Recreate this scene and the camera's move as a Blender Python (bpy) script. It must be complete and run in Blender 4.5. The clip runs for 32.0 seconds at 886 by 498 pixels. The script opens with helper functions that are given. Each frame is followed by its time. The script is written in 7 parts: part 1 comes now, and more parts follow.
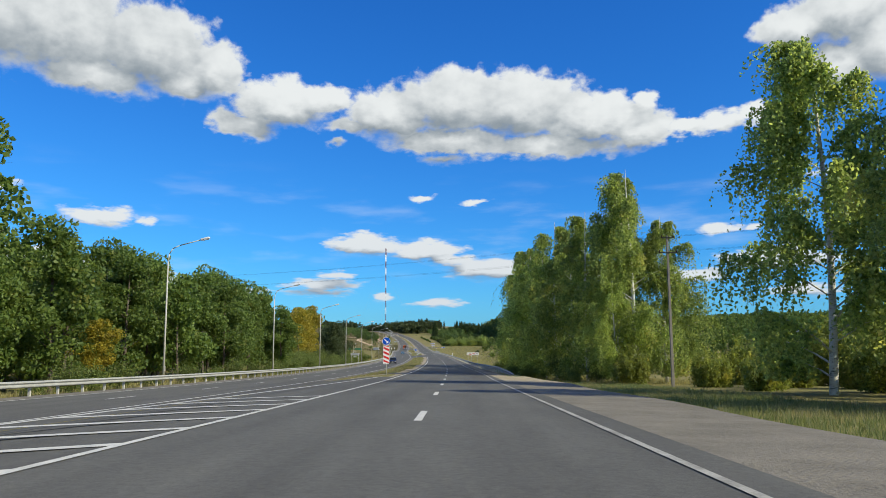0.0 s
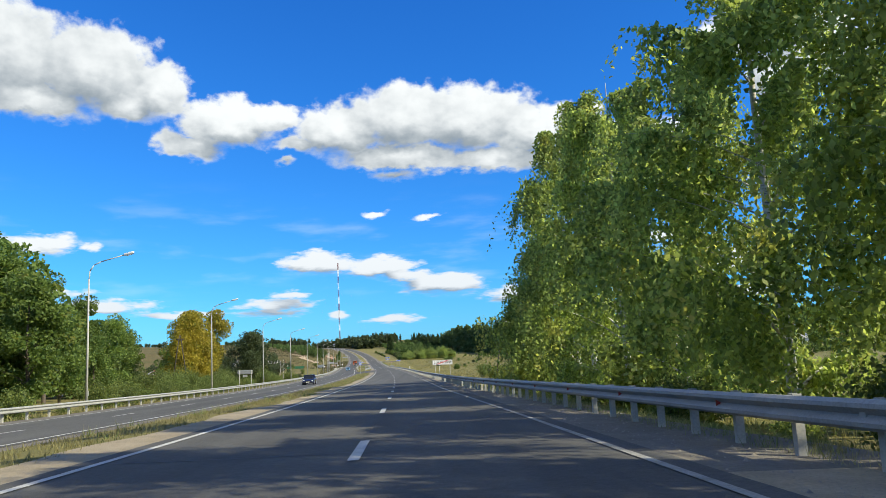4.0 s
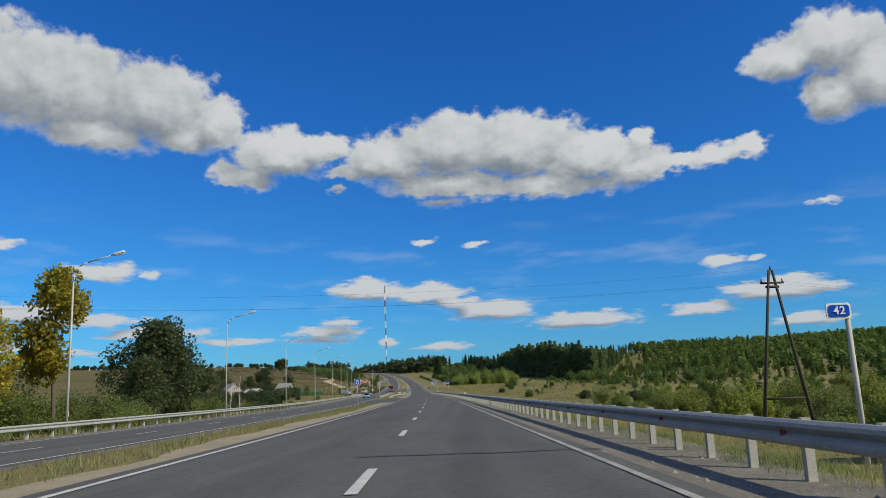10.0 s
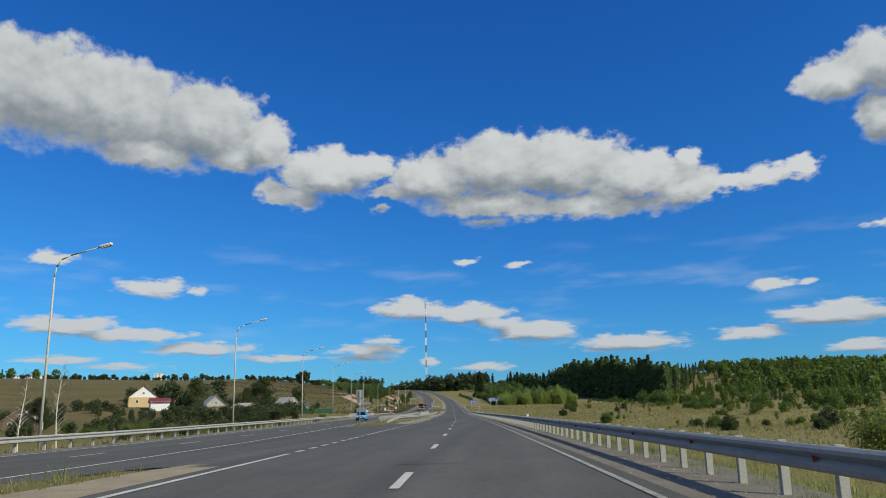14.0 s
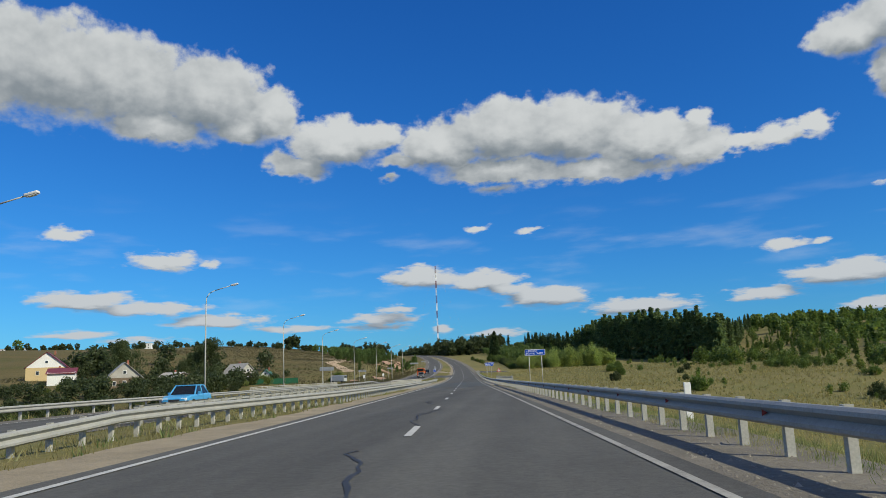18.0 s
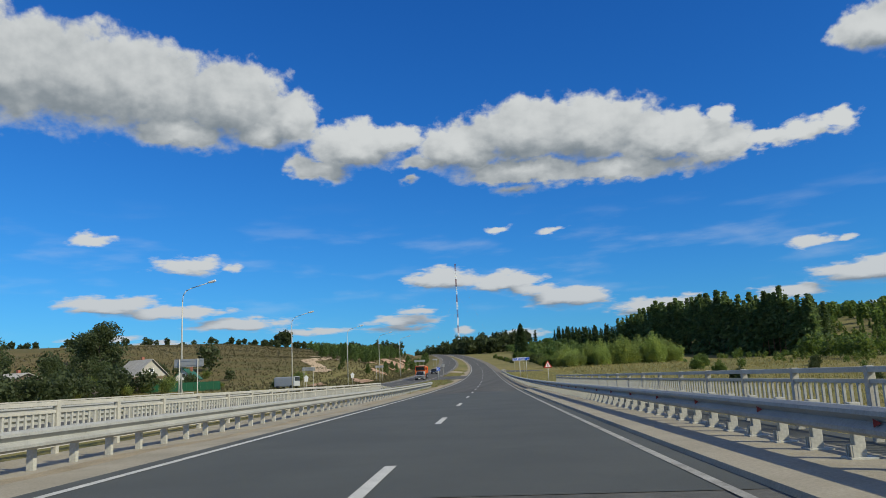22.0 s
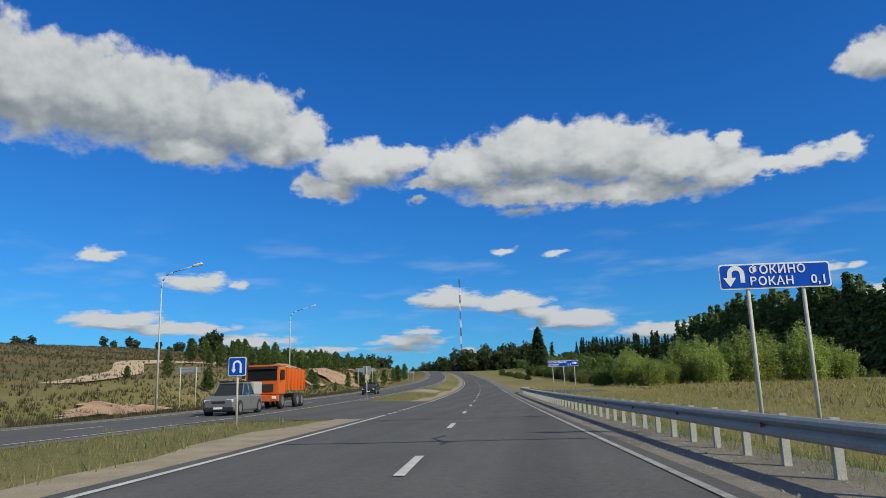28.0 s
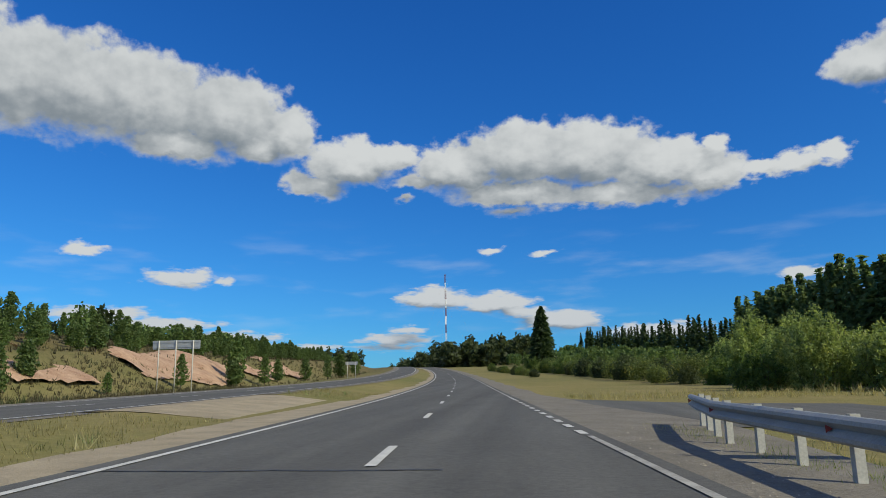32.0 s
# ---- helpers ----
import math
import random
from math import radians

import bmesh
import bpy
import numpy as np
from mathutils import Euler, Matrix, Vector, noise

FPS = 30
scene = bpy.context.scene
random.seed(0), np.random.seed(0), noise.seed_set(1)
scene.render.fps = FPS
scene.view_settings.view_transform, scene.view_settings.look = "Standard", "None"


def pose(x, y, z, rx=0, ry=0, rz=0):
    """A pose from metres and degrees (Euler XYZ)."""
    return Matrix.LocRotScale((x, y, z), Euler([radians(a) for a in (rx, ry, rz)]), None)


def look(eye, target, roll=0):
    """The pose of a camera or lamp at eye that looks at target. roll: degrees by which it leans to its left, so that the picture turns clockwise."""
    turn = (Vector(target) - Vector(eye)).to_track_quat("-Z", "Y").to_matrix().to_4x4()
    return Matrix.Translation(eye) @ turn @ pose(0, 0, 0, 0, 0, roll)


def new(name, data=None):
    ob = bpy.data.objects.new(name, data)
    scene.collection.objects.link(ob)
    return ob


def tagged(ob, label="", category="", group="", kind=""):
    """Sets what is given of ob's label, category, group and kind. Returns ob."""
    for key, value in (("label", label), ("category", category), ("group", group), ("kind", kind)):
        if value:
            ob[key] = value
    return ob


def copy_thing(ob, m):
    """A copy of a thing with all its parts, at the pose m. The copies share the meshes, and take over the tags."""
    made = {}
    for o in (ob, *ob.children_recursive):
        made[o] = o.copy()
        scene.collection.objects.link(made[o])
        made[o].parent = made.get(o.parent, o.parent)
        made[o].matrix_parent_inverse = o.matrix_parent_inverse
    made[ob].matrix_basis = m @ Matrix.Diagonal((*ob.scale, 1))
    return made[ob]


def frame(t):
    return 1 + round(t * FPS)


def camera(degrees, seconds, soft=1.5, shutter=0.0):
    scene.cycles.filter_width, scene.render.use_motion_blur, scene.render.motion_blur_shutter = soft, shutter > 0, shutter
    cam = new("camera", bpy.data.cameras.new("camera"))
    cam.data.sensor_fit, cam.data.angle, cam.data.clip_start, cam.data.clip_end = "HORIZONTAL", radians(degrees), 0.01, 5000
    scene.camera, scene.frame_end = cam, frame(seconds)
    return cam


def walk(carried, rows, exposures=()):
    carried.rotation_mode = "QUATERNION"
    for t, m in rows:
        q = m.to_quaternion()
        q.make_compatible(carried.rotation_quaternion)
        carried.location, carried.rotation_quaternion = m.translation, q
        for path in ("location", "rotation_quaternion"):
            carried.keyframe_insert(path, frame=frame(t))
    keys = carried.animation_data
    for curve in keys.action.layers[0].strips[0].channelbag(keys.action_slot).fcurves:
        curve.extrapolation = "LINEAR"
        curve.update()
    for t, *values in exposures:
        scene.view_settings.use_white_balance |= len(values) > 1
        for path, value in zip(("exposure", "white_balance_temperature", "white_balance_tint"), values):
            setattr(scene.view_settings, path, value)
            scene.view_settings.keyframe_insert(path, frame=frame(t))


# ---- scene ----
cam = camera(62.67, 32.0, soft=0.8)
PATH = [
    (0, pose(0.000, 0.000, 1.250, 97.12, 0.20, 0.77)),
    (0.5, pose(0.035, 9.550, 0.929, 97.40, 0.72, -1.01)),
    (1, pose(0.067, 19.100, 0.615, 97.56, 1.42, -2.57)),
    (1.5, pose(0.094, 28.650, 0.311, 97.75, 2.06, -3.03)),
    (2, pose(0.117, 38.200, 0.016, 97.67, 2.46, -2.92)),
    (2.5, pose(0.135, 47.750, -0.270, 97.75, 2.47, -2.93)),
    (3, pose(0.148, 57.300, -0.546, 98.15, 2.32, -2.85)),
    (3.5, pose(0.155, 66.850, -0.812, 98.24, 2.52, -2.83)),
    (5.5, pose(0.037, 106.090, -1.801, 97.91, 3.20, -1.36)),
    (6, pose(-0.050, 116.224, -2.029, 97.96, 2.83, -0.92)),
    (6.5, pose(-0.163, 126.424, -2.246, 98.58, 2.02, 0.17)),
    (7, pose(-0.302, 136.623, -2.452, 98.94, 1.68, 0.88)),
    (7.5, pose(-0.465, 146.821, -2.647, 99.50, 1.48, 1.21)),
    (8, pose(-0.652, 157.020, -2.830, 99.88, 2.04, 1.27)),
    (8.5, pose(-0.859, 167.217, -3.003, 100.38, 2.25, 1.56)),
    (9, pose(-1.086, 177.415, -3.167, 100.50, 1.34, 1.49)),
    (9.5, pose(-1.329, 187.612, -3.320, 100.47, 2.37, 1.37)),
    (10, pose(-1.589, 197.809, -3.464, 100.50, 2.39, 1.31)),
    (10.5, pose(-1.866, 208.005, -3.598, 100.55, 1.94, 1.77)),
    (11, pose(-2.159, 218.201, -3.723, 100.79, 2.14, 2.09)),
    (11.5, pose(-2.469, 228.396, -3.839, 101.38, 2.32, 2.16)),
    (12, pose(-2.795, 238.591, -3.947, 101.56, 1.96, 2.41)),
    (12.5, pose(-3.139, 248.785, -4.048, 102.46, 1.30, 3.98)),
    (13, pose(-3.499, 258.979, -4.144, 102.35, 0.87, 4.72)),
    (13.5, pose(-3.876, 269.172, -4.237, 102.06, 1.62, 4.65)),
    (14, pose(-4.270, 279.364, -4.327, 102.14, 1.12, 4.49)),
    (14.5, pose(-4.681, 289.556, -4.413, 102.29, 0.98, 4.47)),
    (16.5, pose(-6.483, 329.915, -4.728, 100.86, 2.17, 4.57)),
    (17, pose(-6.978, 339.903, -4.802, 100.60, 2.07, 4.76)),
    (17.5, pose(-7.495, 349.890, -4.876, 99.88, 2.31, 5.20)),
    (18, pose(-8.034, 359.875, -4.950, 99.63, 2.28, 5.55)),
    (18.5, pose(-8.596, 369.859, -5.024, 99.86, 2.15, 6.06)),
    (19, pose(-9.181, 379.842, -5.099, 99.66, 1.88, 6.41)),
    (19.5, pose(-9.786, 389.824, -5.173, 99.70, 1.82, 6.68)),
    (20, pose(-10.409, 399.805, -5.247, 99.77, 1.95, 6.67)),
    (20.5, pose(-11.043, 409.785, -5.320, 99.83, 2.08, 6.69)),
    (21, pose(-11.684, 419.764, -5.391, 99.87, 1.99, 6.44)),
    (21.5, pose(-12.328, 429.743, -5.461, 99.77, 2.41, 6.68)),
    (22, pose(-12.973, 439.722, -5.529, 99.81, 2.65, 7.27)),
    (22.5, pose(-13.619, 449.701, -5.596, 99.36, 2.63, 7.90)),
    (23, pose(-14.267, 459.680, -5.660, 98.73, 3.34, 8.45)),
    (23.5, pose(-14.916, 469.659, -5.722, 98.24, 3.01, 10.02)),
    (24, pose(-15.565, 479.638, -5.778, 98.76, 2.83, 10.93)),
    (24.5, pose(-16.214, 489.617, -5.825, 100.37, 2.31, 11.12)),
    (25, pose(-16.864, 499.632, -5.861, 101.32, 2.22, 10.54)),
    (25.5, pose(-17.517, 509.718, -5.881, 101.81, 1.78, 9.71)),
    (27.5, pose(-20.152, 550.776, -5.803, 102.08, 2.04, 8.26)),
    (28, pose(-20.821, 561.219, -5.742, 101.45, 1.62, 7.57)),
    (28.5, pose(-21.498, 571.704, -5.664, 100.49, 1.39, 6.97)),
    (29, pose(-22.186, 582.200, -5.568, 99.86, 1.37, 6.30)),
    (29.5, pose(-22.887, 592.708, -5.455, 99.11, 2.38, 5.44)),
    (30, pose(-23.603, 603.227, -5.324, 99.00, 1.01, 5.09)),
    (30.5, pose(-24.333, 613.758, -5.175, 99.56, -0.04, 5.72)),
    (31, pose(-25.078, 624.301, -5.008, 100.42, 0.05, 6.03)),
    (31.5, pose(-25.836, 634.855, -4.825, 101.09, 0.37, 6.30)),
    (32, pose(-26.606, 645.420, -4.628, 101.34, 1.03, 6.44)),
]
walk(cam, PATH, exposures=((0, 0.42, 6500, 10), (1.2, 0.46, 6500, 10), (2.0, 0.62, 6500, 10), (3.0, 0.68, 6500, 10), (6.0, 0.62, 6500, 10), (6.5, 0.25, 6500, 10), (7.5, 0.15, 6500, 10), (9.0, 0.0, 6500, 10), (32, 0.04, 6500, 10)))

# ---- sky, sun, exposure ----
SUN_AZ, SUN_EL = 116.0, 36.0      # degrees to the right of +y, degrees up

# power and gain of the sky's red, green and blue
SKY_TONE = ((1.3, 0.17), (1.06, 0.5), (0.85, 0.86))
# cloud puffs: azimuth to the right, elevation, half width, half height (degrees)
CLOUDS = {
    "long bank": "-38.7,21.9,6.5,3.8 -34.4,21.9,6.0,3.7 -29.8,21.5,6.0,3.5 -23.1,21.0,5.0,3.1 -18.8,20.0,2.6,2.0 -27.0,18.8,5.0,1.3 -20.8,19.0,3.0,1.2 -44.0,23.0,6.0,3.8",
    "small middle cloud": "-13.7,17.9,4.1,1.8 -10.5,18.6,2.5,1.1 -16.0,16.3,2.9,1.1",
    "great cloud": "-5.0,17.7,3.9,2.0 0.0,18.5,4.6,2.6 5.5,18.2,5.4,2.5 11.5,16.9,4.6,1.9 14.8,16.0,2.6,1.8 15.5,18.0,1.2,0.8 "
                   "0,15.6,6.0,1.2 8.1,15.1,6.7,1.1 -8.3,16.6,1.8,0.6 -9.2,15.2,0.8,0.4 -0.5,14.2,2.3,0.5 18.3,15.8,2.6,0.8 21.1,15.9,2.1,0.8 23.2,16.5,1.2,0.6",
    "two wisps": "-2.1,11.1,1.1,0.3 1.9,10.8,1.3,0.26",
    "left clouds": "-26.4,8.9,2.7,0.7 -23.1,8.6,0.8,0.3 -32.8,10.7,1.4,0.4 -31.7,6.0,3.4,0.7 -27.6,5.4,4.5,0.5 -22.6,4.4,3.8,0.5 -17.2,3.7,2.5,0.3 "
                   "-31.9,3.6,2.4,0.3 -27.6,3.2,2.8,0.2 -41.7,12.4,1.8,1.1 -44.3,13.0,2.3,1.5",
    "low middle clouds": "-9.0,5.0,1.6,0.4 -10.1,4.3,2.9,0.4 -10.3,3.7,2.6,0.3 -6.9,7.4,3.0,0.9 -2.2,7.0,2.9,0.8 -0.3,6.3,2.0,0.6 "
                         "2.8,5.5,3.3,0.9 9.8,4.4,3.9,0.7 -1.1,2.9,2.2,0.3 -5.5,3.3,0.8,0.3",
    "right clouds": "18.6,4.7,2.7,0.5 23.9,5.7,3.9,0.9 20.3,8.0,1.8,0.4 22.5,8.0,0.6,0.3 27.5,11.5,1.0,0.3 25.6,3.4,2.3,0.5 "
                    "26.3,21.7,3.1,1.6 29.3,22.1,3.5,2.1 29.2,18.7,2.4,1.8 32.1,19.6,3.2,2.6",
}


def sky_world():
    w = bpy.data.worlds.new("sky")
    scene.world = w
    w.use_nodes = True
    nt = w.node_tree
    nt.nodes.clear()
    N, L = nt.nodes.new, nt.links.new

    # one group gives how far outside a cloud a place of azimuth and elevation lies
    g = bpy.data.node_groups.new("cloud_cover", "ShaderNodeTree")
    g.interface.new_socket("Place", in_out="INPUT", socket_type="NodeSocketVector")
    g.interface.new_socket("Cover", in_out="OUTPUT", socket_type="NodeSocketFloat")
    gi, go = g.nodes.new("NodeGroupInput"), g.nodes.new("NodeGroupOutput")
    last = None
    for blob in " ".join(CLOUDS.values()).split():
        a, e, ra, re = (float(v) for v in blob.split(","))
        m = g.nodes.new("ShaderNodeMapping")
        m.vector_type = "POINT"
        ra, re = ra * 1.05, re * 1.08
        m.inputs["Scale"].default_value = (1 / ra, 1 / re, 0)
        m.inputs["Location"].default_value = (-a / ra, -e / re, 0)
        g.links.new(gi.outputs[0], m.inputs["Vector"])
        ln = g.nodes.new("ShaderNodeVectorMath")
        ln.operation = "LENGTH"
        g.links.new(m.outputs[0], ln.inputs[0])
        # small puffs fall off in degrees, so that all edges are alike
        sc = g.nodes.new("ShaderNodeMath")
        sc.operation = "MULTIPLY_ADD"
        size = min(re, 1.6) ** 0.6
        g.links.new(ln.outputs["Value"], sc.inputs[0])
        sc.inputs[1].default_value, sc.inputs[2].default_value = size, 1 - size
        if last is None:
            last = sc.outputs[0]
        else:
            mn = g.nodes.new("ShaderNodeMath")
            mn.operation = "SMOOTH_MIN"
            mn.inputs[2].default_value = 0.12
            g.links.new(last, mn.inputs[0])
            g.links.new(sc.outputs[0], mn.inputs[1])
            last = mn.outputs[0]
    g.links.new(last, go.inputs[0])

    def math_(op, a, b=None, c=None, clamp=False):
        n = N("ShaderNodeMath")
        n.operation, n.use_clamp = op, clamp
        for i, v in enumerate((a, b, c)):
            if v is None:
                continue
            if hasattr(v, "is_linked"):
                L(v, n.inputs[i])
            else:
                n.inputs[i].default_value = v
        return n.outputs[0]

    def ranged(v, a, b, c=0.0, d=1.0, smooth=True):
        n = N("ShaderNodeMapRange")
        n.interpolation_type = "SMOOTHSTEP" if smooth else "LINEAR"
        for k, q in (("From Min", a), ("From Max", b), ("To Min", c), ("To Max", d)):
            if hasattr(q, "is_linked"):
                L(q, n.inputs[k])
            else:
                n.inputs[k].default_value = q
        L(v, n.inputs["Value"])
        return n.outputs[0]

    def vec(x, y):
        n = N("ShaderNodeCombineXYZ")
        for i, v in enumerate((x, y)):
            if hasattr(v, "is_linked"):
                L(v, n.inputs[i])
            else:
                n.inputs[i].default_value = v
        return n.outputs[0]

    def vmath(op, a, b, c=None):
        n = N("ShaderNodeVectorMath")
        n.operation = op
        for i, v in enumerate((a, b, c)):
            if v is None:
                continue
            if hasattr(v, "is_linked"):
                L(v, n.inputs[i])
            else:
                n.inputs[i].default_value = v
        return n.outputs[0]

    tc = N("ShaderNodeTexCoord")
    sep = N("ShaderNodeSeparateXYZ")
    L(tc.outputs["Generated"], sep.inputs[0])
    az = math_("MULTIPLY", math_("ARCTAN2", sep.outputs[0], sep.outputs[1]), 57.29578)
    el = math_("MULTIPLY", math_("ARCSINE", sep.outputs[2]), 57.29578)
    spot_ = vec(az, el)
    # far clouds stand low and flat, so their billows are closer together upwards
    flat = vec(az, math_("MULTIPLY", math_("LOGARITHM", math_("MAXIMUM", math_("ADD", el, 3.0), 0.5), 2.71828), 30.0))
    low = ranged(el, 2.0, 13.0, 0.22, 1.0, False)

    def fbm(scale, detail, rough, off=0.0, shift=(0.0, 0.0)):
        n = N("ShaderNodeTexNoise")
        n.inputs["Scale"].default_value, n.inputs["Detail"].default_value = scale, detail
        n.inputs["Roughness"].default_value = rough
        L(vmath("ADD", flat, (off + shift[0], off + shift[1], off)), n.inputs["Vector"])
        return n
    big, fine = fbm(0.4, 2, 0.5), fbm(1.3, 3, 0.5, 7.0)
    warp = vmath("MULTIPLY_ADD", big.outputs["Color"], (2.4, 1.4, 0), (-1.2, -0.7, 0))
    warp = vmath("ADD", warp, vmath("MULTIPLY_ADD", fine.outputs["Color"], (0.9, 0.7, 0), (-0.45, -0.35, 0)))
    warp = vmath("MULTIPLY", warp, vec(low, low))

    def cover(rise):
        gn = N("ShaderNodeGroup")
        gn.node_tree = g
        at = vmath("ADD", spot_, warp)
        if rise is not None:
            at = vmath("ADD", at, vec(math_("MULTIPLY", rise, 0.5), rise))
        L(at, gn.inputs[0])
        return gn.outputs[0]
    e0 = cover(None)
    e1 = cover(math_("MULTIPLY_ADD", e0, 1e-6, ranged(el, 2.0, 13.0, 0.5, 1.6, False)))
    # cauliflower edges, and the same relief seen a little towards the sun
    puff0 = fbm(0.6, 9, 0.57, 3.0)
    bulge0, bulge1 = fbm(0.5, 4, 0.5, 3.0), fbm(0.5, 4, 0.5, 3.0, (0.4, 0.9))
    inside = math_("SUBTRACT", 1.0, math_("ADD", e0, math_("MULTIPLY_ADD", puff0.outputs["Fac"], 1.3, -0.65)))
    under = math_("SUBTRACT", e0, e1)
    # bellies are ragged and thin, tops are crisp
    alpha = ranged(inside, -0.12, math_("MULTIPLY_ADD", math_("MAXIMUM", under, 0.0), ranged(el, 5.0, 13.0, 1.3, 0.6, False), 0.3))
    relief = math_("MULTIPLY", math_("SUBTRACT", bulge1.outputs["Fac"], bulge0.outputs["Fac"]), 0.75)
    shade = ranged(math_("ADD", math_("MULTIPLY", under, ranged(el, 5.0, 13.0, 1.7, 0.6, False)), relief), -0.72, 0.55)
    thick = math_("MULTIPLY", shade, math_("MULTIPLY_ADD", math_("SUBTRACT", 1.0, e0), ranged(el, 5.0, 13.0, 4.0, 1.6, False), 0.35, clamp=True))
    col = N("ShaderNodeMix")
    col.data_type = "RGBA"
    L(thick, col.inputs["Factor"])
    col.inputs["A"].default_value = (0.96, 1.0, 1.0, 1)
    col.inputs["B"].default_value = (0.31, 0.37, 0.42, 1)

    sky = N("ShaderNodeTexSky")
    sky.sky_type, sky.sun_disc = "NISHITA", False
    sky.sun_elevation, sky.sun_rotation = radians(SUN_EL), radians(SUN_AZ)
    sky.air_density, sky.dust_density, sky.ozone_density = 1.0, 0.3, 2.5
    bg_sky, bg_cloud = N("ShaderNodeBackground"), N("ShaderNodeBackground")
    # a deep, clear blue: red falls off faster with height than blue
    sc_, cc_ = N("ShaderNodeSeparateColor"), N("ShaderNodeCombineColor")
    L(sky.outputs[0], sc_.inputs[0])
    for i, (power, gain) in enumerate(SKY_TONE):
        L(math_("MULTIPLY", math_("POWER", math_("MULTIPLY", sc_.outputs[i], 0.13), power), gain), cc_.inputs[i])
    # faint high streaks of ice cloud
    streak = N("ShaderNodeTexNoise")
    streak.inputs["Scale"].default_value, streak.inputs["Detail"].default_value = 0.35, 6
    turn = N("ShaderNodeMapping")
    turn.inputs["Rotation"].default_value, turn.inputs["Scale"].default_value = (0, 0, radians(-16)), (0.35, 1.6, 1)
    L(spot_, turn.inputs["Vector"]), L(turn.outputs[0], streak.inputs["Vector"])
    veil = math_("MULTIPLY", ranged(streak.outputs["Fac"], 0.5, 0.75), math_("MULTIPLY", ranged(el, 3.0, 7.0), ranged(el, 14.0, 9.0)))
    cirrus = N("ShaderNodeMix")
    cirrus.data_type = "RGBA"
    L(math_("MULTIPLY", veil, 0.22), cirrus.inputs["Factor"])
    L(cc_.outputs[0], cirrus.inputs["A"])
    cirrus.inputs["B"].default_value = (0.62, 0.68, 0.72, 1)
    L(cirrus.outputs["Result"], bg_sky.inputs["Color"])
    bg_sky.inputs["Strength"].default_value = 1.0
    # far, low clouds sink into the haze
    hazy = N("ShaderNodeMix")
    hazy.data_type = "RGBA"
    L(math_("MULTIPLY", math_("MULTIPLY_ADD", el, -0.09, 1.15, clamp=True), 0.28), hazy.inputs["Factor"])
    L(col.outputs["Result"], hazy.inputs["A"])
    hazy.inputs["B"].default_value = (0.29, 0.44, 0.68, 1)
    L(hazy.outputs["Result"], bg_cloud.inputs["Color"])
    bg_cloud.inputs["Strength"].default_value = 0.64
    mix = N("ShaderNodeMixShader")
    # unseen clouds added overhead and behind; their white light lifts the shaded sides
    bn = N("ShaderNodeTexNoise")
    bn.inputs["Scale"].default_value, bn.inputs["Detail"].default_value = 3.2, 5
    L(tc.outputs["Generated"], bn.inputs["Vector"])
    high = math_("MULTIPLY_ADD", el, 0.2, -7.4, clamp=True)
    aside = math_("MULTIPLY_ADD", math_("ABSOLUTE", az), 0.1, -5.0, clamp=True)
    fill_clouds = math_("MULTIPLY", ranged(bn.outputs["Fac"], 0.5, 0.62), math_("MAXIMUM", high, aside))
    L(math_("MAXIMUM", alpha, fill_clouds), mix.inputs[0]), L(bg_sky.outputs[0], mix.inputs[1]), L(bg_cloud.outputs[0], mix.inputs[2])
    out = N("ShaderNodeOutputWorld")
    L(mix.outputs[0], out.inputs[0])


sky_world()
sun_data = bpy.data.lights.new("sun", "SUN")
sun_data.energy, sun_data.angle, sun_data.color = 4.5, radians(0.53), (0.99, 0.92, 0.69)
sun = new("sun", sun_data)
_a, _e = radians(SUN_AZ), radians(SUN_EL)
sun.matrix_world = look(Vector((math.sin(_a) * math.cos(_e), math.cos(_a) * math.cos(_e), math.sin(_e))) * 900, (0, 0, 0))


# ---- materials ----
def material(name, rough=0.8, metal=0.0, spec=0.4):
    m = bpy.data.materials.new(name)
    m.use_nodes = True
    b = m.node_tree.nodes["Principled BSDF"]
    b.inputs["Roughness"].default_value, b.inputs["Metallic"].default_value = rough, metal
    b.inputs["Specular IOR Level"].default_value = spec
    return m, m.node_tree, b


def ramp(nt, fac, stops):
    r = nt.nodes.new("ShaderNodeValToRGB")
    e = r.color_ramp.elements
    while len(e) < len(stops):
        e.new(0.5)
    for el_, (p, c) in zip(e, stops):
        el_.position, el_.color = p, (*c, 1)
    nt.links.new(fac, r.inputs[0])
    return r.outputs[0]


def noise_tex(nt, scale, detail=4, rough=0.6, stretch=None):
    tc = nt.nodes.new("ShaderNodeTexCoord")
    n = nt.nodes.new("ShaderNodeTexNoise")
    n.inputs["Scale"].default_value, n.inputs["Detail"].default_value, n.inputs["Roughness"].default_value = scale, detail, rough
    if stretch:
        mp = nt.nodes.new("ShaderNodeMapping")
        mp.inputs["Scale"].default_value = stretch
        nt.links.new(tc.outputs["Object"], mp.inputs[0])
        nt.links.new(mp.outputs[0], n.inputs["Vector"])
    else:
        nt.links.new(tc.outputs["Object"], n.inputs["Vector"])
    return n.outputs["Fac"]


def mixed(nt, fac, a, b, mode="MIX"):
    m = nt.nodes.new("ShaderNodeMix")
    m.data_type, m.blend_type = "RGBA", mode
    for s, v in (("Factor", fac), ("A", a), ("B", b)):
        if hasattr(v, "is_linked"):
            nt.links.new(v, m.inputs[s])
        else:
            m.inputs[s].default_value = v if s == "Factor" else (*v, 1)
    return m.outputs["Result"]


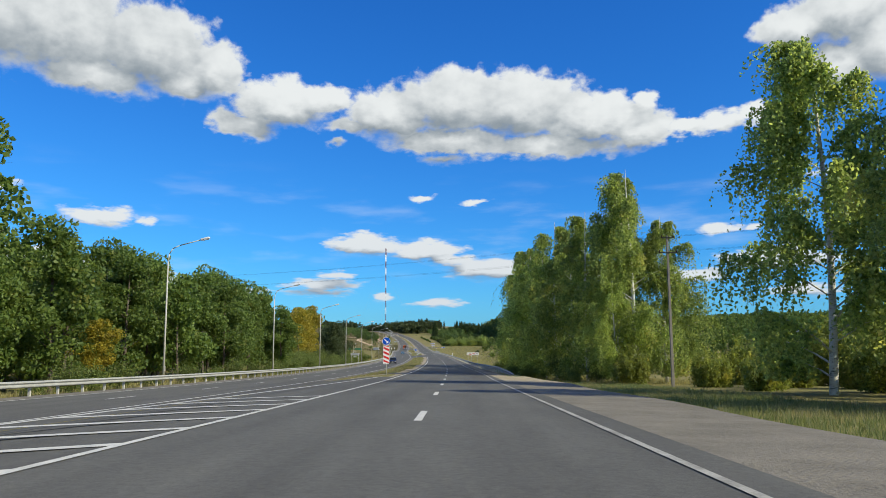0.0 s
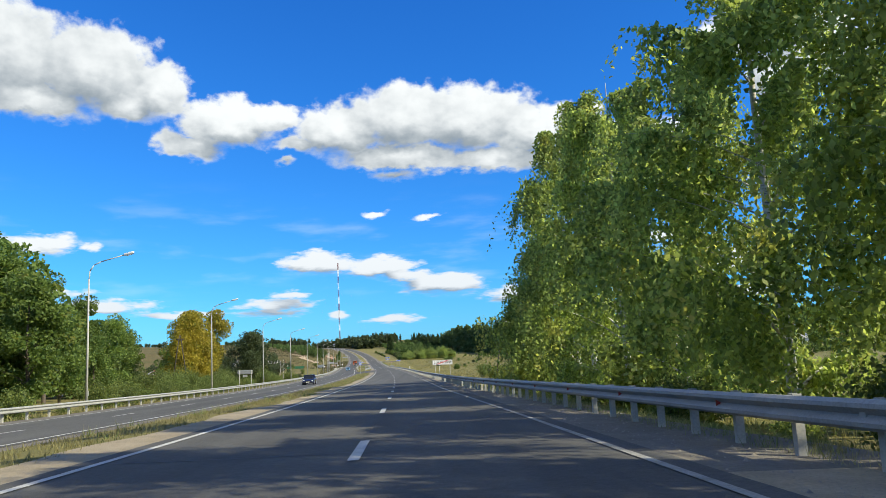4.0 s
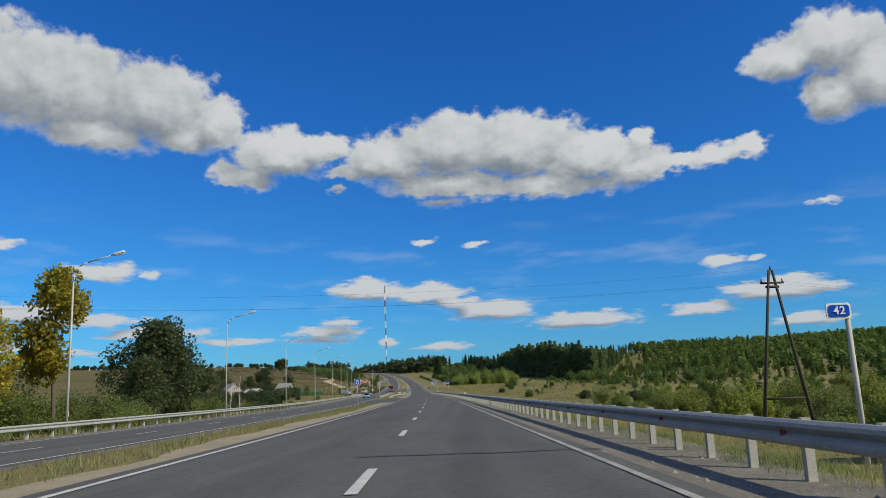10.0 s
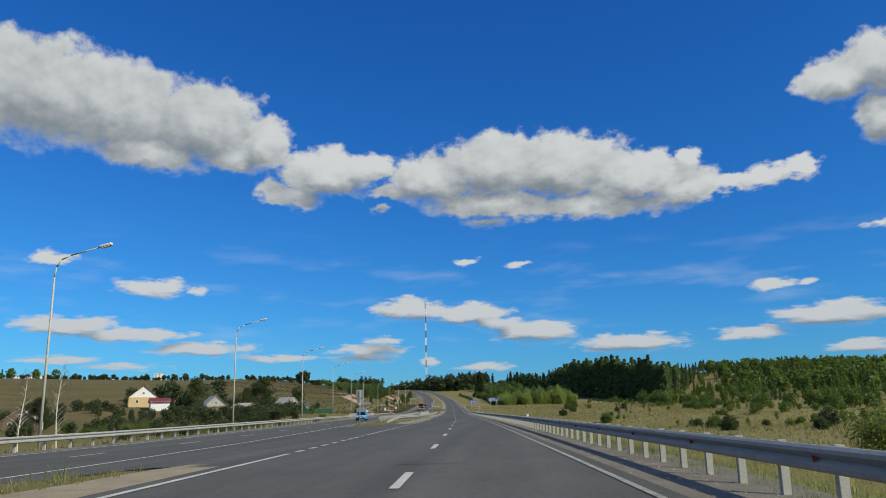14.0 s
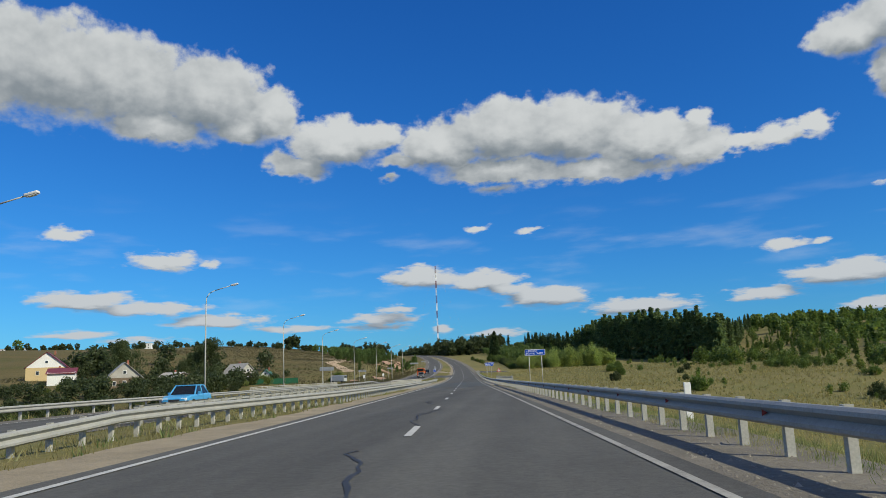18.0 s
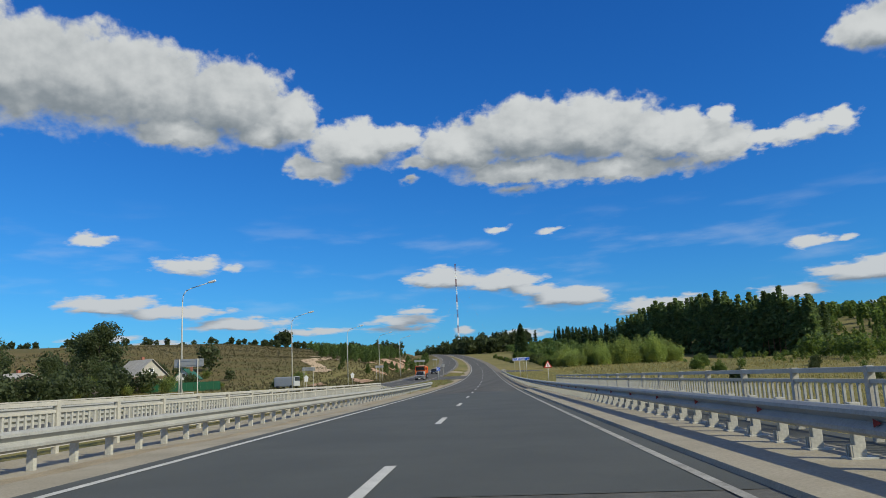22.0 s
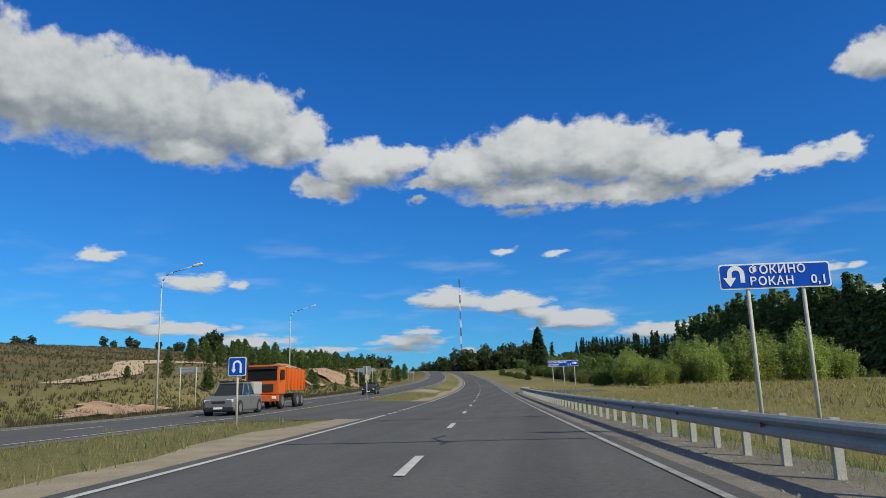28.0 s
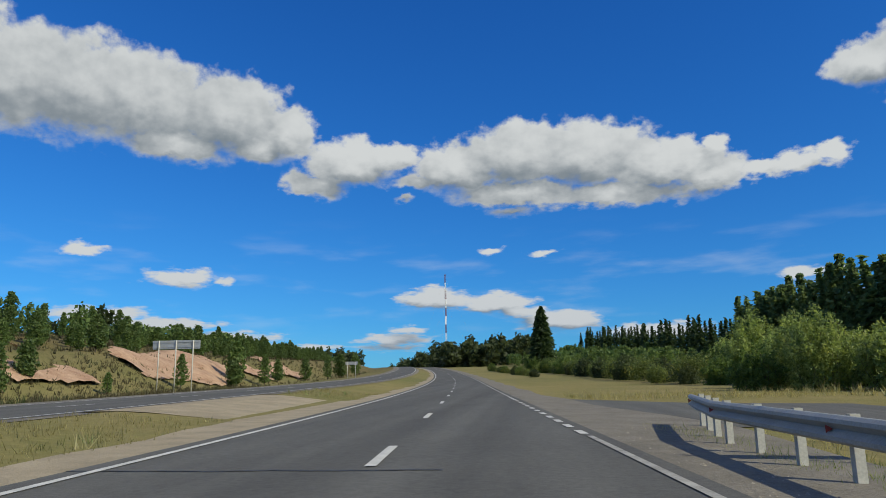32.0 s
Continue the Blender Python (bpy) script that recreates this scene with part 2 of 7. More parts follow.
def bump(nt, b, height, strength=0.3, dist=0.02):
    n = nt.nodes.new("ShaderNodeBump")
    n.inputs["Strength"].default_value, n.inputs["Distance"].default_value = strength, dist
    nt.links.new(height, n.inputs["Height"])
    nt.links.new(n.outputs[0], b.inputs["Normal"])


def surface(name, c1, c2, scale=3.0, fine=40.0, rough=0.8, metal=0.0, bumps=0.2, dist=0.01, spec=0.4, stretch=None):
    """Two colours mixed by a broad and a fine noise."""
    m, nt, b = material(name, rough, metal, spec)
    n1, n2 = noise_tex(nt, scale, 4, 0.6, stretch), noise_tex(nt, fine, 3, 0.7)
    c = ramp(nt, n1, ((0.35, c1), (0.68, c2)))
    c = mixed(nt, 0.3, c, ramp(nt, n2, ((0.3, tuple(v * 0.6 for v in c1)), (0.7, tuple(min(1, v * 1.3) for v in c2)))))
    nt.links.new(c, b.inputs["Base Color"])
    if bumps:
        bump(nt, b, n2, bumps, dist)
    return m


def leaf_material(name, dark, light, warm=None, share=0.0, through_=0.5, glow=1.35):
    """Leaves: each clump has its own green; light comes through them."""
    m, nt, b = material(name, 0.55, 0, 0.35)
    geo = nt.nodes.new("ShaderNodeNewGeometry")
    n = noise_tex(nt, 0.35, 3, 0.6)
    c = ramp(nt, geo.outputs["Random Per Island"], ((0.0, dark), (1.0, light)))
    if warm:
        f = nt.nodes.new("ShaderNodeMapRange")
        f.inputs["From Min"].default_value, f.inputs["From Max"].default_value = 0.62 - share, 0.72 - share * 0.6
        nt.links.new(n, f.inputs["Value"])
        c = mixed(nt, f.outputs[0], c, warm)
    oi = nt.nodes.new("ShaderNodeObjectInfo")
    hs = nt.nodes.new("ShaderNodeHueSaturation")
    vr = nt.nodes.new("ShaderNodeMapRange")
    vr.inputs["To Min"].default_value, vr.inputs["To Max"].default_value = 0.8, 1.2
    nt.links.new(oi.outputs["Random"], vr.inputs["Value"])
    nt.links.new(vr.outputs[0], hs.inputs["Value"])
    c = mixed(nt, 1.0, c, (0.9, 1.0, 1.1), "MULTIPLY")
    nt.links.new(c, hs.inputs["Color"])
    nt.links.new(hs.outputs[0], b.inputs["Base Color"])
    tr = nt.nodes.new("ShaderNodeBsdfTranslucent")
    # more light comes through a leaf than off it, and it is yellower
    lt = mixed(nt, 1.0, hs.outputs[0], (glow * 1.05, glow, glow * 0.75), "MULTIPLY")
    nt.links.new(lt, tr.inputs["Color"])
    ms = nt.nodes.new("ShaderNodeMixShader")
    ms.inputs[0].default_value = through_
    nt.links.new(b.outputs[0], ms.inputs[1])
    nt.links.new(tr.outputs[0], ms.inputs[2])
    nt.links.new(ms.outputs[0], nt.nodes["Material Output"].inputs[0])
    return m


def asphalt_material():
    m, nt, b = material("asphalt", 0.88, 0, 0.2)
    broad = noise_tex(nt, 0.25, 4, 0.6, (1.0, 0.12, 1.0))
    tracks = noise_tex(nt, 0.9, 2, 0.5, (1.0, 0.01, 1.0))
    grit = noise_tex(nt, 60, 3, 0.8)
    c = ramp(nt, broad, ((0.3, (0.080, 0.079, 0.071)), (0.7, (0.113, 0.111, 0.100))))
    c = mixed(nt, 0.7, c, ramp(nt, tracks, ((0.33, (0.062, 0.061, 0.056)), (0.67, (0.124, 0.122, 0.11)))))
    c = mixed(nt, 0.35, c, ramp(nt, grit, ((0.3, (0.03, 0.03, 0.03)), (0.7, (0.17, 0.165, 0.155)))))
    stone = noise_tex(nt, 9, 5, 0.85)
    c = mixed(nt, 0.75, c, ramp(nt, stone, ((0.25, (0.55, 0.55, 0.55)), (0.5, (1.0, 1.0, 1.0)), (0.75, (1.4, 1.4, 1.38)))), "MULTIPLY")
    stain = noise_tex(nt, 0.7, 5, 0.7, (1.0, 0.3, 1.0))
    c = mixed(nt, 0.6, c, ramp(nt, stain, ((0.3, (0.72, 0.72, 0.73)), (0.55, (1.0, 1.0, 1.0)), (0.8, (1.12, 1.11, 1.08)))), "MULTIPLY")
    nt.links.new(c, b.inputs["Base Color"])
    bump(nt, b, grit, 0.25, 0.01)
    return m


def ground_material():
    """Meadow: dry straw and green patches; the fallow hill is browner, in faint stripes."""
    m, nt, b = material("meadow", 0.95, 0, 0.1)
    big, mid, fine = noise_tex(nt, 0.012, 5, 0.6), noise_tex(nt, 0.12, 5, 0.65), noise_tex(nt, 2.5, 6, 0.75)
    c = ramp(nt, big, ((0.35, (0.29, 0.235, 0.09)), (0.5, (0.21, 0.19, 0.07)), (0.66, (0.10, 0.12, 0.04))))
    c = mixed(nt, 0.5, c, ramp(nt, mid, ((0.3, (0.085, 0.12, 0.026)), (0.55, (0.20, 0.165, 0.075)), (0.72, (0.29, 0.225, 0.115)))))
    hill = ramp(nt, noise_tex(nt, 0.05, 4, 0.6, (0.35, 2.0, 1.0)), ((0.34, (0.055, 0.066, 0.024)), (0.48, (0.095, 0.072, 0.036)), (0.68, (0.14, 0.10, 0.052))))
    sep = nt.nodes.new("ShaderNodeSeparateXYZ")
    tc = nt.nodes.new("ShaderNodeTexCoord")
    nt.links.new(tc.outputs["Object"], sep.inputs[0])
    side = nt.nodes.new("ShaderNodeMapRange")
    side.inputs["From Min"].default_value, side.inputs["From Max"].default_value = -55, -90
    nt.links.new(sep.outputs[0], side.inputs["Value"])
    c = mixed(nt, side.outputs[0], c, hill)
    c = mixed(nt, 0.4, c, ramp(nt, fine, ((0.3, (0.05, 0.06, 0.018)), (0.7, (0.26, 0.22, 0.09)))))
    nt.links.new(c, b.inputs["Base Color"])
    bump(nt, b, fine, 0.6, 0.15)
    return m


M_ASPHALT = asphalt_material()
M_GROUND = ground_material()
M_BRIDGE_ASPHALT = surface("fresh_asphalt", (0.056, 0.060, 0.053), (0.079, 0.083, 0.073), 0.5, 60, 0.8)
M_CRACK = surface("tar_seam", (0.022, 0.022, 0.022), (0.04, 0.04, 0.04), 6, 40, 0.6)
M_LINE = surface("road_paint", (0.38, 0.38, 0.35), (0.58, 0.57, 0.53), 2.5, 30, 0.75)
M_LINE_WORN = surface("worn_road_paint", (0.17, 0.165, 0.145), (0.40, 0.39, 0.35), 1.6, 30, 0.8)
M_GRAVEL = surface("gravel", (0.12, 0.107, 0.085), (0.20, 0.18, 0.145), 0.8, 14, 0.95, bumps=0.9, dist=0.04)
M_STONES = surface("loose_stones", (0.15, 0.135, 0.11), (0.33, 0.30, 0.25), 3.0, 30, 0.9)
M_SAND = surface("sandy_verge", (0.23, 0.19, 0.125), (0.36, 0.30, 0.205), 0.9, 20, 0.95, bumps=0.8, dist=0.04)
M_GRASS = leaf_material("grass_blades", (0.10, 0.135, 0.04), (0.27, 0.27, 0.10), (0.38, 0.31, 0.15), 0.12)
M_DRYGRASS = leaf_material("dry_grass", (0.22, 0.175, 0.065), (0.43, 0.35, 0.145), (0.12, 0.14, 0.05), 0.05)
M_HILLGRASS = leaf_material("brown_hill_grass", (0.075, 0.062, 0.028), (0.15, 0.115, 0.056), (0.07, 0.085, 0.03), 0.08)
M_ZINC = surface("galvanised_steel", (0.27, 0.275, 0.255), (0.39, 0.39, 0.365), 1.2, 30, 0.6, 0.05, 0.05, spec=0.2)
M_ZINC_DULL = surface("weathered_zinc", (0.37, 0.365, 0.325), (0.50, 0.49, 0.44), 2.0, 25, 0.7, 0.0, 0.1, spec=0.2)
M_CONCRETE = surface("pale_concrete", (0.36, 0.345, 0.30), (0.48, 0.465, 0.41), 1.5, 30, 0.85)
M_RED_REFLECT = surface("red_reflector", (0.12, 0.012, 0.012), (0.3, 0.03, 0.02), 5, 40, 0.3)
M_LAMPGLASS = surface("lamp_head_grey", (0.55, 0.56, 0.57), (0.7, 0.71, 0.72), 5, 50, 0.35)
M_BARK = surface("bark_brown", (0.07, 0.055, 0.04), (0.14, 0.115, 0.09), 6, 40, 0.95, bumps=0.6, dist=0.03)
M_WOODPOLE = surface("grey_weathered_wood", (0.14, 0.125, 0.105), (0.25, 0.23, 0.20), 3, 40, 0.9, stretch=(6, 6, 0.6))
M_DARKPOLE = surface("dark_creosoted_wood", (0.035, 0.028, 0.022), (0.075, 0.06, 0.045), 3, 40, 0.9, stretch=(6, 6, 0.6))
M_CLAY = surface("red_clay", (0.26, 0.15, 0.09), (0.44, 0.30, 0.20), 0.5, 3, 0.95, bumps=0.6, dist=0.2)
M_PATH = surface("dirt_track", (0.36, 0.26, 0.16), (0.50, 0.38, 0.25), 0.3, 6, 0.95)
M_KERB = surface("dusty_concrete", (0.23, 0.205, 0.15), (0.34, 0.305, 0.235), 0.6, 25, 0.9)
M_BIRCH_LEAF = leaf_material("birch_leaves", (0.12, 0.155, 0.04), (0.38, 0.41, 0.11), (0.46, 0.40, 0.10), 0.04, 0.6, 1.6)
M_BROAD_LEAF = leaf_material("broad_leaves", (0.075, 0.12, 0.025), (0.20, 0.25, 0.05), (0.27, 0.25, 0.05), 0.02)
M_YELLOW_LEAF = leaf_material("yellow_leaves", (0.24, 0.19, 0.02), (0.50, 0.37, 0.04), (0.17, 0.20, 0.03), 0.06)
M_DARK_LEAF = leaf_material("dark_leaves", (0.045, 0.06, 0.022), (0.115, 0.135, 0.05))
M_BUSH_LEAF = leaf_material("bush_leaves", (0.07, 0.10, 0.025), (0.23, 0.25, 0.06), (0.34, 0.29, 0.06), 0.06)
M_YBUSH_LEAF = leaf_material("yellowing_bush_leaves", (0.13, 0.15, 0.025), (0.32, 0.32, 0.06), (0.38, 0.32, 0.05), 0.04)
M_SILVER_LEAF = leaf_material("silver_leaves", (0.15, 0.19, 0.045), (0.36, 0.40, 0.11), (0.40, 0.39, 0.07), 0.05)
M_YOUNG_LEAF = leaf_material("young_forest_leaves", (0.06, 0.10, 0.022), (0.17, 0.22, 0.045), (0.26, 0.25, 0.05), 0.03)
M_SPRUCE = leaf_material("spruce_needles", (0.034, 0.058, 0.02), (0.085, 0.12, 0.04))
M_PINEWOOD = leaf_material("pine_forest_needles", (0.075, 0.11, 0.042), (0.19, 0.235, 0.085))
M_PINE = leaf_material("pine_needles", (0.06, 0.10, 0.026), (0.16, 0.205, 0.055))
M_PINEBARK = surface("pine_bark", (0.18, 0.09, 0.045), (0.30, 0.16, 0.08), 2, 20, 0.9)


def birch_bark():
    m, nt, b = material("birch_bark", 0.8, 0, 0.3)
    n = noise_tex(nt, 4, 4, 0.7, (1, 1, 3.5))
    n2 = noise_tex(nt, 25, 3, 0.6)
    c = ramp(nt, n, ((0.36, (0.03, 0.028, 0.025)), (0.44, (0.55, 0.53, 0.48)), (0.7, (0.68, 0.66, 0.61))))
    c = mixed(nt, 0.2, c, ramp(nt, n2, ((0.3, (0.2, 0.18, 0.15)), (0.7, (0.7, 0.68, 0.62)))))
    nt.links.new(c, b.inputs["Base Color"])
    return m


M_BIRCH_BARK = birch_bark()
_plain = {}


def paint(name, rgb, rough=0.5, metal=0.0):
    if name not in _plain:
        _plain[name] = surface(name, tuple(v * 0.9 for v in rgb), tuple(min(1, v * 1.06) for v in rgb), 4, 50, rough, metal, 0.03)
    return _plain[name]


# ---- plan: the dashed line of the near carriageway at each y ----
KY = (-400, 0, 50, 100, 150, 200, 250, 300, 350, 400, 450, 500, 550, 600, 640, 700, 760, 830, 920, 1050, 1200, 1400, 5000)
KX = (0.5, -0.76, -0.59, -0.79, -1.54, -2.74, -4.36, -6.33, -8.82, -11.79, -15.03, -18.21, -21.39, -24.75, -27.59, -32.2, -37.6, -45.5, -58.5, -83.5, -118.0, -170.0, -1100.0)
KZ = (13.0, 0.13, -1.46, -2.78, -3.83, -4.62, -5.18, -5.62, -6.0, -6.37, -6.72, -6.98, -6.93, -6.49, -5.85, -4.5, -2.6, 0.2, 4.4, 10.5, 15.0, 16.5, 20.0)


def smooth_curve(ks, vs):
    """A smooth curve through the knots, as a fine table."""
    ks, vs = np.array(ks, float), np.array(vs, float)
    slope = np.gradient(vs, ks)
    fine = np.arange(ks[0], ks[-1] + 1, 2.0)
    i = np.clip(np.searchsorted(ks, fine) - 1, 0, len(ks) - 2)
    h = ks[i + 1] - ks[i]
    t = (fine - ks[i]) / h
    out = ((2 * t**3 - 3 * t**2 + 1) * vs[i] + (t**3 - 2 * t**2 + t) * h * slope[i]
           + (3 * t**2 - 2 * t**3) * vs[i + 1] + (t**3 - t**2) * h * slope[i + 1])
    return fine, out


_xf, _xv = smooth_curve(KY, KX)
_zf, _zv = smooth_curve(KY, KZ)


def rx(y):
    return np.interp(y, _xf, _xv)


def rz(y):
    return np.interp(y, _zf, _zv)


def left_mid(y):
    """The middle of the far carriageway, aside of the dashed line."""
    return np.interp(y, (-400, 300, 400, 507, 600, 700, 900, 1100, 1300), (-14.3, -14.4, -16.2, -18.0, -15.2, -14.5, -13, -11, -10))


def left_up(y):
    return np.interp(y, (0, 250, 320, 400, 600, 660, 700, 1000), (-0.35, -0.3, -0.35, -0.1, 0.0, 0.3, 0.5, 0.6))


def sm(a, b, v):
    t = np.clip((np.asarray(v, float) - a) / (b - a), 0, 1)
    return t * t * (3 - 2 * t)


def wave(y, w, s, seed):
    return (np.sin(y / s + seed) + np.sin(w / s * 1.3 + 2.1 * seed) + np.sin((y + w) / s * 0.71 + 3.3 * seed) + np.sin((y - 1.7 * w) / s * 0.43 + seed)) / 4


def land(y, w):
    """Height of the ground at y, w metres aside of the dashed line."""
    y, w = np.asarray(y, float), np.asarray(w, float)
    z = rz(y) - 0.09
    lw = -w
    # under and beyond the far carriageway
    z = z + left_up(y) * sm(5.5, 10.2, lw)
    far_edge = -(left_mid(y) + 3.9)
    z = z + 0.07 * sm(4.5, 5.0, lw) * (1 - sm(0, 0.5, lw - far_edge))
    # right: bank below the rail, water meadow, then wooded hills
    d = np.interp(y, (-100, 40, 90, 150, 250, 350, 430, 452, 492, 520, 580, 640, 700), (0.25, 0.4, 1.0, 2.2, 3.4, 3.2, 2.6, 4.6, 4.6, 2.4, 1.8, 0.5, 0.25))
    z = z - d * sm(5.9, 7.5 + 2.4 * d, w)
    z = z + np.interp(y, (0, 300, 560, 640, 760, 870, 1100), (0.5, 0.8, 1.0, -0.6, -2.4, 1.5, 8)) * sm(35, 110, w)
    z = z + np.interp(y, (560, 640, 760, 900, 1100), (0, 2, 11, 12, 6)) * sm(130, 260, w)
    z = z + np.interp(y, (0, 300, 700, 1200, 2500), (1, 2.5, 8, 11, 11)) * sm(150, 700, w) + 5 * sm(500, 1600, w)
    z = z - np.interp(y, (900, 1050, 1200, 1400, 3000), (0, 4, 8, 9, 9)) * sm(150, 350, w)
    z = z + np.interp(y, (500, 590, 690, 790), (0, 4.5, 4.5, 0)) * sm(125, 190, w)
    # left: shallow ditch, village hollow, clay cutting, bare hill
    off = np.interp(y, (0, 380, 507, 600), (19.5, 21.0, 24.5, 21.5))
    d = np.interp(y, (-100, 150, 260, 330, 400, 452, 492, 520, 560), (0.7, 0.9, 1.6, 2.2, 2.2, 4.6, 4.6, 1.8, 0.4))
    z = z - d * sm(off, off + 6, lw)
    cut = np.interp(y, (535, 590, 640, 690, 760, 850, 950, 1100, 1300), (0, 0.8, 3.4, 4.5, 4.7, 4.6, 4.0, 2.5, 0))
    z = z + cut * sm(off + 5, off + 19, lw)
    z = z + np.interp(y, (-50, 250, 380, 560, 700, 860, 1100, 1400), (3, 1.5, 1.6, 5, 9, 11.5, 9, 5)) * sm(50, 170, lw)
    z = z + np.interp(y, (200, 500, 900, 2000), (9, 11, 9, 15)) * sm(170, 520, lw)
    z = z + np.interp(y, (600, 680, 760, 880, 1050), (0, 2.6, 2.8, 2.0, 0)) * sm(40, 62, lw)
    rough = sm(24, 60, np.abs(w + 4))
    return z + rough * (0.5 * wave(y, w, 9, 1.0) + 1.2 * wave(y, w, 41, 2.0))


def spot(y, w, up=0.0):
    """World place on the ground."""
    return Vector((float(rx(y)) + w, y, float(land(y, w)) + up))


def heading(y):
    return math.atan2(-(float(rx(y + 4)) - float(rx(y - 4))), 8.0)


def stand(y, w, turn=0.0, up=0.0):
    """A pose on the ground, facing along the road, turned by degrees to the left."""
    p = spot(y, w, up)
    return pose(p.x, p.y, p.z, 0, 0, math.degrees(heading(y)) + turn)


# ---- mesh helpers ----
def raw_mesh(name, verts, faces, mat, smooth=False):
    me = bpy.data.meshes.new(name)
    if isinstance(verts, np.ndarray) and isinstance(faces, np.ndarray):
        n = faces.shape[1]
        me.vertices.add(len(verts))
        me.vertices.foreach_set("co", verts.astype(np.float32).ravel())
        me.loops.add(faces.size)
        me.loops.foreach_set("vertex_index", faces.astype(np.int32).ravel())
        me.polygons.add(len(faces))
        me.polygons.foreach_set("loop_start", np.arange(0, faces.size, n, dtype=np.int32))
        me.update(calc_edges=True)
    else:
        me.from_pydata([tuple(v) for v in verts], [], [tuple(f) for f in faces])
    if smooth:
        me.polygons.foreach_set("use_smooth", np.ones(len(me.polygons), bool))
    me.materials.append(mat)
    return me


def solid(name, verts, faces, mat, parent=None, label="", smooth=False):
    ob = new(name, raw_mesh(name, verts, faces, mat, smooth))
    ob.parent = parent
    if label:
        tagged(ob, label)
    return ob


def part(name, bm, mat, parent=None, label="", smooth=False):
    me = bpy.data.meshes.new(name)
    bm.to_mesh(me)
    bm.free()
    if smooth:
        me.polygons.foreach_set("use_smooth", np.ones(len(me.polygons), bool))
    me.materials.append(mat)
    ob = new(name, me)
    ob.parent = parent
    if label:
        tagged(ob, label)
    return ob


def box(bm, cx, cy, cz, sx, sy, sz, bevel=0.0, rot=None):
    m = Matrix.Translation((cx, cy, cz)) @ (rot.to_4x4() if rot else Matrix()) @ Matrix.Diagonal((sx, sy, sz, 1))
    r = bmesh.ops.create_cube(bm, size=1, matrix=m)
    if bevel:
        vs = set(r["verts"])
        bmesh.ops.bevel(bm, geom=[e for e in bm.edges if e.verts[0] in vs and e.verts[1] in vs], offset=bevel, segments=2, affect="EDGES", profile=0.7)
    return bm


def rod(bm, a, b, r1, r2=None, seg=8):
    a, b = Vector(a), Vector(b)
    d = b - a
    m = Matrix.Translation((a + b) / 2) @ d.to_track_quat("Z", "Y").to_matrix().to_4x4()
    bmesh.ops.create_cone(bm, cap_ends=True, segments=seg, radius1=r1, radius2=r1 if r2 is None else r2, depth=d.length, matrix=m)
    return bm


def boxed(name, mat, parent, *dims, bevel=0.0, label="", rot=None):
    return part(name, box(bmesh.new(), *dims, bevel=bevel, rot=rot), mat, parent, label)


def rodded(name, mat, parent, a, b, r1, r2=None, seg=8, label=""):
    return part(name, rod(bmesh.new(), a, b, r1, r2, seg), mat, parent, label, smooth=True)


def thing(name, label, category, group="", kind=""):
    return tagged(new(name), label, category, group, kind)


def place(ob, m):
    ob.matrix_basis = m
    return ob


# ---- ground and roads ----
def grid_mesh(name, ys, ws, zfun, mat, kind="structure", label="", category=""):
    yy, ww = np.meshgrid(ys, ws, indexing="ij")
    v = np.stack([rx(yy) + ww, yy, zfun(yy, ww)], -1).reshape(-1, 3)
    a, b = len(ys), len(ws)
    i = (np.arange(a - 1)[:, None] * b + np.arange(b - 1)).ravel()
    f = np.stack([i, i + 1, i + b + 1, i + b], 1)
    ob = new(name, raw_mesh(name, v, f, mat, True))
    return tagged(ob, label, category, "", kind)


def ribbon(name, y0, y1, left, right, up, mat, step=4.0, parent=None, label="", category="", kind="", ground=False):
    """A strip along the road between two sides, given as numbers or as functions of y."""
    n = max(2, int((y1 - y0) / step) + 1)
    ys = np.linspace(y0, y1, n)
    a = left(ys) if callable(left) else np.full(n, left)
    b = right(ys) if callable(right) else np.full(n, right)
    ups = up if isinstance(up, tuple) else (up, up)
    ua, ub = (u(ys) if callable(u) else u for u in ups)
    base = (lambda w: land(ys, w)) if ground else (lambda w: rz(ys))
    va = np.stack([rx(ys) + a, ys, base(a) + ua], 1)
    vb = np.stack([rx(ys) + b, ys, base(b) + ub], 1)
    v = np.concatenate([va, vb])
    i = np.arange(n - 1)
    f = np.stack([i, i + n, i + n + 1, i + 1], 1)
    ob = new(name, raw_mesh(name, v, f, mat, True))
    ob.parent = parent
    if label or kind:
        tagged(ob, label, category, "", kind)
    return ob


_ys = np.concatenate([np.arange(-300, -40, 20), np.arange(-40, 900, 3.0), np.arange(900, 1500, 12), np.arange(1500, 4900, 100)])
_side = np.concatenate([np.arange(0, 30, 1.5), np.arange(30, 80, 4), np.arange(80, 250, 14), np.arange(250, 700, 45), np.arange(700, 3400, 300)])
_ws = np.concatenate([-_side[:0:-1] - 4, _side - 4])
ground = grid_mesh("ground", _ys, _ws, land, M_GROUND, label="dry late-summer meadow and roadside grass", category="ground")

R_EDGE = 3.61
EDGE_ASPHALT = 3.95


def left_edge(y):
    return -np.interp(y, (0, 90, 130, 330, 365, 700), (3.96, 3.96, 4.15, 4.15, 3.85, 3.7))


def right_edge(y):
    return np.interp(y, (0, 50, 70, 95, 125, 165, 200, 390, 590), (3.33, 3.35, 3.6, 3.55, 3.3, 3.5, 3.62, 3.55, 3.63))


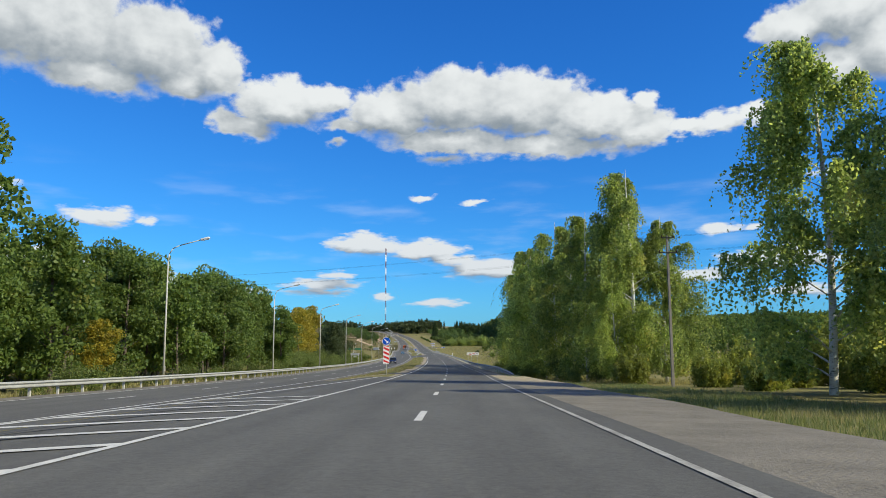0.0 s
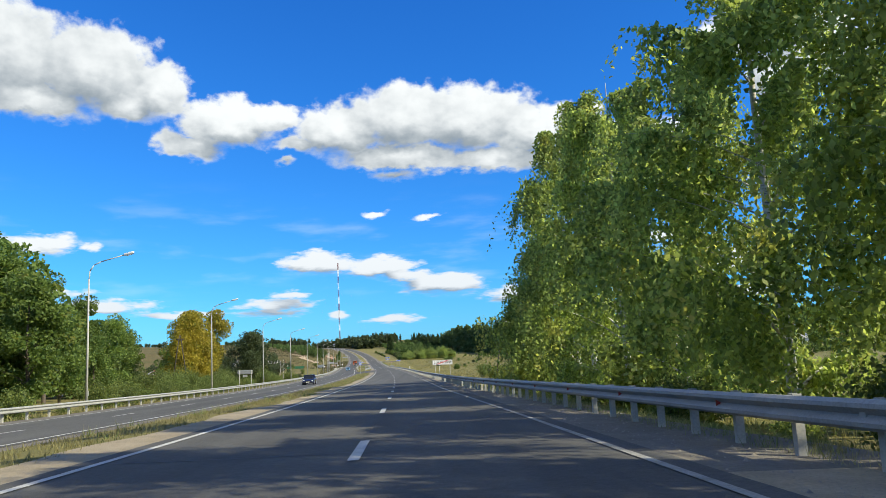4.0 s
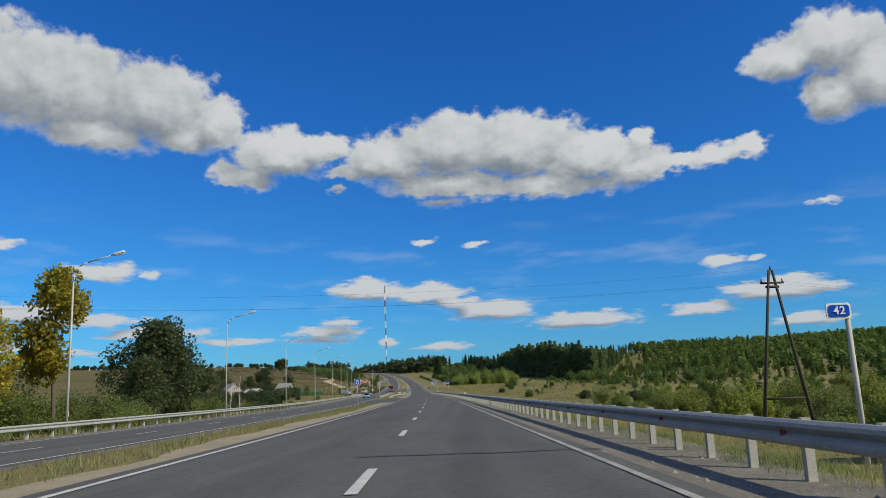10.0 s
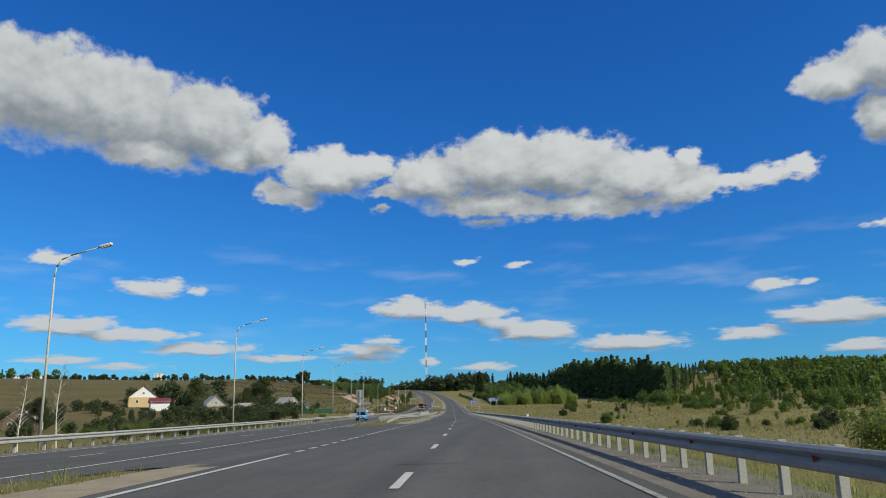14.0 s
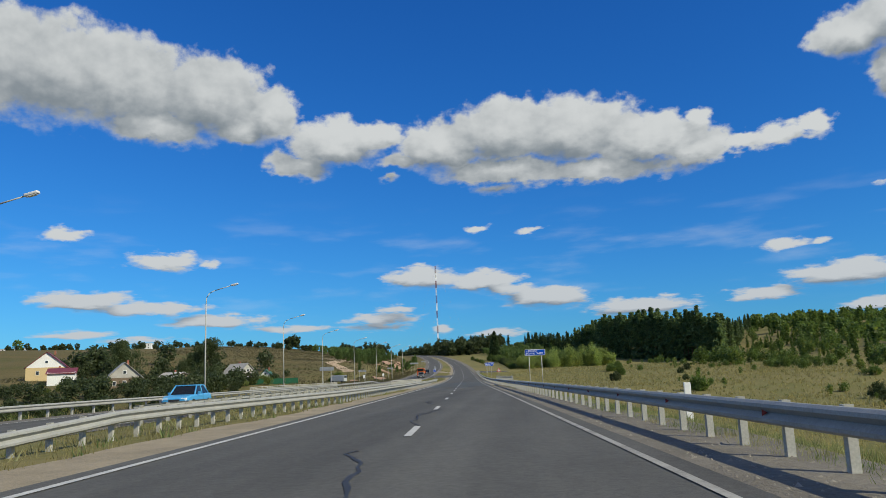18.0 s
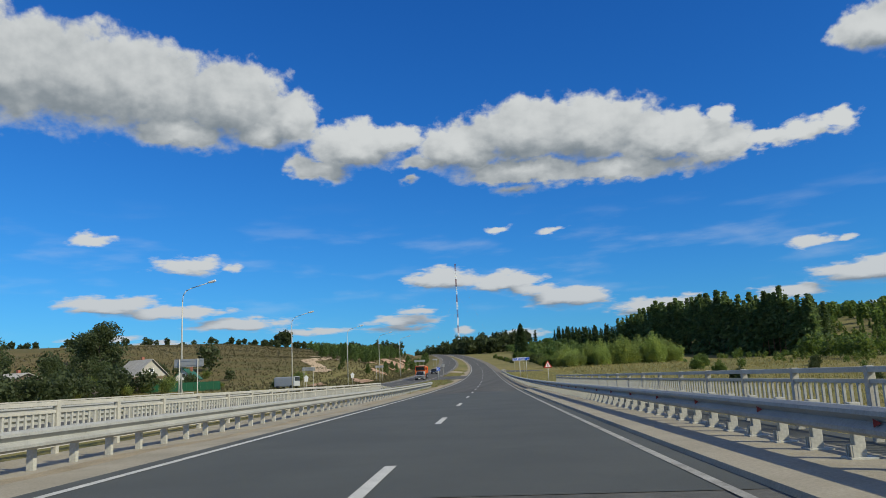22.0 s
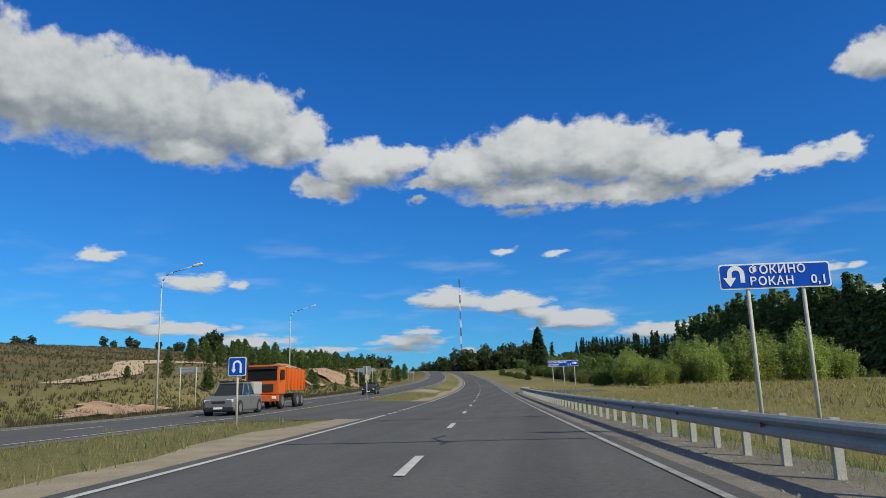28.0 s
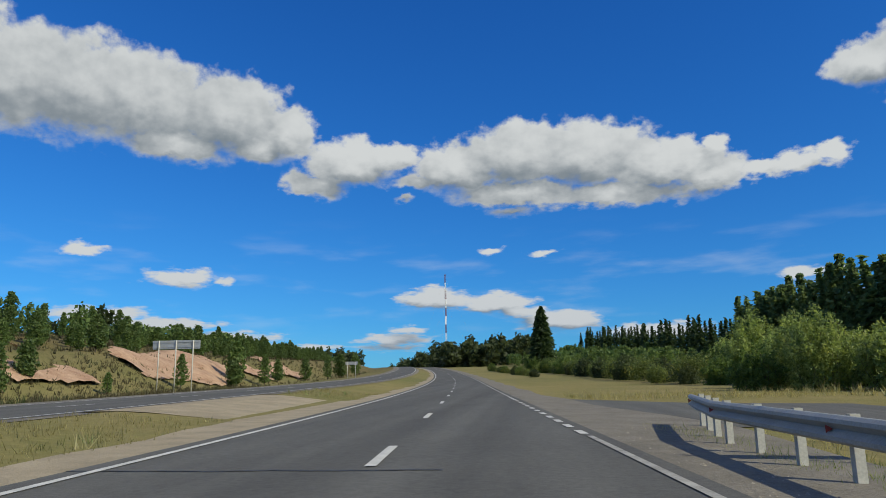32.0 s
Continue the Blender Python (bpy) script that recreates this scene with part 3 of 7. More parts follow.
road = ribbon("road_near", -200, 1380, lambda y: left_edge(y) - 0.45, EDGE_ASPHALT, 0.0, M_ASPHALT, 3.0,
              label="worn grey asphalt carriageway with two lanes", category="road", kind="structure")
road_far = ribbon("road_far", -200, 1380, lambda y: left_mid(y) - 3.9, lambda y: left_mid(y) + 3.9, left_up, M_ASPHALT, 3.0,
                  label="grey asphalt carriageway for oncoming traffic", category="road", kind="structure")
ribbon("bridge_deck", 447, 497, lambda y: left_edge(y) - 0.4, EDGE_ASPHALT - 0.01, 0.006, M_BRIDGE_ASPHALT, 3.0,
       label="darker newer asphalt on the bridge", category="road", kind="structure")
def verge_width(y):
    """The sandy verge widens by the turning gaps, where cars cut the corner."""
    wide = sum(0.6 * np.exp(-((y - c) / s) ** 2) for c, s in ((288, 9), (362, 16), (385, 14), (584, 10), (634, 9), (662, 8), (692, 8), (515, 14), (70, 9)))
    return 1.5 + 2.6 * np.exp(-((y - 66) / 9) ** 2) + 0.25 * np.sin(y / 7) + 0.2 * np.sin(y / 2.3) + 0.12 * np.sin(y / 0.9) + wide


for y0_, y1_, m_, l_ in ((-200, 46, M_GRAVEL, "wide gravel road shoulder"), (46, 84, M_SAND, "sandy widened road shoulder")):
    ribbon("shoulder_right", y0_, y1_, EDGE_ASPHALT, lambda y: np.interp(y, (-200, 50, 72), (7.9, 7.4, 6.4)) + 0.2 * np.sin(y / 3.1), (-0.012, -0.07), m_, 2.0, label=l_, category="shoulder", kind="structure")
ribbon("shoulder_right", 84, 1380, EDGE_ASPHALT, lambda y: np.interp(y, (84, 95, 650, 662, 690), (6.4, 6.2, 6.2, 7.5, 6.2)) + 0.2 * np.sin(y / 3.1), (-0.012, lambda y: land(y, 6.2) - rz(y) + 0.02), M_GRAVEL, 3.0, label="gravel road shoulder", category="shoulder", kind="structure")
for y0_, y1_ in ((62.5, 297), (353, 593), (626, 1380)):
    ribbon("shoulder_left", y0_, y1_, lambda y: left_edge(y) - verge_width(y), lambda y: left_edge(y) - 0.45, (lambda y: land(y, left_edge(y) - verge_width(y)) - rz(y) + 0.02, -0.012), M_SAND, 1.5,
           label="sandy verge between asphalt and grass", category="verge", kind="structure")
ribbon("shoulder_far", -200, 1380, lambda y: left_mid(y) - 5.6, lambda y: left_mid(y) - 3.9, lambda y: left_up(y) - 0.012, M_GRAVEL, 3.0,
       label="gravel shoulder of the far carriageway", category="shoulder", kind="structure")


for y0_, y1_ in ((62.5, 296), (354, 592), (627, 667), (687, 1380)):
    ribbon("shoulder_median", y0_, y1_, lambda y: left_mid(y) + 3.88, lambda y: left_mid(y) + 4.7, (lambda y: left_up(y) - 0.01, lambda y: land(y, left_mid(y) + 4.7) - rz(y) + 0.015), M_GRAVEL, 3.0,
           label="gravel edge of the far carriageway beside the median", category="shoulder", kind="structure")


def paint_line(y0, y1, w, wide, far=False, step=5.0, mat=None):
    base = left_mid if far else (lambda y: 0 * y)
    wf = w if callable(w) else (lambda y: w + 0 * y)
    up = (lambda y: left_up(y) + 0.006) if far else (lambda y: 0.012 + 0 * y)
    return ribbon("edge_line", y0, y1, lambda y: base(y) + wf(y) - wide / 2, lambda y: base(y) + wf(y) + wide / 2, up, mat or M_LINE, step,
                  parent=road_far if far else road)


# gaps in the median for turning, and the side road
paint_line(-200, 301, left_edge, 0.15)
paint_line(350.5, 596, left_edge, 0.15)
paint_line(622, 1380, left_edge, 0.15)
paint_line(-200, 660, right_edge, 0.12, mat=M_LINE_WORN)
paint_line(688, 1380, R_EDGE, 0.12, mat=M_LINE_WORN)
for s_ in (-3.5, 3.5):
    paint_line(-200, 1380, s_, 0.15, far=True)


def dash_mesh(length, wide):
    me = raw_mesh("dash", np.array([(-wide / 2, -length / 2, 0), (wide / 2, -length / 2, 0), (wide / 2, length / 2, 0), (-wide / 2, length / 2, 0)], float),
                  np.array([(0, 1, 2, 3)]), M_LINE)
    return me


DASH_PHASE = 4.2
_dash, _short = dash_mesh(3.0, 0.16), dash_mesh(1.0, 0.17)


def lay(mesh, y, w, up, parent):
    ob = new("dash", mesh)
    ob.parent = parent
    tilt = math.degrees(math.atan2(float(rz(y + 2) - rz(y - 2)), 4))
    ob.matrix_basis = pose(float(rx(y)) + w, y, float(rz(y)) + up, tilt, 0, math.degrees(heading(y)))


for k in range(-2, 100):
    y = DASH_PHASE + 12 * k + (4.6 if k > 43 else 0)
    lay(_dash, y, 0, 0.014, road)
    if k % 2 == 0 or y < 700:
        lay(_dash, y + 5, float(left_mid(y + 5)), float(left_up(y + 5)) + 0.008, road_far)
for y0, y1 in ((302, 350), (597, 622)):
    for k in range(int((y1 - y0) / 2)):
        lay(_short, y0 + 2 * k + 0.5, float(left_edge(y0 + 2 * k)), 0.014, road)
for k in range(14):
    lay(_short, 661 + 2 * k, R_EDGE, 0.014, road)

# asphalt of the turning gaps in the median, and the gravel crossing by the side road
def gap_surface(name, y0, y1, mat, label):
    ys, ws = np.arange(y0, y1 + 0.1, 1.0), np.linspace(-12.5, -3.9, 20)
    yy, ww = np.meshgrid(ys, ws, indexing="ij")
    ww = np.clip(ww, left_mid(yy) + 3.9, left_edge(yy) - 0.45)
    z = np.maximum(land(yy, ww) + 0.008, rz(yy) + left_up(yy) * sm(5.5, 10.2, -ww) - 0.005)
    v = np.stack([rx(yy) + ww, yy, z], -1).reshape(-1, 3)
    a, b = len(ys), len(ws)
    k = (np.arange(a - 1)[:, None] * b + np.arange(b - 1)).ravel()
    tagged(new(name, raw_mesh(name, v, np.stack([k, k + 1, k + b + 1, k + b], 1), mat, True)), label, "road", "", "structure")


for y0, y1 in ((296.4, 353.4), (592.6, 626.6)):
    gap_surface("turning_gap", y0, y1, M_ASPHALT, "asphalt gap in the median for turning back")
gap_surface("median_crossing", 668, 686, M_SAND, "gravel crossing through the median opposite the side road")
# side road to the right, past the end of the rail
ribbon("side_road", 668, 686, 4.2, lambda y: 4.2 + 15 * sm(666, 672, y) * (1 - sm(682, 687, y)), 0.015, M_ASPHALT, 2.0, ground=True,
       label="narrow asphalt side road joining the highway", category="road", kind="structure")

# tar seams across the road
for k, y in enumerate((24, 41, 66, 88, 118, 155, 163, 204, 212, 240, 262, 281, 296, 330, 352, 384, 402, 418, 508, 517, 540, 561, 578, 590, 604, 622, 640, 655)):
    w_ = 0.06 + 0.04 * (k % 3)
    n = 24
    xs = np.linspace(-4.2 if k % 4 else -0.5, 4.1 if k % 3 else 1.0, n)
    wob = np.cumsum(np.random.uniform(-0.06, 0.06, n))
    v = np.concatenate([np.stack([rx(y) + xs, y + wob, rz(y + wob) + 0.008], 1), np.stack([rx(y) + xs, y + wob + w_, rz(y + wob + w_) + 0.008], 1)])
    i = np.arange(n - 1)
    solid("tar_seam", v, np.stack([i, i + 1, i + n + 1, i + n], 1), M_CRACK, road)
for y0, ln in ((256, 3), (272, 5), (366, 6), (378, 9), (392, 5), (425, 4), (560, 4), (577, 3)):
    n = 14
    ys = np.linspace(y0, y0 + ln, n)
    wob = 0.1 + np.cumsum(np.random.uniform(-0.2, 0.16, n))
    tk = np.random.uniform(0.012, 0.045, n)
    v = np.concatenate([np.stack([rx(ys) + wob - tk, ys, rz(ys) + 0.009], 1), np.stack([rx(ys) + wob + tk, ys, rz(ys) + 0.009], 1)])
    i = np.arange(n - 1)
    solid("tar_seam", v, np.stack([i, i + n, i + n + 1, i + 1], 1), M_CRACK, road)

# hatched island before the median
for k in range(8):
    y0 = 4.5 + 2.75 * k
    a = float(np.interp(y0, (2, 62), (-8.5, -5.6)))
    b = float(left_edge(y0)) - 0.05
    v = [(float(rx(yy)) + ww, yy, max(float(rz(yy)) + 0.012, float(land(yy, ww)) + 0.03)) for yy, ww in ((y0, a), (y0 + 0.4, a), (y0 + 0.4 + 0.72 * (b - a), b), (y0 + 0.72 * (b - a), b))]
    solid("hatch_bar", np.array(v), np.array([(0, 3, 2, 1)]), M_LINE, road)
gap_surface("island_asphalt", -60, 62, M_ASPHALT, "paved traffic island")
paint_line(2, 62, lambda y: np.interp(y, (2, 62), (-8.5, -5.4)), 0.17)


# ---- guard rails ----
def beam_mesh(length):
    """A W beam of one length, along +y, its face towards -x."""
    prof = [(0.0, 0.155), (-0.02, 0.15), (-0.075, 0.115), (-0.08, 0.07), (-0.02, 0.02), (0.0, 0.0), (-0.02, -0.02), (-0.08, -0.07), (-0.075, -0.115), (-0.02, -0.15), (0.0, -0.155)]
    n = len(prof)
    v = [(x, 0, z) for x, z in prof] + [(x, length, z) for x, z in prof] + [(x + 0.006, 0, z) for x, z in prof] + [(x + 0.006, length, z) for x, z in prof]
    f = [(i, i + 1, n + i + 1, n + i) for i in range(n - 1)] + [(2 * n + i, 3 * n + i, 3 * n + i + 1, 2 * n + i + 1) for i in range(n - 1)]
    f += [(0, n, 3 * n, 2 * n), (n - 1, 3 * n - 1, 4 * n - 1, 2 * n - 1)]
    return raw_mesh("beam", v, f, M_ZINC, False)


def post_mesh(h, w=0.09, d=0.11):
    bm = bmesh.new()
    # a channel post: web and two flanges
    box(bm, 0, 0, h / 2 - 0.25, 0.008, w, h + 0.5)
    box(bm, d / 2, w / 2, h / 2 - 0.25, d, 0.008, h + 0.5)
    box(bm, d / 2, -w / 2, h / 2 - 0.25, d, 0.008, h + 0.5)
    box(bm, -0.085, 0, h - 0.155, 0.16, 0.1, 0.2, 0.01)
    me = bpy.data.meshes.new("post")
    bm.to_mesh(me)
    bm.free()
    me.materials.append(M_ZINC_DULL)
    return me


def bridge_post_mesh():
    """A post on a bolted base plate with gussets."""
    bm = bmesh.new()
    h = 0.72
    box(bm, 0.07, 0, h / 2 + 0.05, 0.12, 0.1, h - 0.1, 0.012)
    box(bm, -0.05, 0, h - 0.155, 0.12, 0.1, 0.2, 0.01)
    box(bm, 0.07, 0, 0.115, 0.3, 0.26, 0.03, 0.006)
    for s in (-0.08, -0.03, 0.03, 0.08):
        box(bm, -0.01, s, 0.19, 0.05, 0.018, 0.14)
    me = bpy.data.meshes.new("post")
    bm.to_mesh(me)
    bm.free()
    me.materials.append(M_ZINC_DULL)
    return me


_post = post_mesh(0.72)
_bridge_post = bridge_post_mesh()
_beams = {}
_reflect = raw_mesh("reflector", [(0.03, -0.05, 0), (-0.03, 0, 0.045), (0.03, 0.05, 0), (-0.03, 0, -0.045)], [(0, 1, 2), (0, 2, 3), (0, 3, 1), (1, 3, 2)], M_RED_REFLECT)


def guard_rail(name, y0, y1, w, face, top=0.62, base=None, label="", spacing=1.6, dip0=0.0, dip1=0.0, post=None):
    """Posts and beam sections; face +1 turns the beam's face to -x, -1 to +x. dip: metres over which an end goes to the ground."""
    rail = thing(name, label, "guard rail", "guard rails")
    lift = base if base else (lambda y: 0.0)
    wf = w if callable(w) else (lambda y: w)
    n = int(round((y1 - y0) / spacing))
    ys = [y0 + spacing * i for i in range(n + 1)]

    def point(y):
        z = float(rz(y)) + float(lift(y)) + top - 0.155
        if dip0 and y < y0 + dip0:
            z -= (top - 0.1) * (1 - (y - y0) / dip0)
        if dip1 and y > y1 - dip1:
            z -= (top - 0.1) * (1 - (y1 - y) / dip1)
        return Vector((float(rx(y)) + float(wf(y)), y, z))
    for i, y in enumerate(ys):
        p = point(y)
        hd = math.degrees(heading(y))
        if p.z > float(rz(y)) + float(lift(y)) + 0.1:
            ob = new("post", post or _post)
            ob.parent = rail
            ob.matrix_basis = pose(p.x + 0.17 * face, y, p.z + 0.155 - 0.72, 0, 0, hd + (0 if face > 0 else 180))
        if i < n and i % 2 == 0:
            q = point(ys[min(i + 2, n)])
            d = q - p
            m = Matrix.Translation(p) @ d.to_track_quat("Y", "Z").to_matrix().to_4x4()
            if face < 0:
                m = m @ Matrix.Translation((0, d.length, 0)) @ pose(0, 0, 0, 0, 0, 180)
            key = round(d.length, 1)
            if key not in _beams:
                _beams[key] = beam_mesh(key + 0.08)
            ob = new("beam", _beams[key])
            ob.parent = rail
            ob.matrix_basis = m
        if i % 3 == 1 and face > 0:
            ob = new("reflector", _reflect)
            ob.parent = rail
            ob.matrix_basis = Matrix.Translation((p.x - 0.05 * face, y, p.z + 0.0)) @ pose(0, 0, 0, 0, 0, 0 if face > 0 else 180)
    return rail


R_W = lambda y: 5.2 + np.interp(y, (95, 125, 145, 180), (0, -0.3, -0.25, 0)) + np.interp(y, (66, 84), (0.9, 0)) + np.interp(y, (652, 659, 664), (0, 0.4, 1.5))
guard_rail("guard_rail", 66, 258, R_W, 1, label="galvanised steel guard rail above the wooded bank", dip0=14, top=0.67)
guard_rail("guard_rail", 258, 424.4, R_W, 1, label="galvanised steel guard rail beside the meadow", top=0.67)
guard_rail("guard_rail", 424.4, 508.4, R_W, 1, spacing=1.05, top=0.67, label="guard rail with close-set posts over the bridge", post=_bridge_post)
guard_rail("guard_rail", 508.4, 664, R_W, 1, top=0.67, label="galvanised guard rail ending in a flared tip")
guard_rail("guard_rail", -40, 300, lambda y: left_mid(y) - 5.0, -1, base=left_up, top=0.72, spacing=2.5, label="galvanised guard rail along the far carriageway's outer edge")
guard_rail("guard_rail", 300, 550, lambda y: left_mid(y) - 5.0, -1, base=left_up, top=0.72, spacing=2.5, label="guard rail along the far carriageway near the village", dip1=12)
guard_rail("guard_rail", 368, 548, lambda y: np.interp(y, (368, 400, 530, 548), (-8.2, -5.75, -5.75, -8.0)), -1, top=0.66, spacing=1.2, label="galvanised guard rail along the median", dip0=10, dip1=12)
guard_rail("guard_rail", 386, 540, lambda y: left_mid(y) + 4.9, 1, base=left_up, top=0.72, spacing=2.5, label="guard rail on the far carriageway's median side", dip1=12)


# ---- bridge fences ----
def fence(y0, y1, wf, lift, label):
    f = thing("bridge_fence", label, "fence", "bridge fences")
    post = box(bmesh.new(), 0, 0, 0.5, 0.11, 0.11, 1.1, 0.01)
    pm = part("post", post, M_CONCRETE, f)
    bar = part("baluster", box(bmesh.new(), 0, 0, 0.42, 0.035, 0.05, 0.66), M_ZINC_DULL, f)
    y = y0
    pts = []
    while y <= y1 + 0.01:
        p = Vector((float(rx(y)) + float(wf(y)), y, float(rz(y)) + float(lift(y))))
        pts.append(p)
        y += 2.5
    first = True
    for a, b in zip(pts, pts[1:]):
        for h in (1.0, 0.84, 0.16):
            d = b - a
            bm = box(bmesh.new(), 0, d.length / 2, h, 0.09 if h > 0.9 else 0.06, d.length + 0.02, 0.08 if h > 0.9 else 0.06, 0.008)
            r = part("rail", bm, M_CONCRETE, f)
            r.matrix_basis = Matrix.Translation(a) @ d.to_track_quat("Y", "Z").to_matrix().to_4x4()
        for k in range(11):
            q = a.lerp(b, (k + 0.5) / 11)
            ob = bar if first else new("baluster", bar.data)
            ob.parent = f
            ob.matrix_basis = Matrix.Translation(q + Vector((0, 0, 0.08)))
            first = False
    for i, p in enumerate(pts):
        ob = pm if i == 0 else new("post", pm.data)
        ob.parent = f
        ob.matrix_basis = Matrix.Translation(p)
    return f


fence(448, 498, lambda y: 6.6, lambda y: 0.0, "pale metal bridge railing beside a narrow walkway")
fence(444, 500, lambda y: -7.6, lambda y: 0.0, "pale metal bridge railing on the median side")
fence(440, 500, lambda y: left_mid(y) - 6.2, left_up, "pale metal bridge railing beyond the far carriageway")
ribbon("bridge_walk", 446, 499, 3.98, 5.8, 0.06, M_KERB, 3.0, label="concrete bridge kerb carrying the rail posts", category="walkway", kind="structure")
for w_, y0_, y1_ in ((3.94, 446, 499),):
    ob_ = ribbon("bridge_kerb", y0_, y1_, w_, w_ + 0.04, 0.06, M_KERB, 3.0, label="low concrete kerb edge of the bridge walkway", category="kerb", kind="structure")
    for v_ in list(ob_.data.vertices)[:len(ob_.data.vertices) // 2]:
        v_.co.z -= 0.08
for y_ in (446, 499):
    solid("bridge_kerb", [(float(rx(y_)) + w_, y_, float(rz(y_)) + u_) for w_, u_ in ((3.98, -0.4), (6.8, -0.4), (6.8, 0.03), (5.8, 0.06), (3.98, 0.06))], [(0, 1, 2, 3, 4)], M_KERB)["kind"] = "structure"
ribbon("bridge_footway", 446, 499, 5.8, 6.8, 0.03, M_BRIDGE_ASPHALT, 3.0, label="narrow asphalt footway along the bridge railing", category="walkway", kind="structure")
ribbon("bridge_curb", 444, 502, -7.7, lambda y: left_edge(y) - 0.45, -0.004, M_KERB, 3.0, label="dusty concrete strip beside the bridge lane", category="kerb", kind="structure")


# ---- lamps ----
def lamp_post():
    t = thing("street_lamp", "tall galvanised street lamp with one curved arm", "street lamp", "street lamps")
    rodded("pole", M_ZINC_DULL, t, (0, 0, -0.3), (0, 0, 9.6), 0.095, 0.05, 10)
    boxed("access_door", M_ZINC_DULL, t, 0.1, 0, 1.0, 0.03, 0.12, 0.4)
    arm = bmesh.new()
    pts = [(0, 0, 9.5), (0.06, 0, 10.2), (0.35, 0, 10.65), (0.9, 0, 10.9), (2.6, 0, 11.35)]
    for a, b in zip(pts, pts[1:]):
        rod(arm, a, b, 0.045, 0.04, 8)
    part("arm", arm, M_ZINC_DULL, t, smooth=True)
    head = box(bmesh.new(), 2.95, 0, 11.45, 0.75, 0.3, 0.16, 0.06, rot=Euler((0, radians(-14), 0)).to_matrix())
    part("lamp_head", head, M_LAMPGLASS, t, "grey cobra-head luminaire", smooth=True)
    lens = box(bmesh.new(), 3.0, 0, 11.37, 0.5, 0.24, 0.06, 0.02, rot=Euler((0, radians(-14), 0)).to_matrix())
    part("lens", lens, paint("frosted_lens", (0.75, 0.76, 0.75), 0.2), t)
    return t


_lamp = lamp_post()
_lamp_ys = [-16, 21.0, 58.5, 95.6, 133.0, 170.5, 208, 245.5, 282.5, 320, 357, 394.5, 432, 469.5, 506.9, 544.1, 581, 616.5, 651.7]
for i, y in enumerate(_lamp_ys):
    w = float(np.interp(y, (60, 133, 300, 400, 507, 544, 652), (-22.5, -22.9, -22.9, -24.2, -28.2, -27.5, -24.0)))
    m = pose(float(rx(y)) + w, y, float(land(y, w)), 0, 0, math.degrees(heading(y)))
    # each pole is set so that its head stands about eleven metres above the road
    m.translation.z = float(rz(y)) + float(left_up(y)) + 0.1
    if i == 0:
        _lamp.matrix_basis = m
    else:
        copy_thing(_lamp, m)


# ---- vegetation ----
def quads(c, size, rng, flat=0.0, droop=0.0, aspect=1.6):
    """A leaf quad at each point c, turned at random; flat pulls its normal upright."""
    n = len(c)
    a = rng.normal(size=(n, 3))
    a[:, 2] -= droop
    a /= np.linalg.norm(a, axis=1, keepdims=True)
    b = rng.normal(size=(n, 3))
    if flat:
        b[:, 2] *= 1 - flat
    b -= a * (a * b).sum(1, keepdims=True)
    b /= np.linalg.norm(b, axis=1, keepdims=True) + 1e-9
    s = (np.asarray(size) * rng.uniform(0.65, 1.35, n))[:, None]
    a, b = a * s * aspect / 2, b * s / 2
    # diamond-like leaves: the waist is wider than the tips
    v = np.stack([c - a, c + b - a * 0.1, c + a, c - b - a * 0.1], 1).reshape(-1, 3)
    return v, np.arange(n * 4).reshape(n, 4)


def tube(pts, radii, seg=7):
    pts, radii = np.asarray(pts, float), np.asarray(radii, float)
    ang = np.linspace(0, 2 * np.pi, seg, endpoint=False)
    v = np.concatenate([p + r * np.stack([np.cos(ang), np.sin(ang), 0 * ang], 1) for p, r in zip(pts, radii)])
    f = [(i * seg + j, i * seg + (j + 1) % seg, (i + 1) * seg + (j + 1) % seg, (i + 1) * seg + j) for i in range(len(pts) - 1) for j in range(seg)]
    return v, np.array(f)


def joined(pieces):
    vs, fs, o = [], [], 0
    for v, f in pieces:
        vs.append(v)
        fs.append(f + o)
        o += len(v)
    return np.concatenate(vs), np.concatenate(fs)


def tree_thing(name, label, category, group, wood, leaves, bark, leaf):
    t = thing(name, label, category, group)
    solid("trunk", *wood, bark, t, smooth=True)
    solid("crown", *leaves, leaf, t)
    return t


def limbs_of(rng, h, n, low, reach, rise, lean=0.0, radius=0.16):
    """A trunk and its limbs; gives the wood and the limbs' lines."""
    k = np.linspace(0, 1, 9)
    bend = np.stack([lean * k**2 * h + 0.15 * np.sin(k * 5 + rng.uniform(0, 6)), 0.15 * np.sin(k * 4 + rng.uniform(0, 6)), k * h], 1)
    pieces = [tube(np.concatenate([[[0, 0, -0.5]], bend]), np.concatenate([[radius * 1.25], radius * (1 - k) ** 0.8 + 0.015]))]
    lines = []
    for i in range(n):
        t = low + (0.97 - low) * (i + rng.uniform(0, 1)) / n
        base = np.array([np.interp(t, k, bend[:, j]) for j in range(3)])
        a = rng.uniform(0, 2 * np.pi)
        r = reach * (1 - 0.8 * t ** 1.5) * rng.uniform(0.6, 1.15) * min(1, (t - low) * 4 + 0.55)
        q = np.linspace(0, 1, 5)[:, None]
        line = base + q * np.array([np.cos(a), np.sin(a), 0]) * r + np.array([0, 0, 1]) * (rise * r * (q - 0.45 * q * q))
        lines.append(line)
        pieces.append(tube(line, radius * (1 - t) * 0.5 * np.array([1, 0.75, 0.5, 0.3, 0.12]) + 0.008, 5))
    return joined(pieces), lines


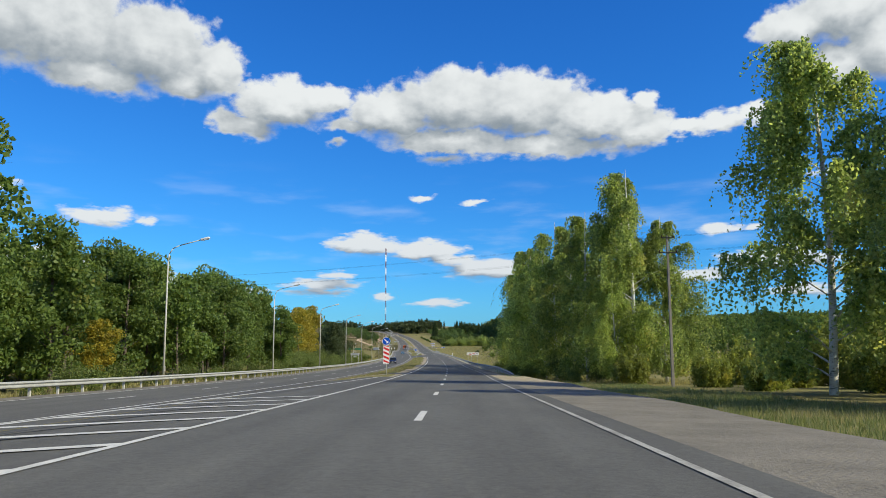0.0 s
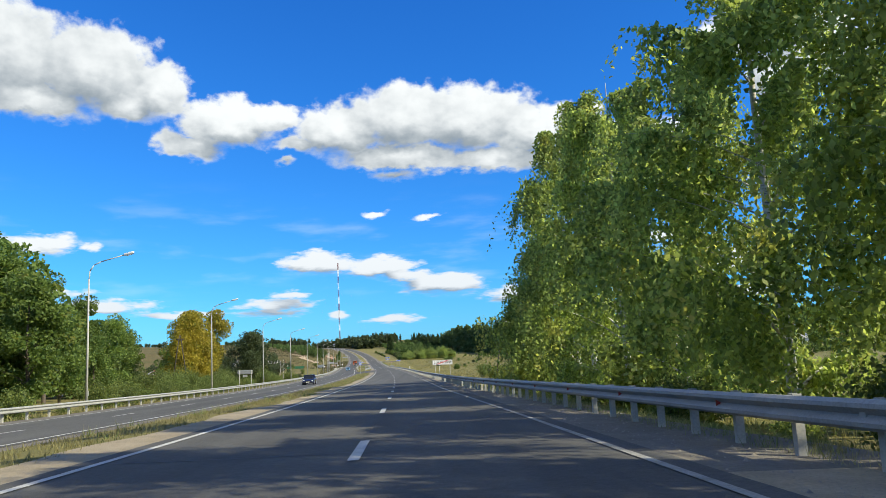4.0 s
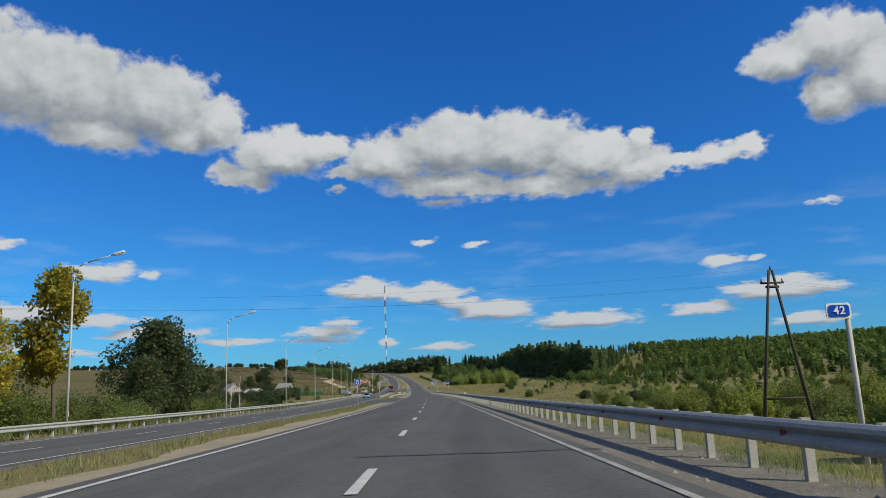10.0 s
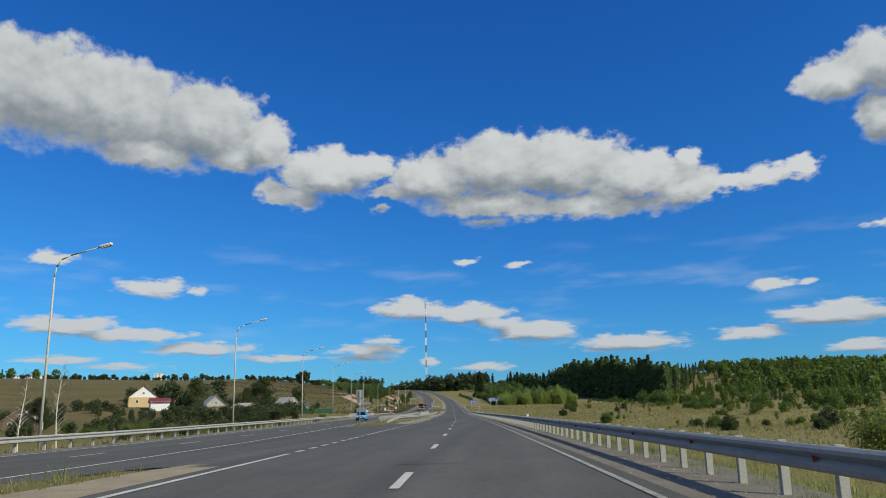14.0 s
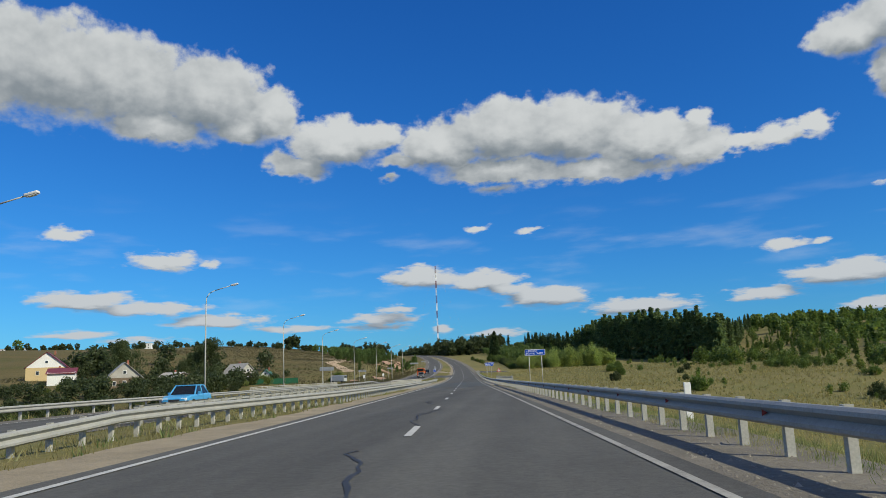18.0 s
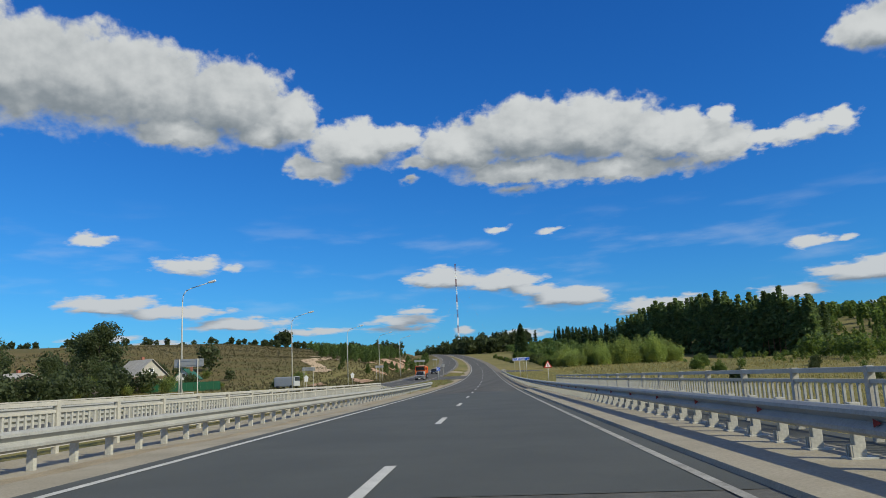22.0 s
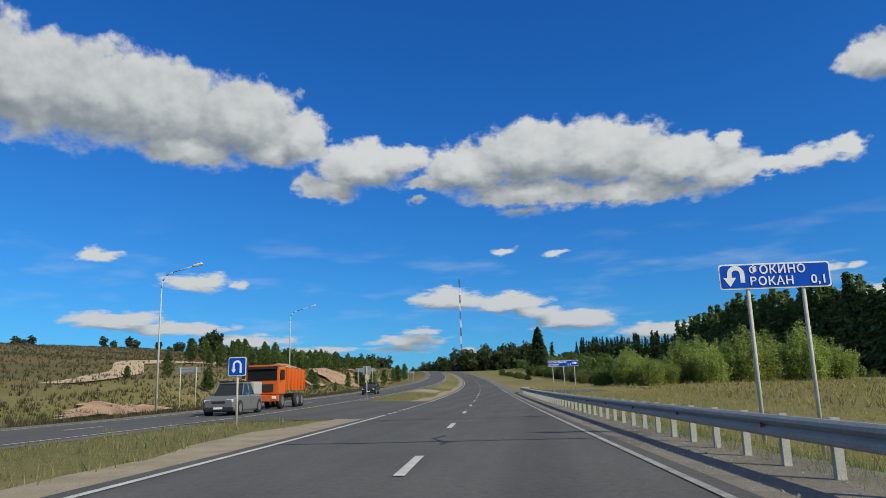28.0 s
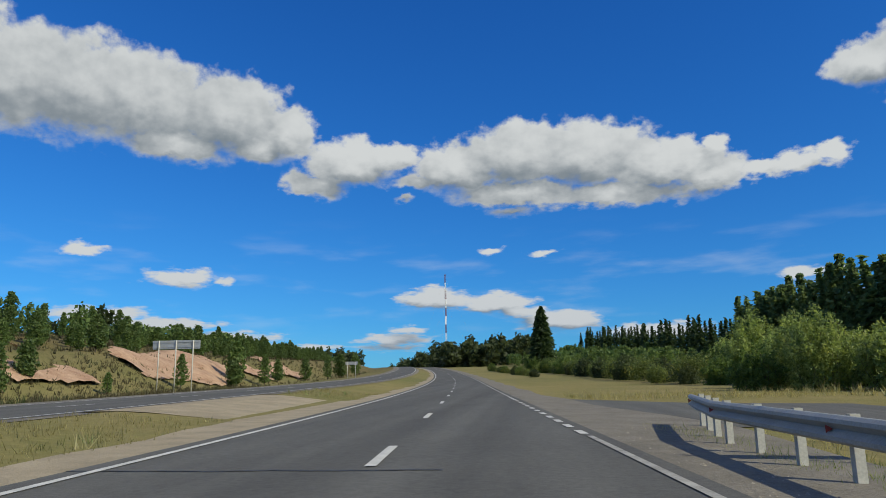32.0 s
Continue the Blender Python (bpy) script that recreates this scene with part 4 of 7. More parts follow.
def birch(seed, h=18.0, reach=3.6, leaves=9000, size=0.19, low=0.1, lean=0.0, leaf=None, hang=2.4):
    rng = np.random.default_rng(seed)
    wood, lines = limbs_of(rng, h, 34, low, reach, 0.75, lean, 0.011 * h)
    per = 24
    n = leaves // per
    pts = []
    for i in range(n):
        ln = lines[rng.integers(len(lines))]
        q = rng.uniform(0.25, 1.0)
        p = np.array([np.interp(q, np.linspace(0, 1, 5), ln[:, j]) for j in range(3)])
        out = np.array([p[0], p[1], 0])
        out /= np.linalg.norm(out) + 0.1
        side = rng.normal(size=3) * 0.5
        L_ = hang * rng.uniform(0.35, 1.1) * (0.5 + 0.5 * q)
        u = np.linspace(0, 1, per)[:, None]
        s = p + (out * 0.7 + side * [1, 1, 0.3]) * np.sqrt(u) * 0.9 - np.array([0, 0, 1]) * u**1.5 * L_ + rng.normal(size=(per, 3)) * 0.085
        pts.append(s)
    pts = np.concatenate(pts)
    pts = pts[pts[:, 2] > 0.7]
    return wood, quads(pts, size, rng, droop=0.9)


def broad(seed, h=14.0, reach=4.5, leaves=7000, size=0.24, low=0.12, lobes=46, lobe=0.3):
    rng = np.random.default_rng(seed)
    wood, lines = limbs_of(rng, h * 0.9, 26, low, reach * 0.95, 0.9, 0, 0.013 * h)
    cs, rs = [], []
    for i in range(lobes):
        ln = lines[rng.integers(len(lines))]
        cs.append(ln[rng.integers(2, 5)] + rng.normal(size=3) * 0.4)
        rs.append(rng.uniform(0.55, 1.25) * reach * lobe)
    cs, rs = np.array(cs), np.array(rs)
    pick = rng.integers(lobes, size=leaves)
    d = rng.normal(size=(leaves, 3))
    d /= np.linalg.norm(d, axis=1, keepdims=True)
    pts = cs[pick] + d * (rs[pick] * rng.uniform(0.45, 1.05, leaves) ** 0.5)[:, None] * [1, 1, 0.8]
    pts = pts[pts[:, 2] > 0.3]
    return wood, quads(pts, size, rng)


def bush(seed, h=2.5, reach=1.8, leaves=1800, size=0.16, stems=7):
    rng = np.random.default_rng(seed)
    pieces, cs = [], []
    for i in range(stems):
        a, r = rng.uniform(0, 6.28), reach * rng.uniform(0.15, 0.75)
        top = np.array([np.cos(a) * r, np.sin(a) * r, h * rng.uniform(0.6, 0.95)])
        pieces.append(tube([[0, 0, -0.2], top * [0.4, 0.4, 0.5], top], [0.04, 0.03, 0.01], 5))
        for q in (0.45, 0.7, 0.95):
            cs.append(top * [q, q, q] + rng.normal(size=3) * 0.2 * reach * [1, 1, 0.5])
    cs = np.array(cs)
    pick = rng.integers(len(cs), size=leaves)
    pts = cs[pick] + rng.normal(size=(leaves, 3)) * reach * [0.26, 0.26, 0.2 * h / reach * 0.8]
    pts[:, 2] = np.abs(pts[:, 2])
    return joined(pieces), quads(pts, size, rng)


def feathery(seed, h=5.0, reach=3.0, leaves=9000, size=0.16, shoots=90):
    """A willow shrub: many upright shoots, each with its own plume of narrow leaves."""
    rng = np.random.default_rng(seed)
    pieces, pts = [], []
    per = leaves // shoots
    for i in range(shoots):
        a, q = rng.uniform(0, 6.28), math.sqrt(rng.uniform(0, 1))
        foot = np.array([math.cos(a), math.sin(a), 0]) * reach * 0.55 * q
        top = foot * rng.uniform(1.3, 1.85) + [0, 0, h * (1.05 - 0.5 * q * q) * rng.uniform(0.62, 1.12)]
        mid = (foot + top) / 2 + rng.normal(size=3) * 0.12 * reach * [1, 1, 0.3]
        if i % 4 == 0:
            pieces.append(tube([foot - [0, 0, 0.2], mid, top], [0.04, 0.025, 0.008], 4))
        u = rng.uniform(0.08, 1.0, per)[:, None]
        line = (1 - u) ** 2 * foot + 2 * u * (1 - u) * mid + u * u * top
        pts.append(line + rng.normal(size=(per, 3)) * (0.13 * reach * (1.1 - 0.75 * u)) * [1, 1, 0.9])
    pts = np.concatenate(pts)
    pts[:, 2] = np.abs(pts[:, 2])
    return joined(pieces), quads(pts, size, rng, aspect=2.3, droop=-0.5)


def spruce(seed, h=16.0, reach=3.2, tiers=44, per=15, size=0.55, low=0.02, full=0.85):
    rng = np.random.default_rng(seed)
    wood = tube([[0, 0, -0.4], [0, 0, h * 0.5], [0, 0, h]], [0.016 * h, 0.009 * h, 0.01])
    pts, ax = [], []
    for i in range(tiers):
        t = low + (1 - low) * i / tiers
        r = reach * (1 - t) ** full * rng.uniform(0.85, 1.1) + 0.12
        for j in range(max(5, int(per * (1 - 0.55 * t)))):
            a = rng.uniform(0, 6.28)
            rr = r * rng.uniform(0.7, 1.12)
            for q in np.arange(0.25, 1.01, max(0.16, 0.3 / max(rr, 0.3))):
                pts.append((np.cos(a) * rr * q, np.sin(a) * rr * q, h * t - 0.28 * rr * q + 0.12 * rr * q * q + rng.normal() * 0.06))
                ax.append((np.cos(a), np.sin(a), -0.35))
    pts, ax = np.array(pts), np.array(ax)
    n = len(pts)
    a = ax + rng.normal(size=(n, 3)) * 0.35
    a /= np.linalg.norm(a, axis=1, keepdims=True)
    b = np.cross(a, rng.normal(size=(n, 3)) * 0.6 + [0, 0, 1])
    b /= np.linalg.norm(b, axis=1, keepdims=True)
    s = (size * rng.uniform(0.7, 1.3, n))[:, None]
    a, b = a * s * 0.75, b * s * 0.3
    v = np.stack([pts - a, pts + b - a * 0.2, pts + a, pts - b - a * 0.2], 1).reshape(-1, 3)
    return wood, (v, np.arange(n * 4).reshape(n, 4))


def pine(seed, h=9.0, reach=1.8, tiers=16, per=9, size=0.5, low=0.1):
    rng = np.random.default_rng(seed)
    wood = tube([[0, 0, -0.4], [0, 0, h * 0.5], [0, 0, h * 0.97]], [0.014 * h, 0.01 * h, 0.015])
    cs = []
    for i in range(tiers):
        t = low + (1 - low) * (i + 0.5) / tiers
        r = reach * (1 - t) ** 0.6 * min(1, 0.5 + 2.2 * (t - low))
        for j in range(per):
            a = rng.uniform(0, 6.28)
            q = rng.uniform(0.3, 1.05)
            cs.append((np.cos(a) * r * q, np.sin(a) * r * q, h * t + 0.25 * r * q + rng.normal() * 0.15))
    cs = np.array(cs)
    pts = np.repeat(cs, 7, 0) + rng.normal(size=(len(cs) * 7, 3)) * 0.2 * [1, 1, 0.8]
    return wood, quads(pts, size * 0.6, rng, aspect=2.2)


def scatter(protos, spots, smin=0.8, smax=1.2, seed=1):
    """Copies of the prototypes at (y, w[, size]) spots; the first ones are moved there themselves."""
    rng = random.Random(seed)
    used = set()
    for i, s in enumerate(spots):
        p = protos[i % len(protos)]
        y, w = s[0], s[1]
        k = (s[2] if len(s) > 2 else 1.0) * rng.uniform(smin, smax)
        m = stand(y, w, rng.uniform(0, 360)) @ Matrix.Diagonal((k, k, k * rng.uniform(0.92, 1.08), 1))
        if p.name not in used:
            used.add(p.name)
            p.matrix_basis = m
        else:
            c = copy_thing(p, Matrix())
            c.matrix_basis = m


def spread(n, y0, y1, w0, w1, seed, gap=2.0, keep=None):
    """Random spots that keep apart."""
    rng = random.Random(seed)
    out, tries = [], 0
    while len(out) < n and tries < n * 30:
        tries += 1
        y, w = rng.uniform(y0, y1), rng.uniform(w0, w1)
        if keep and not keep(y, w):
            continue
        if all((y - a) ** 2 + (w - b) ** 2 > gap * gap for a, b in out):
            out.append((y, w))
    return out


BIRCH = [tree_thing("birch_tree", "tall birch with white trunk and hanging green leaves", "tree", "roadside birches", *birch(s, h, r, n, 0.125, 0.04, hang=3.2), M_BIRCH_BARK, M_BIRCH_LEAF)
         for s, h, r, n in ((1, 18, 5.8, 46000), (2, 16.5, 5.5, 42000), (3, 14, 5.0, 35000), (4, 17.5, 5.6, 44000))]
scatter(BIRCH, [(37, 19.6, 1.08), (33, 24, 1.1), (26, 19.5, 0.95), (22, 22, 1.0), (67, 17.0, 1.05),
                (69, 20.5, 0.92), (63.5, 14.6, 0.62), (74, 14.2, 1.0), (72, 17, 0.9), (80, 13.8, 0.96), (85, 17.5, 1.0), (89, 13.2, 1.0), (95, 16, 1.0), (100, 13.2, 1.1), (109, 13.6, 1.15), (119, 13.8, 1.12), (128, 14.4, 1.2), (138, 15.4, 1.3), (143, 15, 1.1), (150, 18.5, 0.85)], 0.97, 1.04, 3)
_sparse = tree_thing("birch_tree", "sparse birch with thin drooping crown above lower bushes", "tree", "roadside birches", *birch(9, 13.0, 5.2, 9000, 0.15, 0.36, hang=3.0), M_BIRCH_BARK, M_BROAD_LEAF)
scatter([_sparse], [(173, 17.2, 1.0), (178, 20.5, 0.86)], 1, 1, 5)

SILVER = [tree_thing("willow_tree", "broad silvery-green bushy willow", "tree", "silver willows", *feathery(s, h, r, n, 0.17, 130), M_BARK, M_SILVER_LEAF)
          for s, h, r, n in ((34, 8.2, 4.6, 15000), (35, 7.2, 4.4, 13000), (36, 6.4, 4.0, 12000))]
scatter(SILVER, [(699 + 0.33 * (w - 27) + 3 * math.sin(w), w, 0.62 + 0.55 * float(sm(27, 52, w)) + 0.06 * math.sin(w * 0.7)) for w in np.arange(27, 70, 3.8)] + [(709 + 0.3 * (w - 27), w, 0.6 + 0.48 * float(sm(27, 50, w))) for w in np.arange(29, 66, 5)]
        + [(720, 33, 0.9), (731, 34, 0.85), (741, 36, 0.72), (752, 38, 0.7), (764, 42, 0.7), (170.5, 18.5, 0.85), (176, 21.5, 0.95), (166, 22, 0.85)], 0.95, 1.08, 11)

BROAD = [tree_thing("broadleaf_tree", "dense dark-green leafy tree at the edge of a wood", "tree", "left wood", *broad(s, h, r, n, 0.27), M_BARK, M_BROAD_LEAF)
         for s, h, r, n in ((11, 16, 5.4, 8000), (12, 14, 5.0, 7000), (13, 18, 5.2, 8500), (14, 12, 4.4, 6000))]
_edge = [(y, -32.5 - 6 * abs(math.sin(y * 0.11)) - 2 * math.sin(y * 0.7), 0.85 + 0.12 * math.sin(y * 0.31)) for y in np.arange(8, 162, 5.2)]
_back = [(y, -43 - 5 * math.sin(y * 0.2), 1.12 + 0.1 * math.sin(y * 0.37)) for y in np.arange(5, 172, 6.5)]
_back2 = [(y, -55 - 4 * math.sin(y * 0.3), 1.2) for y in np.arange(0, 200, 9)]
scatter(BROAD, _edge + _back + _back2, 0.9, 1.12, 7)
scatter(BROAD, [(258, -68, 1.3), (268, -70, 1.35), (238, -66, 1.15), (228, -60, 1.0), (276, -78, 1.2), (215, -72, 1.0), (200, -66, 1.0), (186, -60, 1.05), (286, -72, 1.1), (302, -66, 0.9)], 0.95, 1.1, 8)

YELLOW = [tree_thing("yellowing_tree", "tall poplar with yellowing autumn leaves", "tree", "yellowing trees", *broad(s, 17, r, n, 0.27, lo, 60), M_BARK, M_YELLOW_LEAF) for s, r, n, lo in ((21, 6.6, 12000, 0.1), (22, 5.2, 7000, 0.3))]
scatter(YELLOW, [(274, -53, 1.35), (300, -52, 1.42), (265, -51, 1.15), (289, -58, 0.9), (283, -54, 1.0), (62, -29.5, 0.42), (41, -29.8, 0.4)], 0.97, 1.03, 9)
DARK = [tree_thing("willow_tree", "round dark olive-green willow", "tree", "willows", *broad(s, 12.5, 6.2, 12000, 0.26, 0.03, 80), M_BARK, M_DARK_LEAF) for s in (31, 32)]
scatter(DARK, [(320, -45, 1.38), (331, -47, 1.25), (311, -43, 0.85), (585.3, -81, 1.08), (583, -108, 0.95), (577, -76, 0.5), (600, -92, 0.7), (470, -112, 0.7), (573, -84, 0.5)], 0.97, 1.03, 10)

BUSH = [tree_thing("bush", "leafy green roadside bush", "bush", "bushes", *bush(s, h, r, n, 0.15), M_BARK, M_BUSH_LEAF) for s, h, r, n in ((41, 2.6, 2.0, 2600), (42, 3.4, 2.3, 3200), (43, 2.0, 1.9, 2200), (44, 4.4, 2.6, 4000))]
WILLOW = [tree_thing("willow_bush", "dense grey-green willow shrub in the meadow", "bush", "willow shrubs", *feathery(s, h, r, n, 0.17, 70), M_BARK, leaf_) for s, h, r, n, leaf_ in
          ((46, 4.6, 3.0, 6500, M_YOUNG_LEAF), (47, 3.6, 2.6, 5200, M_DARK_LEAF))]
YBUSH = [tree_thing("yellowing_bush", "dense shrub turning yellow in the hollow", "bush", "yellowing shrubs", *feathery(s, h, 2.9, 8000, 0.15, 80), M_BARK, M_YBUSH_LEAF) for s, h in ((48, 4.8), (49, 4.2))]
# below the birches, the hollow with yellow shrubs, the water meadow
_under = [(y, 10.2 + 1.4 * math.sin(y), 0.42) for y in np.arange(62, 146, 4.6)] + [(y, 13 + 2.0 * math.sin(y * 1.7), 0.62) for y in np.arange(60, 148, 5.3)]
_yel = [(58, 22, 0.75), (52, 24, 0.8), (62, 25, 0.8), (47, 27, 0.85), (56, 29, 0.9), (66, 30, 0.95), (50, 33, 0.95), (60, 35, 1.0), (70, 37, 1.0), (54, 40, 1.05), (45, 37, 1.0), (64, 43, 1.1), (74, 45, 1.1), (56, 48, 1.15),
        (40, 24, 0.75), (35, 28, 0.85), (42, 32, 0.9), (80, 40, 1.1), (84, 48, 1.2), (48, 21, 0.6), (44, 19, 0.5), (54, 19.5, 0.55)]
scatter(YBUSH, _yel, 0.85, 1.15, 18)
_tb = [(168, 14, 1.0), (171, 15, 1.1), (178, 16, 0.9), (25, 19, 0.8), (21, 23, 1.0)]
_meadow = spread(150, 190, 345, 18, 82, 51, 3.4, lambda y, w: w > 24 + (y - 190) * 0.05 and (y > 205 or w > 27))
scatter(BUSH + YBUSH[:1], _under + _tb + [(a, b, 0.74) for a, b in _meadow], 0.75, 1.25, 12)
_lb = [(y, -27.5 - 1.2 * math.sin(y * 1.3), 0.6) for y in np.arange(-10, 230, 5.7)] + [(a, b, 0.8) for a, b in spread(46, 180, 330, -44, -29, 53, 3.2)]
_lb += [(a, b, 1.25) for a, b in spread(44, 225, 350, -68, -43, 56, 3.6)]
scatter(BUSH, _lb, 0.7, 1.2, 13)
_mm = spread(22, 345, 640, 34, 84, 54, 9, lambda y, w: w > 40 or y < 420) + [(506, 45.5), (402, 58), (344, 44), (408, 46), (641, 58), (352, 52), (360, 60), (372, 50), (350, 40), (338, 36)]
scatter(WILLOW, [(a, b, 0.8 if a < 420 else 0.62) for a, b in _mm], 0.6, 1.25, 14)
_end = [(y, 20 + 0.11 * (y - 680) + 2.5 * math.sin(y), 0.6) for y in np.arange(704, 850, 5)] + [(y, 29 + 3 * math.sin(y * 1.9), 0.85) for y in np.arange(725, 880, 5)] + [(y, 17, 0.5) for y in np.arange(800, 900, 9)]
scatter(WILLOW + BUSH[:2], _end, 0.8, 1.2, 15)
_vil = spread(80, 380, 620, -120, -30, 55, 4.5, lambda y, w: w < -34 or y < 440) + [(y, -66 - 6 * math.sin(y), ) for y in np.arange(540, 585, 3)]
scatter(BUSH[:3] + WILLOW[1:], [(a, b, 0.85) for a, b in _vil], 0.5, 1.1, 16)

# the lone spruce and the young pines on the cutting
_hero = tree_thing("spruce_tree", "tall dark conical spruce beside the road", "tree", "", *spruce(61, 20.8, 5.6, 66, 44, 0.85, 0.02, 0.68), M_BARK, M_SPRUCE)
_hero.matrix_basis = stand(879, 31.0)
PINE = [tree_thing("pine_tree", "young bushy green pine", "tree", "young pines", *pine(s, h, r, 18, 11), M_BARK, M_PINE) for s, h, r in ((71, 7.5, 2.5), (72, 9.0, 2.6), (73, 6.0, 2.3))]
_top = [(y, -42 - 3.5 * math.sin(y * 0.9) - 5 * abs(math.sin(y * 0.33)), 0.42 + 0.1 * math.sin(y * 0.21)) for y in np.arange(692, 900, 2.2)] + [(y, -54 - 5 * math.sin(y * 0.7), 0.55) for y in np.arange(700, 1000, 2.8)]
_slope = [(647, -33, 0.5), (672, -31, 0.55), (690, -29.5, 0.5), (697, -32, 0.65), (703, -28.5, 0.4), (720, -29, 0.55), (735, -28, 0.75), (742, -30, 0.85), (748, -27.5, 0.6), (762, -29, 0.75), (780, -28, 0.9), (800, -27, 0.8), (820, -27, 1.0), (845, -26, 1.0), (655, -42, 0.55), (640, -40, 0.45)]
scatter(PINE, _top + [(y, w, k * 0.75) for y, w, k in _slope], 0.75, 1.25, 17)


def woods(name, label, spots, kinds, seed, leaf, vary=0.22):
    """Far trees, joined: (y, w, height) spots with low conifers, tall pines or round crowns."""
    rng = np.random.default_rng(seed)
    protos = []
    for kind in kinds:
        if kind == "spruce":
            v = spruce(rng.integers(999), 16.0, 3.2, 11, 7, 2.2)[1][0] / 16
        elif kind == "fine_spruce":
            v = spruce(rng.integers(999), 16.0, 3.1, 24, 9, 1.15)[1][0] / 16
        elif kind == "fine":
            cs = []
            for q in np.linspace(0.3, 0.985, 22):
                wide = 0.15 * min(1.0, 0.45 + 2.2 * (q - 0.3)) * max(0.06, 1 - ((q - 0.3) / 0.7) ** 1.5)
                for j in range(5):
                    a, r = rng.uniform(0, 6.28), wide * rng.uniform(0.45, 1.1)
                    for u in (0.4, 0.75, 1.0):
                        cs.append((np.cos(a) * r * u, np.sin(a) * r * u, q + 0.1 * r * u + rng.normal() * 0.004))
            c = np.repeat(np.array(cs), 3, 0)
            c = c + rng.normal(size=c.shape) * [0.014, 0.014, 0.006]
            v = quads(c, 0.03, rng, 0.4)[0]
        elif kind == "fine_round":
            c = rng.normal(size=(420, 3))
            c /= np.linalg.norm(c, axis=1, keepdims=True)
            c = c * (rng.uniform(0.4, 1.0, (420, 1)) + 0.12 * np.sin(c[:, :1] * 9 + c[:, 2:] * 7)) * [0.4, 0.4, 0.46] + [0, 0, 0.5]
            v = quads(c, 0.075, rng)[0]
        elif kind == "pine":
            c = np.concatenate([rng.normal(size=(95, 3)) * [0.105, 0.105, 0.13] + [0, 0, 0.72], rng.normal(size=(30, 3)) * [0.08, 0.08, 0.08] + [0, 0, 0.42], rng.normal(size=(25, 3)) * [0.04, 0.04, 0.06] + [0, 0, 0.92]])
            v = quads(c, 0.085, rng)[0]
        else:
            c = rng.normal(size=(150, 3))
            c /= np.linalg.norm(c, axis=1, keepdims=True)
            c = c * rng.uniform(0.5, 1.0, (150, 1)) * [0.34, 0.34, 0.42] + [0, 0, 0.52]
            v = quads(c, 0.13, rng)[0]
        protos.append(v)
    out = []
    for i, (y, w, h) in enumerate(spots):
        v = protos[rng.integers(len(protos))]
        a = rng.uniform(0, 6.28)
        k = h * rng.uniform(1 - vary, 1 + vary)
        c, s = np.cos(a) * k, np.sin(a) * k
        p = np.stack([v[:, 0] * c - v[:, 1] * s, v[:, 0] * s + v[:, 1] * c, v[:, 2] * k], 1)
        p += [float(rx(y)) + w, y, float(land(y, w)) - 0.3]
        out.append(p)
    v = np.concatenate(out)
    ob = new(name, raw_mesh(name, v, np.arange(len(v)).reshape(-1, 4), leaf))
    return tagged(ob, label, "woods", "", "stuff")


def stand_of(n, y0, y1, w0, w1, h, seed, keep=None):
    rng = np.random.default_rng(seed)
    ys, ws = rng.uniform(y0, y1, n), rng.uniform(w0, w1, n)
    return [(a, b, h) for a, b in zip(ys, ws) if keep is None or keep(a, b)]


def in_pines(y, w):
    return y > 858 - (w - 83) * 2.1 and w < 141 + (y - 750) * 0.5 and float(rx(y)) + w > 32 + 0.29 * (y - 858)


def pine_height(y, w):
    """The forest's top line is even: tall trees in front, lower ones on the rise behind."""
    top = float(np.interp(w, (83, 92, 105, 122, 138), (19.5, 23.5, 26, 24, 18))) + 1.2 * math.sin(w * 0.4)
    return max(10.0, min(27.0, top - float(land(y, w))))


_front = [(858 - 2.1 * k, 83 + k, 18) for k in np.arange(0, 52, 1.2)] + [(864 - 2.1 * k, 85 + k, 18) for k in np.arange(0, 54, 1.5)] + [(750 + k, 134 + 0.5 * k, 17) for k in range(0, 150, 4)]
woods("pine_forest", "dense dark pine forest on a rise", [(y, w, pine_height(y, w)) for y, w, h in _front], ("fine", "fine_spruce", "fine", "fine_spruce"), 80, M_PINEWOOD, 0.12)
woods("pine_forest", "dark pine forest standing behind its front trees", [(y, w, pine_height(y, w)) for y, w, h in stand_of(620, 745, 980, 84, 260, 19, 81, in_pines)], ("fine", "fine", "fine"), 81, M_PINEWOOD, 0.14)
_tr = []
for y_, w_, h_ in _front:
    z_ = float(land(y_, w_))
    _tr.append(tube([[float(rx(y_)) + w_, y_, z_ - 0.5], [float(rx(y_)) + w_ + 0.2, y_, z_ + 0.8 * pine_height(y_, w_)]], [0.2, 0.1], 5))
_tv, _tf = joined(_tr)
tagged(new("pine_trunks", raw_mesh("pine_trunks", _tv, _tf, M_PINEBARK, True)), "bare reddish trunks at the pine forest's edge", "tree trunks", "", "stuff")
woods("spruce_row", "row of dark pointed spruces", [(1038 - 152 * k, 84 + 5 * k + 2 * math.sin(k * 40), 13 + 2.5 * k) for k in np.linspace(0, 1, 38)] + [(1044 - 150 * k, 92 + 5 * k, 11 + 2 * k) for k in np.linspace(0, 1, 40)], ("fine_spruce",), 82, M_SPRUCE, 0.12)
woods("spruce_thicket", "young spruces and pines below the tall row", stand_of(260, 840, 1040, 40, 84, 6, 93), ("spruce", "pine", "round"), 93, M_PINE)
def forest_edge(y):
    return 122 + 10 * math.sin(y / 23) + 6 * math.sin(y / 7) + 0.55 * max(0, 600 - y) + 0.25 * max(0, y - 690)


